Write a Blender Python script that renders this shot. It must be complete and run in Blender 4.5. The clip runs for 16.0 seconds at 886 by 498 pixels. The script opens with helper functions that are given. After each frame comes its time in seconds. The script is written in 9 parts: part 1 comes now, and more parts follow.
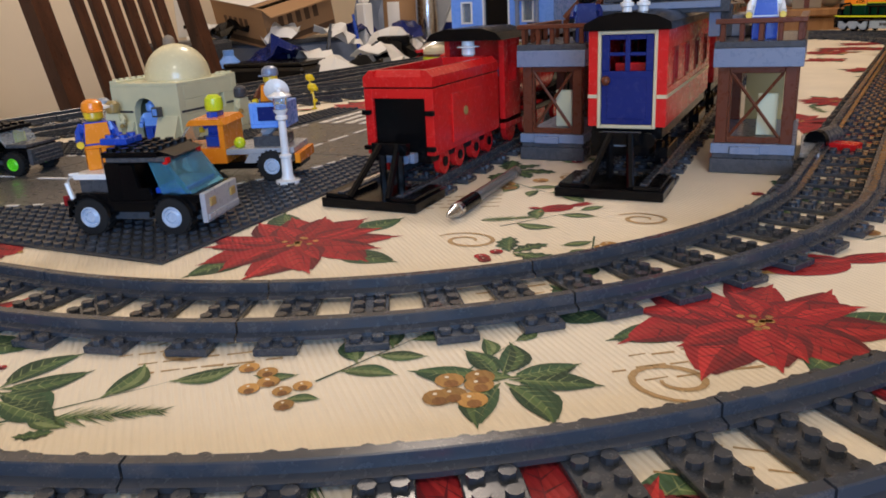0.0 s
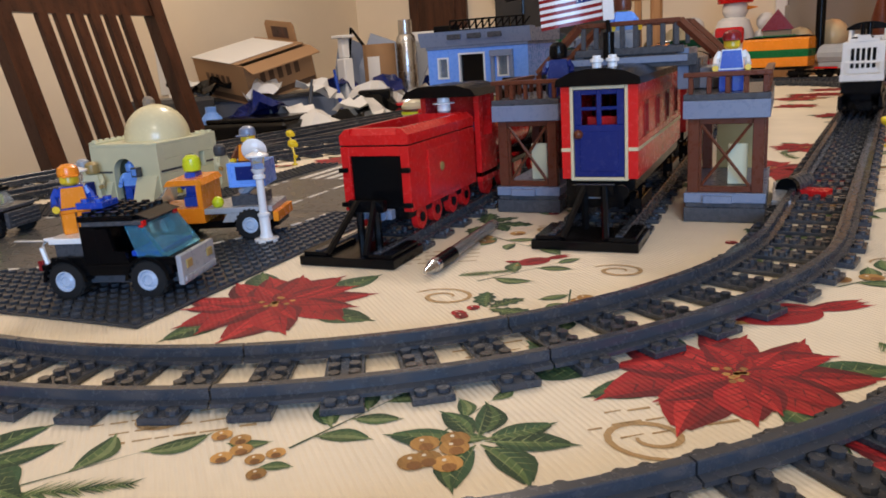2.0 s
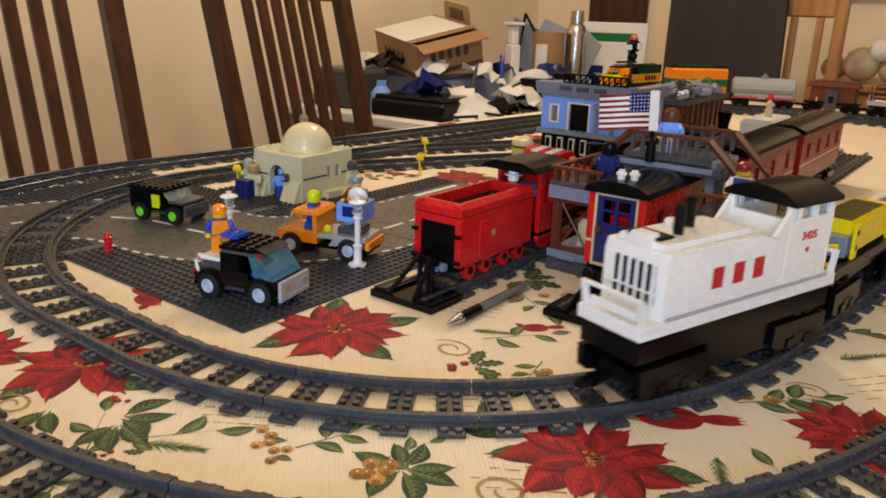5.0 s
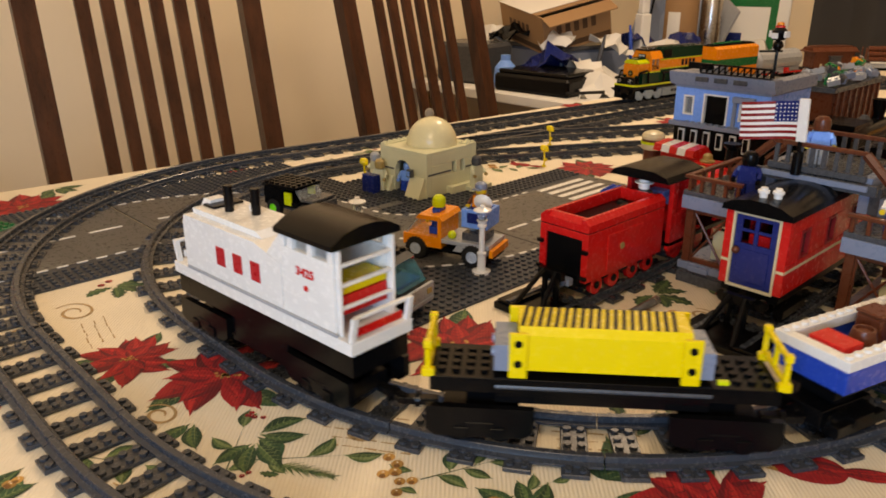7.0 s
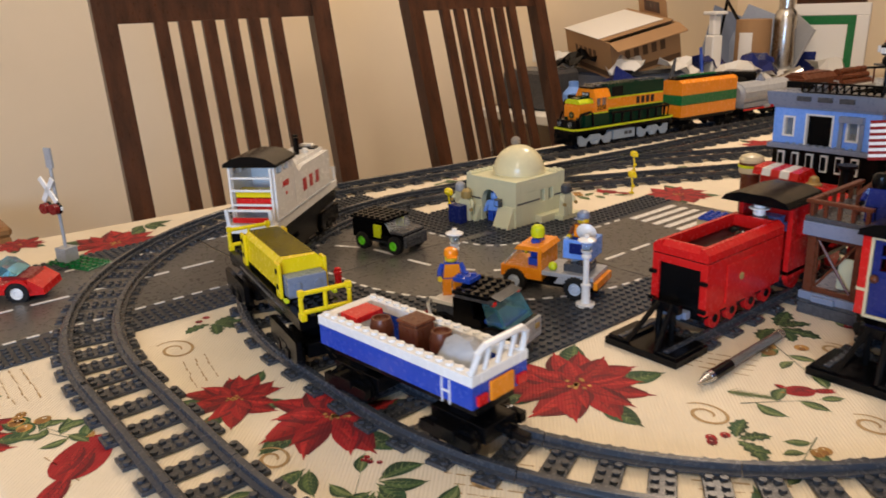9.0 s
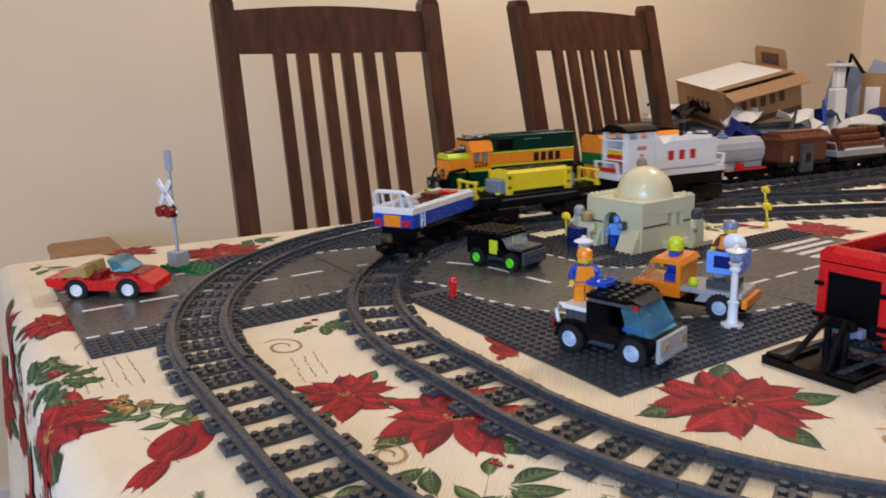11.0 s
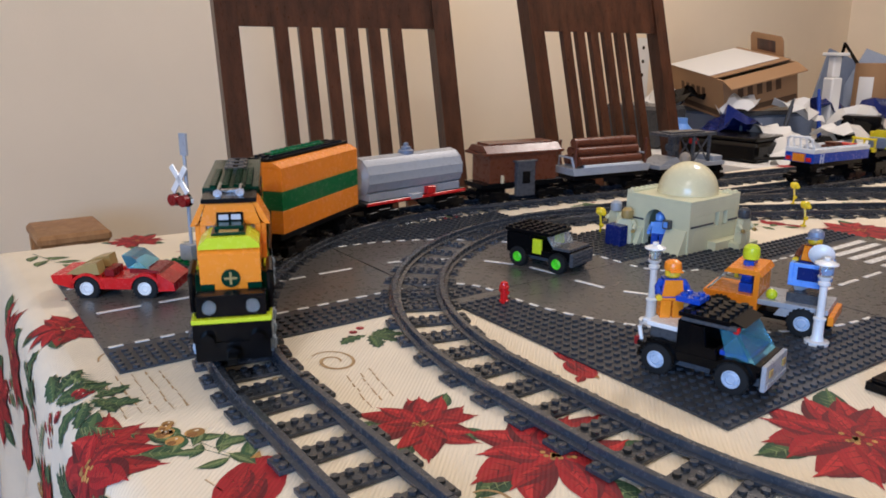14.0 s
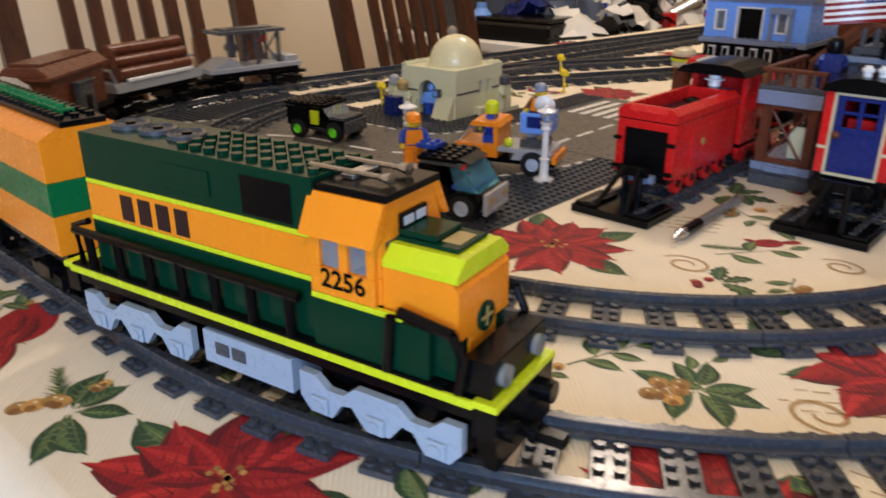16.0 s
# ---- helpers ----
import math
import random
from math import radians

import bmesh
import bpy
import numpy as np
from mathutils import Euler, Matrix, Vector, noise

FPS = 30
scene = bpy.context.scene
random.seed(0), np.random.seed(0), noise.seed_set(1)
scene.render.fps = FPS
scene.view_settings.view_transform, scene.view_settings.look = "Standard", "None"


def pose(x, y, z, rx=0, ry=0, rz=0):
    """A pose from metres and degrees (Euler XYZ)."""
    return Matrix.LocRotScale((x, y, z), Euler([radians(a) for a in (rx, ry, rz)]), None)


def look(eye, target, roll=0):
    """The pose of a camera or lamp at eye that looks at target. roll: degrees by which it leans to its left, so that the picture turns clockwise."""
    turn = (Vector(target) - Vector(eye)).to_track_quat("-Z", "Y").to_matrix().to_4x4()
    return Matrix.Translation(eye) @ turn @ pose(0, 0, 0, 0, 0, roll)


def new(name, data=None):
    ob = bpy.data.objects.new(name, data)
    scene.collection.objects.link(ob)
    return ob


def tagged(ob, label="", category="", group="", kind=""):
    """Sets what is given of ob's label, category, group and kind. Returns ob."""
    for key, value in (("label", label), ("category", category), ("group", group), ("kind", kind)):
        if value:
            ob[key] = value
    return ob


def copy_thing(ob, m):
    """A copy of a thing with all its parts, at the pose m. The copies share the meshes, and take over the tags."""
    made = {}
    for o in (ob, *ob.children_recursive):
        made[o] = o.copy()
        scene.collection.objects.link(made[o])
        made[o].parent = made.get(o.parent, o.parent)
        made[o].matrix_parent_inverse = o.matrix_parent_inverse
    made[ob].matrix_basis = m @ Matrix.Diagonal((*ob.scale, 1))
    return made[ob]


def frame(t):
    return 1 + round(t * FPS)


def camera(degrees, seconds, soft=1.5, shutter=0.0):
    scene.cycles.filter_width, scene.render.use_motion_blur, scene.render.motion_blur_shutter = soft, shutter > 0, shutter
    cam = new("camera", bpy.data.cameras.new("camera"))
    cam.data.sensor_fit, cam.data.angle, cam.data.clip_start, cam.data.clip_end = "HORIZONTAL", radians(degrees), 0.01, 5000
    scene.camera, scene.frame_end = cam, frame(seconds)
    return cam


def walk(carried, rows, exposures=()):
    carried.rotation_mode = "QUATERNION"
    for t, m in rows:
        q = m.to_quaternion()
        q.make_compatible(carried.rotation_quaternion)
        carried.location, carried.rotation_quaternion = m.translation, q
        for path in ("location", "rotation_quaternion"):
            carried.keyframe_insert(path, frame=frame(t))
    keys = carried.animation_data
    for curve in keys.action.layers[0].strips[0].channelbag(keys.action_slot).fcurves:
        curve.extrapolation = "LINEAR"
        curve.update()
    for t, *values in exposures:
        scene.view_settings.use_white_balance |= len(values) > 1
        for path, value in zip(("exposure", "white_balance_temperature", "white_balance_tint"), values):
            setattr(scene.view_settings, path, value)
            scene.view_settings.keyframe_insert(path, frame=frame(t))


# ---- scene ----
LENS = 60.23
cam = camera(LENS, 16.0, soft=1.7, shutter=0.4)
PATH = [
    (0, (0.2738, -0.2563, 0.1144), (-0.1413, 0.6002, -0.1922), -2.86),
    (0.5, (0.2743, -0.2566, 0.1146), (-0.1420, 0.5976, -0.1967), -2.91),
    (1, (0.2727, -0.2564, 0.1135), (-0.1414, 0.6047, -0.1816), -2.81),
    (1.5, (0.2749, -0.2547, 0.1165), (-0.1347, 0.6194, -0.1446), -3.23),
    (2.5, (0.2858, -0.2540, 0.1251), (-0.1225, 0.6289, -0.1066), -4.57),
    (3, (0.3058, -0.2629, 0.1459), (-0.1422, 0.6090, -0.0521), -5.57),
    (3.5, (0.3469, -0.3262, 0.1727), (-0.1439, 0.5191, -0.0383), -1.46),
    (3.7, (0.3644, -0.3403, 0.1795), (-0.1398, 0.4937, -0.0445), -0.28),
    (5.8, (0.4147, -0.2997, 0.2487), (-0.2115, 0.4061, -0.0825), 1.03),
    (6, (0.4138, -0.3019, 0.2535), (-0.2272, 0.3876, -0.0838), 0.79),
    (6.5, (0.4046, -0.3038, 0.2560), (-0.2586, 0.3594, -0.0908), 0.61),
    (7, (0.3962, -0.3038, 0.2592), (-0.2845, 0.3427, -0.0852), 0.05),
    (7.5, (0.3879, -0.3037, 0.2587), (-0.3075, 0.3301, -0.0797), -0.74),
    (8, (0.3786, -0.3066, 0.2560), (-0.3304, 0.3160, -0.0752), -1.48),
    (8.5, (0.3716, -0.3095, 0.2561), (-0.3503, 0.3034, -0.0651), -1.99),
    (9, (0.3531, -0.3167, 0.2551), (-0.3851, 0.2835, -0.0529), -2.11),
    (9.5, (0.3326, -0.3205, 0.2388), (-0.4275, 0.2621, -0.0490), -1.64),
    (9.7, (0.3286, -0.3191, 0.2282), (-0.4412, 0.2567, -0.0472), -1.68),
    (11.8, (0.2658, -0.3219, 0.1927), (-0.5705, 0.1827, -0.0214), -1.28),
    (12, (0.2499, -0.3255, 0.1988), (-0.5761, 0.1915, -0.0256), -1.15),
    (12.5, (0.2321, -0.3356, 0.2021), (-0.5742, 0.2044, -0.0393), -0.51),
    (13, (0.2252, -0.3414, 0.2045), (-0.5713, 0.2095, -0.0449), -0.02),
    (13.5, (0.2216, -0.3447, 0.2039), (-0.5713, 0.2096, -0.0492), 0.30),
    (14, (0.2208, -0.3477, 0.2038), (-0.5719, 0.2066, -0.0500), 0.22),
    (14.5, (0.2213, -0.3477, 0.2015), (-0.5705, 0.2059, -0.0566), -0.41),
    (15, (0.2368, -0.3499, 0.1890), (-0.5298, 0.2231, -0.1008), -0.82),
    (15.5, (0.2720, -0.3600, 0.1915), (-1.1020, 0.9190, -0.5010), -0.3),
    (16, (0.3100, -0.3535, 0.1915), (-0.9370, 1.0180, -0.5630), 0.0),
]
# the clip's white balance drifts a little on the way
BALANCE = [(0.0, -0.26, 6000, 10), (0.5, -0.24, 5400, 10), (1.0, -0.26, 6800, 10), (1.5, -0.26, 7200, 10), (2.0, -0.22, 6000, 10), (2.5, -0.12, 5800, 10), (3.5, -0.20, 6050, 10), (6.0, -0.22, 7800, 10), (7.0, -0.20, 7900, 10), (8.0, -0.08, 7000, 10), (9.0, -0.10, 6700, 10), (12.0, -0.14, 5450, 10), (14.5, -0.08, 5450, 10), (15.5, -0.12, 5700, 10), (16.0, -0.16, 6250, 10)]
walk(cam, [(t, look(eye, aim, roll)) for t, eye, aim, roll in PATH], BALANCE)

# ---- light: a warm ceiling lamp over the table, a second in the room, a cool screen behind the camera ----
world = bpy.data.worlds.new("room_light")
scene.world = world
world.use_nodes = True
world.node_tree.nodes["Background"].inputs[0].default_value = (0.9, 0.78, 0.62, 1)
world.node_tree.nodes["Background"].inputs[1].default_value = 0.004


def area_lamp(name, m, size, watts, colour, size_y=None):
    data = bpy.data.lights.new(name, "AREA")
    data.energy, data.color = watts, colour
    data.shape = "RECTANGLE" if size_y else "DISK"
    data.size = size
    if size_y:
        data.size_y = size_y
    ob = new(name, data)
    ob.matrix_basis = m
    return ob


def round_lamp(name, x, y, z, radius, watts, colour):
    data = bpy.data.lights.new(name, "POINT")
    data.energy, data.color, data.shadow_soft_size = watts, colour, radius
    ob = new(name, data)
    ob.location = (x, y, z)
    return ob


round_lamp("ceiling_lamp_light", -0.45, 1.12, 1.18, 0.10, 36, (1.0, 0.80, 0.63))
round_lamp("room_lamp_light", 0.75, -1.1, 1.25, 0.08, 31, (1.0, 0.86, 0.70))
area_lamp("screen_light", look((0.78, -1.15, 0.26), (0.05, 0.1, 0.04)), 0.75, 19, (0.36, 0.60, 1.0), 0.45)


# ---- materials ----
def nodes_of(name):
    mat = bpy.data.materials.new(name)
    mat.use_nodes = True
    t = mat.node_tree
    return mat, t, t.nodes["Principled BSDF"]


def link(t, a, b):
    t.links.new(a, b)


def noise_node(t, scale, detail=4.0, rough=0.6, coord="Object", stretch=None):
    co = t.nodes.new("ShaderNodeTexCoord")
    n = t.nodes.new("ShaderNodeTexNoise")
    n.inputs["Scale"].default_value, n.inputs["Detail"].default_value = scale, detail
    n.inputs["Roughness"].default_value = rough
    if stretch:
        m = t.nodes.new("ShaderNodeMapping")
        m.inputs["Scale"].default_value = stretch
        link(t, co.outputs[coord], m.inputs[0])
        link(t, m.outputs[0], n.inputs[0])
    else:
        link(t, co.outputs[coord], n.inputs[0])
    return n


def ramp(t, source, stops):
    r = t.nodes.new("ShaderNodeValToRGB")
    el = r.color_ramp.elements
    while len(el) < len(stops):
        el.new(0.5)
    for e, (p, c) in zip(el, stops):
        e.position, e.color = p, (*c, 1)
    link(t, source, r.inputs[0])
    return r


def bump(t, bsdf, source, strength, distance):
    b = t.nodes.new("ShaderNodeBump")
    b.inputs["Strength"].default_value, b.inputs["Distance"].default_value = strength, distance
    link(t, source, b.inputs["Height"])
    link(t, b.outputs[0], bsdf.inputs["Normal"])


def plastic(name, colour, rough=0.28, alpha=1.0):
    """Moulded toy plastic: small shade shifts, faint scuffs in the gloss and a barely uneven face."""
    mat, t, b = nodes_of(name)
    n = noise_node(t, 55.0, 5.0)
    dark = tuple(c * 0.965 for c in colour)
    light_c = tuple(min(1, c * 1.03) for c in colour)
    r = ramp(t, n.outputs[0], [(0.3, dark), (0.7, light_c)])
    link(t, r.outputs[0], b.inputs["Base Color"])
    s = noise_node(t, 240.0, 6.0, 0.7)
    g = ramp(t, s.outputs[0], [(0.35, (rough * 0.8,) * 3), (0.75, (min(1, rough * 1.35),) * 3)])
    link(t, g.outputs[0], b.inputs["Roughness"])
    bump(t, b, n.outputs[0], 0.02, 0.0004)
    b.inputs["IOR"].default_value = 1.5
    b.inputs["Specular IOR Level"].default_value = 0.5 if max(colour) > 0.3 else 0.3 if max(colour) > 0.02 else 0.16
    return mat


def clear(name, colour, rough=0.05):
    mat, t, b = nodes_of(name)
    b.inputs["Base Color"].default_value = (*colour, 1)
    b.inputs["Transmission Weight"].default_value = 0.85
    b.inputs["Roughness"].default_value = rough
    b.inputs["IOR"].default_value = 1.3
    return mat


def wood(name, dark, light_c, scale=6.0, rough=0.35):
    mat, t, b = nodes_of(name)
    n = noise_node(t, scale, 6.0, 0.65, stretch=(9.0, 9.0, 0.8))
    r = ramp(t, n.outputs[0], [(0.32, dark), (0.68, light_c)])
    link(t, r.outputs[0], b.inputs["Base Color"])
    f = noise_node(t, scale * 12, 5.0, 0.7, stretch=(8.0, 8.0, 0.6))
    bump(t, b, f.outputs[0], 0.15, 0.0015)
    g = ramp(t, f.outputs[0], [(0.3, (rough * 0.8,) * 3), (0.8, (rough * 1.5,) * 3)])
    link(t, g.outputs[0], b.inputs["Roughness"])
    b.inputs["Specular IOR Level"].default_value = 0.35
    return mat


def painted(name, colour, rough=0.6, grain=90.0, vary=0.10, relief=0.1, depth=0.002):
    mat, t, b = nodes_of(name)
    a = noise_node(t, 2.2, 5.0)
    r = ramp(t, a.outputs[0], [(0.25, tuple(c * (1 - vary) for c in colour)), (0.75, tuple(min(1, c * (1 + vary * 0.6)) for c in colour))])
    link(t, r.outputs[0], b.inputs["Base Color"])
    f = noise_node(t, grain, 4.0)
    bump(t, b, f.outputs[0], relief, depth)
    b.inputs["Roughness"].default_value = rough
    b.inputs["Specular IOR Level"].default_value = 0.5 if max(colour) > 0.05 else 0.2
    return mat


def woven(name, colour, rough=0.75, vary=0.12, islands=0.0):
    """Printed cotton: fine ribs of the weave, soft creases and faint blotches; printed pieces differ in shade."""
    mat, t, b = nodes_of(name)
    a = noise_node(t, 9.0 if not islands else 70.0, 6.0, 0.65)
    r = ramp(t, a.outputs[0], [(0.25, tuple(c * (1 - vary) for c in colour)), (0.75, tuple(min(1, c * 1.05) for c in colour))])
    if islands:
        geo = t.nodes.new("ShaderNodeNewGeometry")
        hsv = t.nodes.new("ShaderNodeHueSaturation")
        span = t.nodes.new("ShaderNodeMapRange")
        span.inputs["To Min"].default_value, span.inputs["To Max"].default_value = 1 - islands, 1 + islands
        link(t, geo.outputs["Random Per Island"], span.inputs[0])
        link(t, span.outputs[0], hsv.inputs["Value"])
        link(t, r.outputs[0], hsv.inputs["Color"])
        link(t, hsv.outputs[0], b.inputs["Base Color"])
    else:
        link(t, r.outputs[0], b.inputs["Base Color"])
    co = t.nodes.new("ShaderNodeTexCoord")
    w = t.nodes.new("ShaderNodeTexWave")
    w.inputs["Scale"].default_value, w.inputs["Distortion"].default_value = 190.0, 0.6
    w.bands_direction = "DIAGONAL"
    link(t, co.outputs["Object"], w.inputs[0])
    bump(t, b, w.outputs["Fac"], 0.42, 0.0006)
    b.inputs["Roughness"].default_value = rough
    return mat


M = {
    "track": plastic("grey_track_plastic", (0.040, 0.046, 0.057), 0.25),
    "plate": plastic("dark_grey_plate_plastic", (0.043, 0.048, 0.057), 0.38),
    "road": plastic("grey_road_surface", (0.094, 0.090, 0.085), 0.30),
    "white": plastic("white_plastic", (0.80, 0.80, 0.78), 0.25),
    "black": plastic("black_plastic", (0.0032, 0.0032, 0.0036), 0.22),
    "red": plastic("red_plastic", (0.60, 0.012, 0.012), 0.25),
    "dark_red": plastic("dark_red_plastic", (0.22, 0.012, 0.014), 0.28),
    "blue": plastic("blue_plastic", (0.015, 0.06, 0.42), 0.25),
    "dark_blue": plastic("dark_blue_plastic", (0.012, 0.022, 0.14), 0.25),
    "sky_blue": plastic("medium_blue_plastic", (0.17, 0.36, 0.88), 0.28),
    "yellow": plastic("yellow_plastic", (0.80, 0.62, 0.01), 0.25),
    "lime": plastic("lime_plastic", (0.60, 0.70, 0.015), 0.25),
    "orange": plastic("orange_plastic", (0.86, 0.27, 0.012), 0.25),
    "green": plastic("green_plastic", (0.006, 0.14, 0.04), 0.25),
    "dark_green": plastic("dark_green_plastic", (0.0022, 0.030, 0.014), 0.20),
    "tan": plastic("tan_plastic", (0.62, 0.53, 0.33), 0.33),
    "sand": plastic("sand_green_plastic", (0.66, 0.65, 0.43), 0.35),
    "dome": plastic("pale_tan_plastic", (0.74, 0.68, 0.42), 0.24),
    "bright_green": plastic("bright_green_plastic", (0.16, 0.72, 0.02), 0.3),
    "brown": plastic("reddish_brown_plastic", (0.12, 0.035, 0.016), 0.30),
    "gold": plastic("dark_tan_plastic", (0.38, 0.27, 0.09), 0.35),
    "grey": plastic("light_grey_plastic", (0.36, 0.38, 0.41), 0.30),
    "dark_grey": plastic("dark_grey_plastic", (0.065, 0.068, 0.075), 0.28),
    "blue_grey": plastic("bluish_grey_plastic", (0.19, 0.23, 0.32), 0.30),
    "skin": plastic("yellow_figure_plastic", (0.80, 0.56, 0.02), 0.3),
    "silver": plastic("silver_plastic", (0.55, 0.56, 0.58), 0.2),
    "rubber": painted("black_rubber", (0.014, 0.014, 0.014), 0.7, 400.0, 0.2, 0.2, 0.0004),
    "glass": clear("clear_glass_plastic", (0.85, 0.92, 0.95)),
    "smoke": plastic("smoked_window_plastic", (0.03, 0.012, 0.012), 0.12),
    "lettering_red": plastic("printed_red", (0.48, 0.01, 0.02), 0.3),
    "smoke_clear": clear("smoky_clear_plastic", (0.42, 0.40, 0.38)),
    "blue_glass": clear("blue_glass_plastic", (0.25, 0.65, 0.85)),
    "cloth": woven("cream_tablecloth", (0.84, 0.74, 0.57)),
    "petal": woven("red_petal_print", (0.36, 0.009, 0.013), 0.75, 0.35, 0.25),
    "petal_light": woven("bright_petal_print", (0.50, 0.024, 0.022), 0.75, 0.3, 0.22),
    "gilt_dark": woven("brown_berry_print", (0.27, 0.12, 0.03), 0.75, 0.3, 0.2),
    "leaf_pale": woven("pale_leaf_print", (0.24, 0.30, 0.12), 0.75, 0.4, 0.3),
    "frame_blue": plastic("dull_bluish_plastic", (0.31, 0.38, 0.46), 0.30),
    "pale_blue": plastic("pale_blue_plastic", (0.42, 0.50, 0.62), 0.28),
    "petal_dark": woven("deep_red_petal_print", (0.16, 0.006, 0.011), 0.75, 0.35, 0.28),
    "leaf": woven("green_leaf_print", (0.10, 0.17, 0.055), 0.75, 0.4, 0.38),
    "leaf_dark": woven("dark_leaf_print", (0.035, 0.085, 0.035), 0.75, 0.35, 0.38),
    "gilt": woven("gold_berry_print", (0.50, 0.27, 0.07), 0.75, 0.3, 0.38),
    "ink": woven("brown_script_print", (0.50, 0.33, 0.15), 0.75, 0.3),
    "wall": painted("tan_wall_paint", (0.86, 0.73, 0.54), 0.75, 220.0, 0.06, 0.12, 0.002),
    "ceiling": painted("white_ceiling_paint", (0.75, 0.72, 0.66), 0.85, 160.0, 0.05, 0.2, 0.003),
    # grey-brown tone that carries the shade of the far doorway
    "doorway_shade": painted("doorway_shade_brown", (0.26, 0.23, 0.19), 0.6, 150.0, 0.10, 0.15, 0.002),
    "carpet": painted("beige_carpet", (0.30, 0.24, 0.18), 0.95, 500.0, 0.15, 0.6, 0.006),
    "chair_wood": wood("dark_cherry_wood", (0.028, 0.0095, 0.0045), (0.085, 0.030, 0.0135), 5.0, 0.30),
    "oak": wood("honey_oak_wood", (0.30, 0.14, 0.05), (0.46, 0.25, 0.10), 5.0, 0.4),
    "card": painted("brown_cardboard", (0.36, 0.21, 0.10), 0.85, 300.0, 0.12, 0.25, 0.001),
    "card_ink": painted("dark_brown_print", (0.10, 0.052, 0.024), 0.85, 300.0, 0.15, 0.2, 0.001),
    "paper": painted("white_paper", (0.78, 0.77, 0.74), 0.8, 200.0, 0.04, 0.1, 0.001),
    "stone": painted("taupe_stone", (0.30, 0.25, 0.19), 0.85, 60.0, 0.3, 0.4, 0.004),
    "amber": painted("amber_lamp_shade", (0.80, 0.36, 0.05), 0.7, 120.0, 0.15, 0.2, 0.001),
    "jacket": painted("dark_grey_fabric", (0.045, 0.043, 0.042), 0.95, 700.0, 0.2, 0.5, 0.002),
    "metal": plastic("brushed_metal", (0.55, 0.56, 0.58), 0.25),
}
M["track"].node_tree.nodes["Principled BSDF"].inputs["Specular IOR Level"].default_value = 0.5
M["dark_green"].node_tree.nodes["Principled BSDF"].inputs["Specular IOR Level"].default_value = 0.18
AMBER = M["amber"].node_tree.nodes["Principled BSDF"]
AMBER.inputs["Emission Color"].default_value = (1.0, 0.42, 0.06, 1)
AMBER.inputs["Emission Strength"].default_value = 0.7
M["metal"].node_tree.nodes["Principled BSDF"].inputs["Metallic"].default_value = 1.0


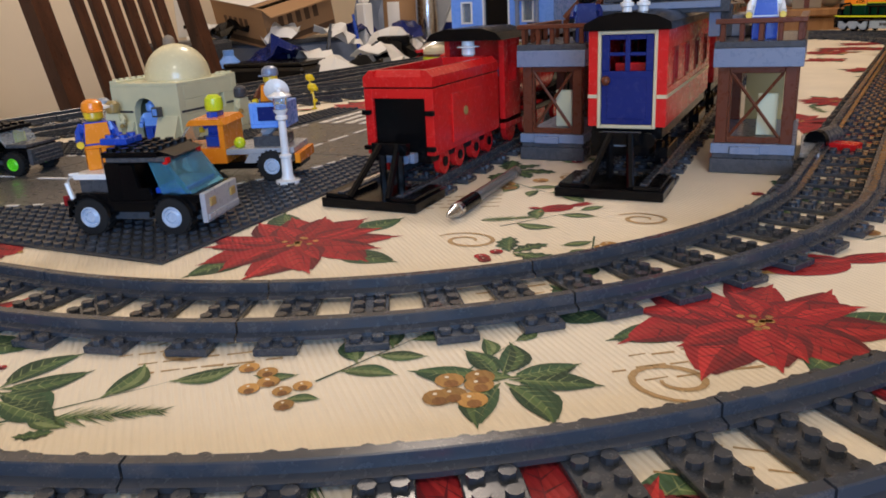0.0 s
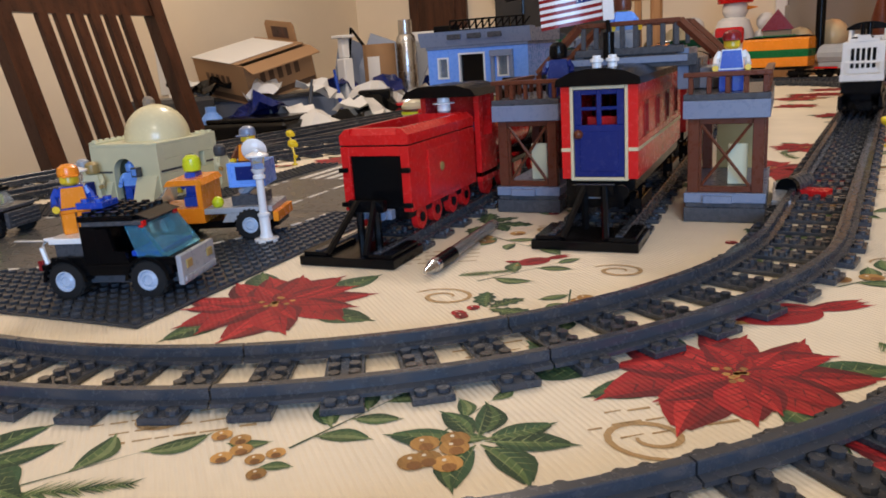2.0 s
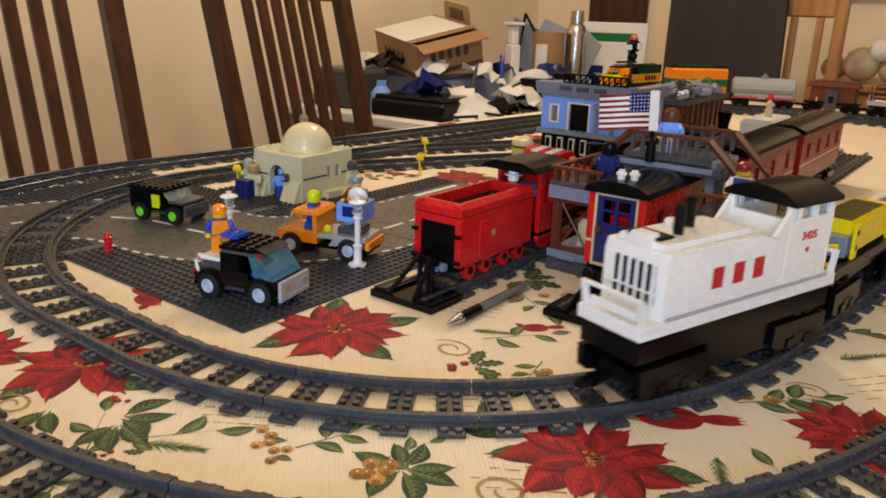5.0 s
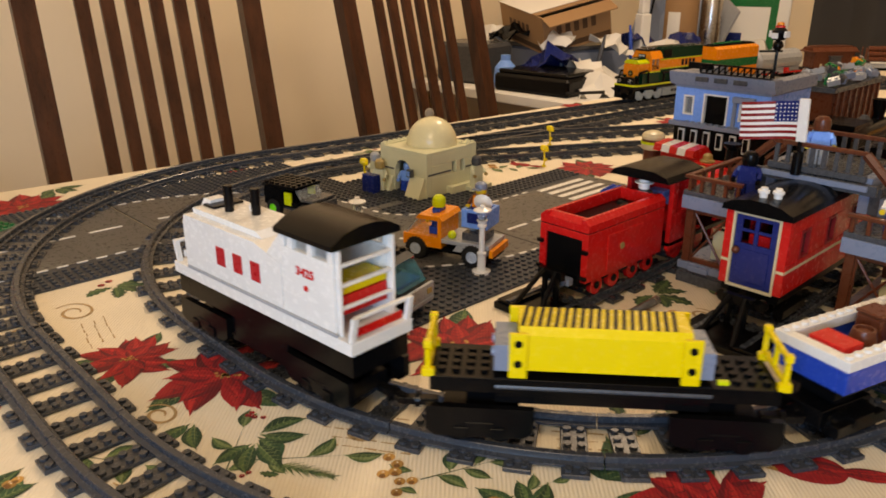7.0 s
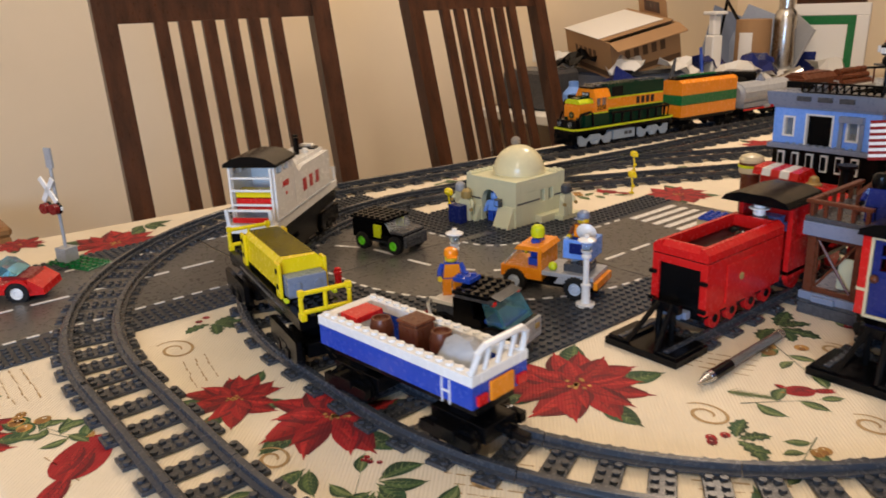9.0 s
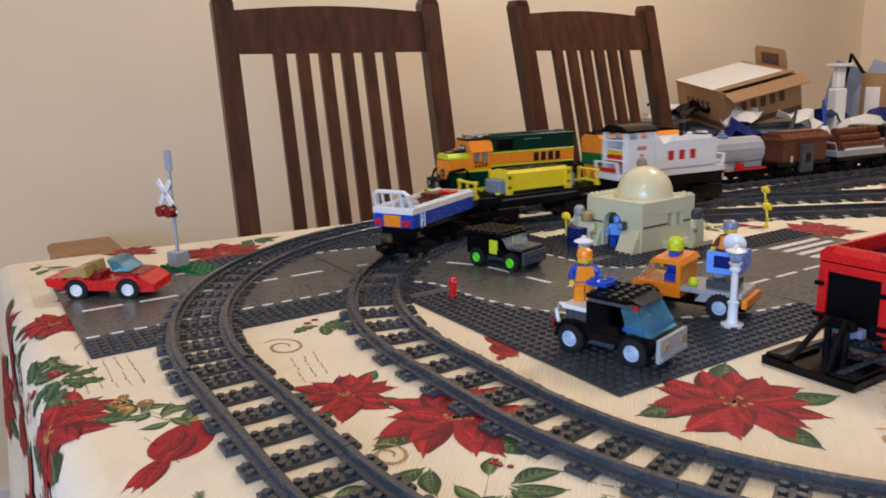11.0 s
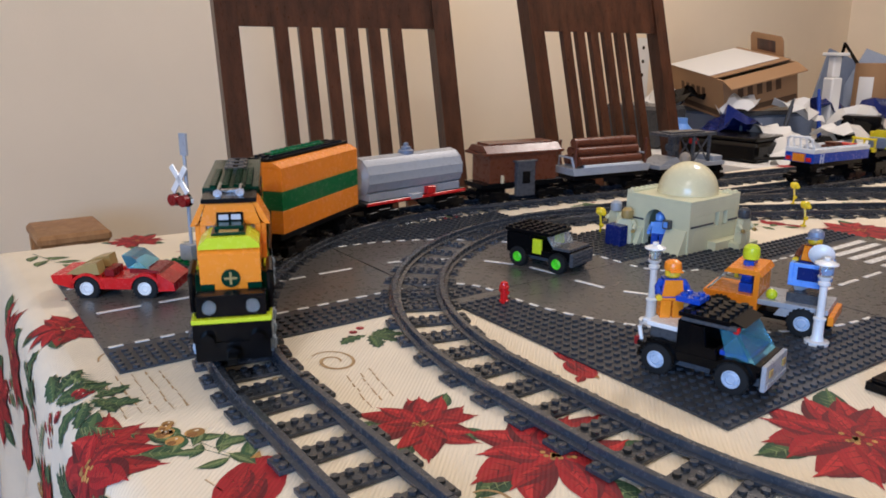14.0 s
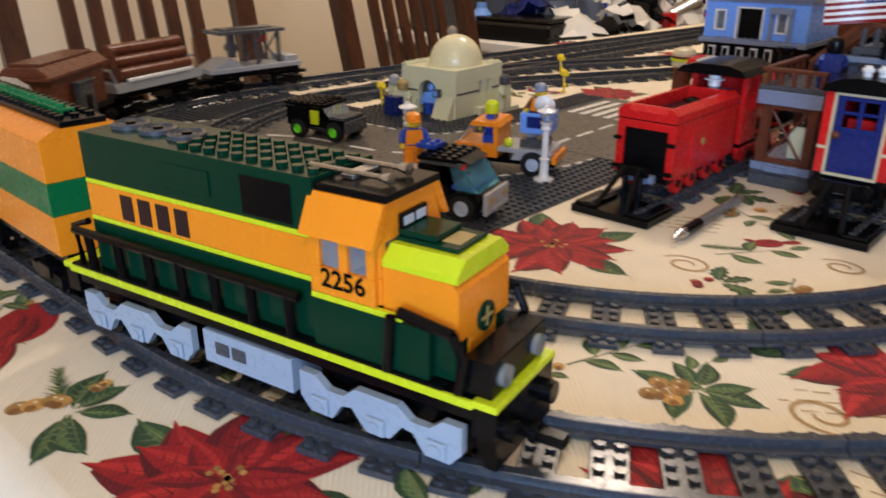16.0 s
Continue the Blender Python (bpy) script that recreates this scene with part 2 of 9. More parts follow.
# ---- shape helpers ----
class Shape:
    """Collects boxes, cylinders and swept forms as one mesh."""

    def __init__(self):
        self.v, self.f, self.m = [], [], Matrix()
        self.slots, self.slot, self.face_slots = [], 0, []
        self.warp = None

    def of(self, mat):
        """The material of all that is added from here on."""
        if mat not in self.slots:
            self.slots.append(mat)
        self.slot = self.slots.index(mat)
        return self

    def at(self, m):
        self.m = m
        return self

    def add(self, verts, faces):
        k = len(self.v)
        moved = [tuple(self.m @ Vector(p)) for p in verts]
        self.v += [self.warp(*p) for p in moved] if self.warp else moved
        self.f += [tuple(k + i for i in f) for f in faces]
        self.face_slots += [self.slot] * len(faces)
        return self

    def box(self, x0, x1, y0, y1, z0, z1, c=0.0004):
        x0, x1, y0, y1, z0, z1 = min(x0, x1), max(x0, x1), min(y0, y1), max(y0, y1), min(z0, z1), max(z0, z1)
        c = min(c, 0.3 * min(x1 - x0, y1 - y0, z1 - z0))
        vs, idx = [], {}
        for i, x in enumerate((x0, x1)):
            for j, y in enumerate((y0, y1)):
                for k, z in enumerate((z0, z1)):
                    sx, sy, sz = (c, -c)[i], (c, -c)[j], (c, -c)[k]
                    for a, p in enumerate(((x, y + sy, z + sz), (x + sx, y, z + sz), (x + sx, y + sy, z))):
                        idx[i, j, k, a] = len(vs)
                        vs.append(p)
        fs = []
        ring = ((0, 0), (1, 0), (1, 1), (0, 1))
        for s in (0, 1):
            for a in range(3):
                q = []
                for u, w in ring:
                    key = [0, 0, 0]
                    key[a], key[(a + 1) % 3], key[(a + 2) % 3] = s, u, w
                    q.append(idx[(*key, a)])
                fs.append(q if s else q[::-1])
        for a in range(3):
            b, d = (a + 1) % 3, (a + 2) % 3
            for u, w in ring:
                k0, k1 = [0, 0, 0], [0, 0, 0]
                k0[b] = k1[b] = u
                k0[d] = k1[d] = w
                k1[a] = 1
                q = [idx[(*k0, b)], idx[(*k1, b)], idx[(*k1, d)], idx[(*k0, d)]]
                fs.append(q if (u ^ w) else q[::-1])
        for i in (0, 1):
            for j in (0, 1):
                for k in (0, 1):
                    q = [idx[i, j, k, 0], idx[i, j, k, 1], idx[i, j, k, 2]]
                    fs.append(q if (i + j + k) % 2 else q[::-1])
        return self.add(vs, fs)

    def cyl(self, x, y, z, r, h, axis="z", n=12, r2=None, top=True):
        """A cylinder or cone from its base centre along an axis."""
        r2 = r if r2 is None else r2
        vs, fs = [], []
        for s, rr in ((0, r), (h, r2)):
            for i in range(n):
                a = 2 * math.pi * i / n
                p, q = rr * math.cos(a), rr * math.sin(a)
                vs.append({"z": (x + p, y + q, z + s), "x": (x + s, y + p, z + q), "y": (x + q, y + s, z + p)}[axis])
        for i in range(n):
            j = (i + 1) % n
            fs.append((i, j, n + j, n + i))
        if top:
            fs += [tuple(range(n))[::-1], tuple(range(n, 2 * n))]
        return self.add(vs, fs)

    def lathe(self, x, y, z, profile, n=16, caps=True):
        """A turned form about an upright axis; profile: (radius, height)."""
        vs, fs = [], []
        for r, h in profile:
            for i in range(n):
                a = 2 * math.pi * i / n
                vs.append((x + r * math.cos(a), y + r * math.sin(a), z + h))
        for k in range(len(profile) - 1):
            for i in range(n):
                j = (i + 1) % n
                fs.append((k * n + i, k * n + j, k * n + n + j, k * n + n + i))
        if caps:
            fs += [tuple(range(n))[::-1], tuple(range((len(profile) - 1) * n, len(profile) * n))]
        return self.add(vs, fs)

    def prism(self, outline, a0, a1, axis="y"):
        """An outline of two coordinates pushed along the third axis."""
        n = len(outline)
        def p3(u, w, a):
            return {"x": (a, u, w), "y": (u, a, w), "z": (u, w, a)}[axis]
        vs = [p3(u, w, a0) for u, w in outline] + [p3(u, w, a1) for u, w in outline]
        fs = [tuple(range(n)), tuple(range(n, 2 * n))[::-1]]
        fs += [(i, n + i, n + (i + 1) % n, (i + 1) % n) for i in range(n)]
        return self.add(vs, fs)

    def tube(self, points, r, n=8):
        pts = [Vector(p) for p in points]
        vs, fs = [], []
        for i, p in enumerate(pts):
            d = (pts[min(i + 1, len(pts) - 1)] - pts[max(i - 1, 0)]).normalized()
            u = d.cross(Vector((0, 0, 1)) if abs(d.z) < 0.95 else Vector((1, 0, 0))).normalized()
            w = d.cross(u)
            for k in range(n):
                a = 2 * math.pi * k / n
                vs.append(tuple(p + r * (math.cos(a) * u + math.sin(a) * w)))
        for i in range(len(pts) - 1):
            for k in range(n):
                j = (k + 1) % n
                fs.append((i * n + k, i * n + j, i * n + n + j, i * n + n + k))
        fs += [tuple(range(n))[::-1], tuple(range((len(pts) - 1) * n, len(pts) * n))]
        return self.add(vs, fs)

    def ball(self, x, y, z, r, squash=1.0, n=12, rings=7):
        prof = [(max(1e-5, r * math.sin(math.pi * k / rings)), -r * squash * math.cos(math.pi * k / rings)) for k in range(rings + 1)]
        return self.lathe(x, y, z, prof, n)

    def studs(self, x0, y0, z, nx, ny, n=8):
        """A grid of studs; x0, y0 is the grid's corner."""
        for i in range(nx):
            for j in range(ny):
                self.cyl(x0 + 0.008 * (i + 0.5), y0 + 0.008 * (j + 0.5), z - 0.0001, 0.0024, 0.0018, "z", n)
        return self

    def mesh(self, name, mat, smooth=True):
        me = bpy.data.meshes.new(name)
        me.from_pydata(self.v, [], self.f)
        bm = bmesh.new()
        bm.from_mesh(me)
        bmesh.ops.recalc_face_normals(bm, faces=bm.faces)
        bm.to_mesh(me)
        bm.free()
        for key in (self.slots or [mat]):
            me.materials.append(M[key])
        if len(self.slots) > 1:
            me.polygons.foreach_set("material_index", self.face_slots)
        if smooth:
            me.polygons.foreach_set("use_smooth", [True] * len(me.polygons))
            me.set_sharp_from_angle(angle=radians(32))
        me.update()
        return me


def part(name, shape, mat, parent, label="", m=None):
    ob = new(name, shape.mesh(name, mat))
    ob.parent = parent
    if m is not None:
        ob.matrix_basis = m
    if label:
        ob["label"] = label
    return ob


def thing(name, label, category, m=None, group="", kind=""):
    ob = new(name)
    ob.empty_display_size = 0.02
    if m is not None:
        ob.matrix_basis = m
    return tagged(ob, label, category, group, kind)


def solid(name, shape, mat, label, category="", m=None, group="", kind=""):
    ob = new(name, shape.mesh(name, mat))
    if m is not None:
        ob.matrix_basis = m
    return tagged(ob, label, category, group, kind)


def writing(text, size, mat, parent, m, name="lettering", bold=0.0):
    """Letters of the built-in font as a mesh part."""
    cu = bpy.data.curves.new(name, "FONT")
    cu.body, cu.size, cu.extrude, cu.offset = text, size, 0.00015, bold
    cu.align_x, cu.align_y = "CENTER", "CENTER"
    cu.resolution_u = 3
    tmp = bpy.data.objects.new("tmp_text", cu)
    me = bpy.data.meshes.new_from_object(tmp)
    bpy.data.objects.remove(tmp)
    me.name = name
    me.materials.clear()
    me.materials.append(M[mat])
    ob = new(name, me)
    ob.parent = parent
    ob.matrix_basis = m
    return ob


# ---- the room ----
FLOOR, CEIL = -0.76, 1.68
WX0, WX1, WY0, WY1 = -1.50, 2.3, -2.6, 2.88
solid("floor", Shape().box(WX0 - 0.1, WX1 + 0.1, WY0 - 0.1, WY1 + 0.1, FLOOR - 0.1, FLOOR), "carpet", "beige carpeted floor of the dining room", "floor", kind="structure")
solid("ceiling", Shape().box(WX0 - 0.1, WX1 + 0.1, WY0 - 0.1, WY1 + 0.1, CEIL, CEIL + 0.1), "ceiling", "white painted ceiling", "ceiling", kind="structure")
solid("wall_west", Shape().box(WX0 - 0.1, WX0, WY0 - 0.1, WY1 + 0.1, FLOOR, CEIL), "wall", "tan painted wall beside the table", "wall", kind="structure")
solid("wall_east", Shape().box(WX1, WX1 + 0.1, WY0 - 0.1, WY1 + 0.1, FLOOR, CEIL), "wall", "tan painted wall", "wall", kind="structure")
solid("wall_south", Shape().box(WX0, WX1, WY0 - 0.1, WY0, FLOOR, CEIL), "wall", "tan painted wall", "wall", kind="structure")
solid("wall_north", Shape().box(WX0, WX1, WY1, WY1 + 0.1, FLOOR, CEIL), "wall", "tan painted wall beyond the table", "wall", kind="structure")

# ---- tablecloth over the table ----
TX0, TX1, TY0, TY1 = -0.672, 0.72, -0.300, 2.05


def drape_fold(i):
    """How far the hanging cloth swings out at step i round the edge."""
    return 0.012 * math.sin(i * 0.9) + 0.008 * math.sin(i * 0.37 + 1.0) + 0.012


def over_edge(x, y, z):
    """Carries a flat print over the near edge of the table and down the hanging cloth."""
    rad, drop = 0.022, 0.34
    d = TY0 + rad - y
    if d <= 0:
        return (x, y, z)
    q = rad * math.pi / 2
    if d < q:
        a = d / rad
        return (x, TY0 + rad - (rad + z + 0.0006) * math.sin(a), -rad + (rad + z + 0.0006) * math.cos(a))
    i = (x - TX0 - rad) / (TX1 - TX0 - 2 * rad) * 60
    k = math.floor(i)
    fold = drape_fold(k) + (drape_fold(k + 1) - drape_fold(k)) * (i - k)
    hang = (d - q) / drop
    return (x, TY0 - hang * fold - z - 0.0012, -rad - (d - q))


def left_slant(y, x=TX0):
    """How far the table's left edge, which runs askew, lies inside TX0; it fades out towards the right edge."""
    share = (TX1 - 0.022 - x) / (TX1 - TX0 - 0.044)
    return 0.075 * max(0.0, y - TY0 - 0.022) * min(1.0, max(0.0, share))


def tablecloth():
    """The cloth lies flat, rolls over a rounded edge and hangs in soft folds."""
    rad, drop = 0.022, 0.34
    prof = [(0.0, 0.0)]
    for k in range(1, 7):
        a = math.pi / 2 * k / 6
        prof.append((rad * math.sin(a), -rad * (1 - math.cos(a))))
    for k in range(1, 9):
        prof.append((rad, -rad - drop * k / 8))
    loop = []
    def edge(a, b, nrm, n):
        for i in range(n):
            f = i / n
            loop.append((a[0] + (b[0] - a[0]) * f, a[1] + (b[1] - a[1]) * f, nrm))
    i0 = rad
    x0, x1, y0, y1 = TX0 + i0, TX1 - i0, TY0 + i0, TY1 - i0
    edge((x0, y0), (x1, y0), (0, -1), 60)
    edge((x1, y0), (x1, y1), (1, 0), 90)
    edge((x1, y1), (x0, y1), (0, 1), 60)
    edge((x0, y1), (x0, y0), (-1, 0), 90)
    n = len(loop)
    vs, fs = [], []
    for k, (o, z) in enumerate(prof):
        for i, (x, y, nr) in enumerate(loop):
            pn, nn = loop[i - 1][2], nr
            d = (nr[0] + pn[0], nr[1] + pn[1]) if pn != nn else nr
            hang = max(0.0, -z - rad) / drop
            ripple = hang * drape_fold(i)
            vs.append((x + d[0] * (o + ripple), y + d[1] * (o + ripple), z))
    for k in range(len(prof) - 1):
        for i in range(n):
            j = (i + 1) % n
            fs.append((k * n + i, (k + 1) * n + i, (k + 1) * n + j, k * n + j))
    s = Shape()
    s.add([(x + left_slant(y, x), y, z) for x, y, z in vs], fs)
    s.add([(x0, y0, 0), (x1, y0, 0), (x1, y1, 0), (x0 + left_slant(y1), y1, 0)], [(0, 1, 2, 3)])
    return solid("tablecloth", s, "cloth", "cream cotton tablecloth printed with red poinsettias and holly", "tablecloth")


cloth = tablecloth()
table = thing("dining_table", "long dark wooden dining table under a tablecloth", "table", pose(0, 0, 0))
part("tabletop", Shape().prism([(TX0 + 0.02, TY0 + 0.02), (TX1 - 0.02, TY0 + 0.02), (TX1 - 0.02, TY1 - 0.02), (TX0 + 0.02 + left_slant(TY1), TY1 - 0.02)], -0.035, -0.0235, "z"), "chair_wood", table)
for lx in (TX0 + 0.32, TX1 - 0.12):
    for ly in (TY0 + 0.12, TY1 - 0.12):
        part("leg", Shape().box(lx - 0.04, lx + 0.04, ly - 0.04, ly + 0.04, FLOOR, -0.035, 0.006), "chair_wood", table)

# ---- railway track ----
CY, R1, R2 = 0.258, 0.320, 0.448
IN_L, OUT_L, C_R = -0.122, -0.180, -0.026
NSIDE = 9
TIE_H, RAIL_TOP = 0.0032, 0.0094
RAIL_PROFILE = [(-0.0052, 0.0030), (0.0052, 0.0030), (0.0052, 0.0046), (0.0022, 0.0054), (0.0022, RAIL_TOP - 0.0004), (0.0018, RAIL_TOP), (-0.0018, RAIL_TOP), (-0.0022, RAIL_TOP - 0.0004), (-0.0022, 0.0054), (-0.0052, 0.0046)]


def tie_shape(m):
    s = Shape().at(m)
    s.box(-0.032, -0.0235, -0.0078, 0.0078, 0.0003, TIE_H)
    s.box(0.0235, 0.032, -0.0078, 0.0078, 0.0003, TIE_H)
    s.box(-0.0235, 0.0235, -0.0078, 0.0078, 0.0003, TIE_H - 0.0004)
    for x in (-0.028, -0.012, -0.004, 0.004, 0.012, 0.028):
        for y in (-0.004, 0.004):
            s.cyl(x, y, TIE_H - 0.0006, 0.0024, 0.0022, "z", 8)
    return s


def sweep(outline, path):
    """An outline (sideways, up) carried along a path of (x, y, heading)."""
    s = Shape()
    n = len(outline)
    vs, fs = [], []
    for x, y, h in path:
        for u, w in outline:
            vs.append((x + u * math.cos(h), y + u * math.sin(h), w))
    for i in range(len(path) - 1):
        for k in range(n):
            j = (k + 1) % n
            fs.append((i * n + k, i * n + j, i * n + n + j, i * n + n + k))
    fs += [tuple(range(n))[::-1], tuple(range((len(path) - 1) * n, len(path) * n))]
    return s.add(vs, fs)


def track_section(ties, radius=0.0, turn=0.0):
    """A section that starts at the origin and runs along +y; with a radius it bends to the left (+) by turn."""
    t = thing("track_section", "dark grey toy railway track with studded sleepers", "railway track", group="railway track sections")
    length = 0.032 * ties if not radius else abs(turn) * radius
    sgn = 1 if turn >= 0 else -1

    def along(d):
        if not radius:
            return 0.0, d, 0.0
        a = d / radius
        return -sgn * radius * (1 - math.cos(a)), radius * math.sin(a), sgn * a
    for i in range(ties):
        x, y, h = along(length * (i + 0.5) / ties)
        part("sleeper", tie_shape(Matrix.Translation((x, y, 0)) @ Matrix.Rotation(h, 4, "Z")), "track", t)
    steps = 1 if not radius else 10
    for side in (-0.020, 0.020):
        path = []
        for i in range(steps + 1):
            d = 0.0004 + (length - 0.0008) * i / steps
            x, y, h = along(d)
            path.append((x + side * math.cos(h), y + side * math.sin(h), h))
        part("rail", sweep(RAIL_PROFILE, path), "track", t)
    return t


def lay(proto, x, y, heading_deg, used):
    m = pose(x, y, 0.0, 0, 0, heading_deg)
    if used[0] == 0:
        proto.matrix_basis = m
    else:
        copy_thing(proto, m)
    used[0] += 1


SECTIONS = {}


def section(ties, radius, turn_deg, x, y, heading):
    """Lays one section; alike sections share their meshes."""
    key = (ties, radius, turn_deg)
    if key not in SECTIONS:
        SECTIONS[key] = (track_section(ties, radius, radians(turn_deg)), [0])
    lay(SECTIONS[key][0], x, y, heading, SECTIONS[key][1])


SPLAY = 6.5  # the right-hand straights splay outwards by this many degrees
SIDE = 0.128 * NSIDE
SP_C, SP_S = math.cos(radians(SPLAY)), math.sin(radians(SPLAY))


def right_far(radius):
    """The far end of the right-hand straight and the centre of the far right bend."""
    x, y = C_R + radius * SP_C, CY - radius * SP_S
    ex, ey = x + SIDE * SP_S, y + SIDE * SP_C
    return (ex, ey), (ex - radius * SP_C, ey + radius * SP_S)


class Side:
    """The left-hand side of an oval: a near bend of its own radius, a straight that leans inwards, a far bend."""

    def __init__(self, left, radius, bend_radius, lean):
        self.left, self.r, self.lean = left, bend_radius, lean
        self.c, self.s = math.cos(radians(lean)), math.sin(radians(lean))
        self.cy = CY - radius + bend_radius
        self.start = (left - bend_radius * self.c, self.cy + bend_radius * self.s)
        self.top = right_far(radius)[1][1] + radius
        self.length = (self.top - bend_radius * (1 - self.s) - self.start[1]) / self.c
        self.end = (self.start[0] + self.length * self.s, self.start[1] + self.length * self.c)
        self.far = (self.end[0] + bend_radius * self.c, self.end[1] - bend_radius * self.s)

    def at(self, d):
        return self.start[0] + d * self.s, self.start[1] + d * self.c


INNER_SIDE = Side(IN_L, R1, 0.326, 5.0)
OUTER_SIDE = Side(OUT_L, R2, 0.388, 7.0)


def bend_sections(cx, cy, radius, ties, h0, turn):
    """Four sections round a centre, turning right from heading h0."""
    for k in range(4):
        h = h0 - turn / 4 * k
        section(ties, radius, -turn / 4, cx - radius * math.cos(radians(h)), cy - radius * math.sin(radians(h)), h)


def loop(side, radius, ties, base_ties):
    """One oval; the left side runs away from the camera, turning right at the far end."""
    (ex, ey), (fx, fy) = right_far(radius)
    for i in range(NSIDE):
        d = 0.128 * i
        section(4, 0.0, 0.0, ex - d * SP_S, ey - d * SP_C, 180 - SPLAY)
    n = int(side.length / 0.128)
    for i in range(n):
        section(4, 0.0, 0.0, *side.at(0.128 * i), -side.lean)
    rest = round((side.length - 0.128 * n) / 0.032)
    if rest:
        section(rest, 0.0, 0.0, *side.at(0.128 * n), -side.lean)
    bend_sections(side.left, side.cy, side.r, ties, 90, 90.0 + side.lean)
    bend_sections(*side.far, side.r, ties, -side.lean, 90.0 - side.lean)
    bend_sections(fx, fy, radius, ties, -90, 90.0 + SPLAY)
    bend_sections(C_R, CY, radius, ties, 180 - SPLAY, 90.0 - SPLAY)
    section(base_ties, 0.0, 0.0, C_R, CY - radius, 90)
    top = max(1, round((fx - side.far[0]) / 0.032))
    section(top, 0.0, 0.0, side.far[0], side.top, -90)


loop(INNER_SIDE, R1, 4, 3)
loop(OUTER_SIDE, R2, 6, 5)


def branch(d, count):
    """A line that leaves the inner oval at distance d along its left straight."""
    x, y = INNER_SIDE.at(d)
    a0, a1 = radians(INNER_SIDE.lean), radians(29.0)
    section(4, R1, -(29.0 - INNER_SIDE.lean), x, y, -INNER_SIDE.lean)
    x, y = x + R1 * (math.cos(a0) - math.cos(a1)), y + R1 * (math.sin(a1) - math.sin(a0))
    for i in range(count):
        section(4, 0.0, 0.0, x + 0.128 * i * math.sin(a1), y + 0.128 * i * math.cos(a1), -29.0)


# two branches leave the inner oval; two dead-end sidings stand inside it
branch(-0.040, 4)
branch(0.240, 5)
SIDING_X, SIDING_Y = (0.045, 0.1725), (0.120, 0.180)
for sx, sy in zip(SIDING_X, SIDING_Y):
    for i in range(8 if sx > 0.1 else 5):
        section(4, 0.0, 0.0, sx, sy + 0.128 * i, 0)


class Line:
    """Places along an oval by distance, for the trains: right side towards the camera, base, left side away."""

    def __init__(self, side, radius):
        self.side, self.q = side, radius
        self.end, self.far = right_far(radius)
        sp, ln = radians(SPLAY), radians(side.lean)
        half = math.pi / 2
        self.cuts = [SIDE, radius * (half - sp), C_R - side.left, side.r * (half + ln), side.length, side.r * (half - ln), self.far[0] - side.far[0], radius * (half + sp)]
        self.total = sum(self.cuts)

    def point(self, s):
        s %= self.total
        q, side, sp = self.q, self.side, radians(SPLAY)
        b = side.r
        for k, c in enumerate(self.cuts):
            if s <= c:
                break
            s -= c
        if k == 0:
            return (self.end[0] - s * SP_S, self.end[1] - s * SP_C)
        if k == 1:
            a = s / q + sp
            return (C_R + q * math.cos(a), CY - q * math.sin(a))
        if k == 2:
            return (C_R - s, CY - q)
        if k == 3:
            return (side.left - b * math.sin(s / b), side.cy - b * math.cos(s / b))
        if k == 4:
            return side.at(s)
        if k == 5:
            a = s / b + radians(side.lean)
            return (side.far[0] - b * math.cos(a), side.far[1] + b * math.sin(a))
        if k == 6:
            return (side.far[0] + s, side.top)
        return (self.far[0] + q * math.sin(s / q), self.far[1] + q * math.cos(s / q))

    def car_pose(self, s, base, way):
        """A car whose middle is at s, with its bogies base apart, facing along way (+1 or -1); its front is +x."""
        a, b = Vector(self.point(s + way * base / 2)), Vector(self.point(s - way * base / 2))
        c, d = (a + b) / 2, a - b
        return pose(c.x, c.y, RAIL_TOP, 0, 0, math.degrees(math.atan2(d.y, d.x)))


INNER, OUTER = Line(INNER_SIDE, R1), Line(OUTER_SIDE, R2)

# ---- road baseplates ----
def baseplate(x0, y0, label, stud, dashes, nx=32, ny=32, road=None):
    """stud(x, y) tells where studs stand; the printed road is a smooth sheet with painted dashes."""
    p = thing("baseplate", label, "baseplate", pose(x0, y0, 0), group="road baseplates")
    part("plate", Shape().box(0.0003, 0.008 * nx - 0.0003, 0.0003, 0.008 * ny - 0.0003, 0.0003, 0.0018), "plate", p)
    s = Shape()
    for i in range(nx):
        for j in range(ny):
            x, y = 0.008 * (i + 0.5), 0.008 * (j + 0.5)
            if stud(x, y):
                s.cyl(x, y, 0.0017, 0.0024, 0.0018, "z", 8)
    tagged(part("studs", s, "plate", p), kind="stuff")
    if road:
        part("road_print", road, "road", p, "smooth grey printed road")
    for a, b, w in dashes:
        d = Vector((b[0] - a[0], b[1] - a[1]))
        n = Vector((-d.y, d.x)).normalized() * w / 2
        q = [(a[0] - n.x, a[1] - n.y), (b[0] - n.x, b[1] - n.y), (b[0] + n.x, b[1] + n.y), (a[0] + n.x, a[1] + n.y)]
        part("painted_dash", Shape().prism(q, 0.0019, 0.0024, "z"), "white", p)
    return p


INNER_R, OUTER_R, MID_R = 0.048, 0.208, 0.128


def ring(cx, cy, a0, a1, r0, r1, n=24):
    pts = [(cx + r1 * math.cos(a0 + (a1 - a0) * k / n), cy + r1 * math.sin(a0 + (a1 - a0) * k / n)) for k in range(n + 1)]
    pts += [(cx + r0 * math.cos(a1 + (a0 - a1) * k / n), cy + r0 * math.sin(a1 + (a0 - a1) * k / n)) for k in range(n + 1)]
    return Shape().prism(pts, 0.0010, 0.0021, "z")


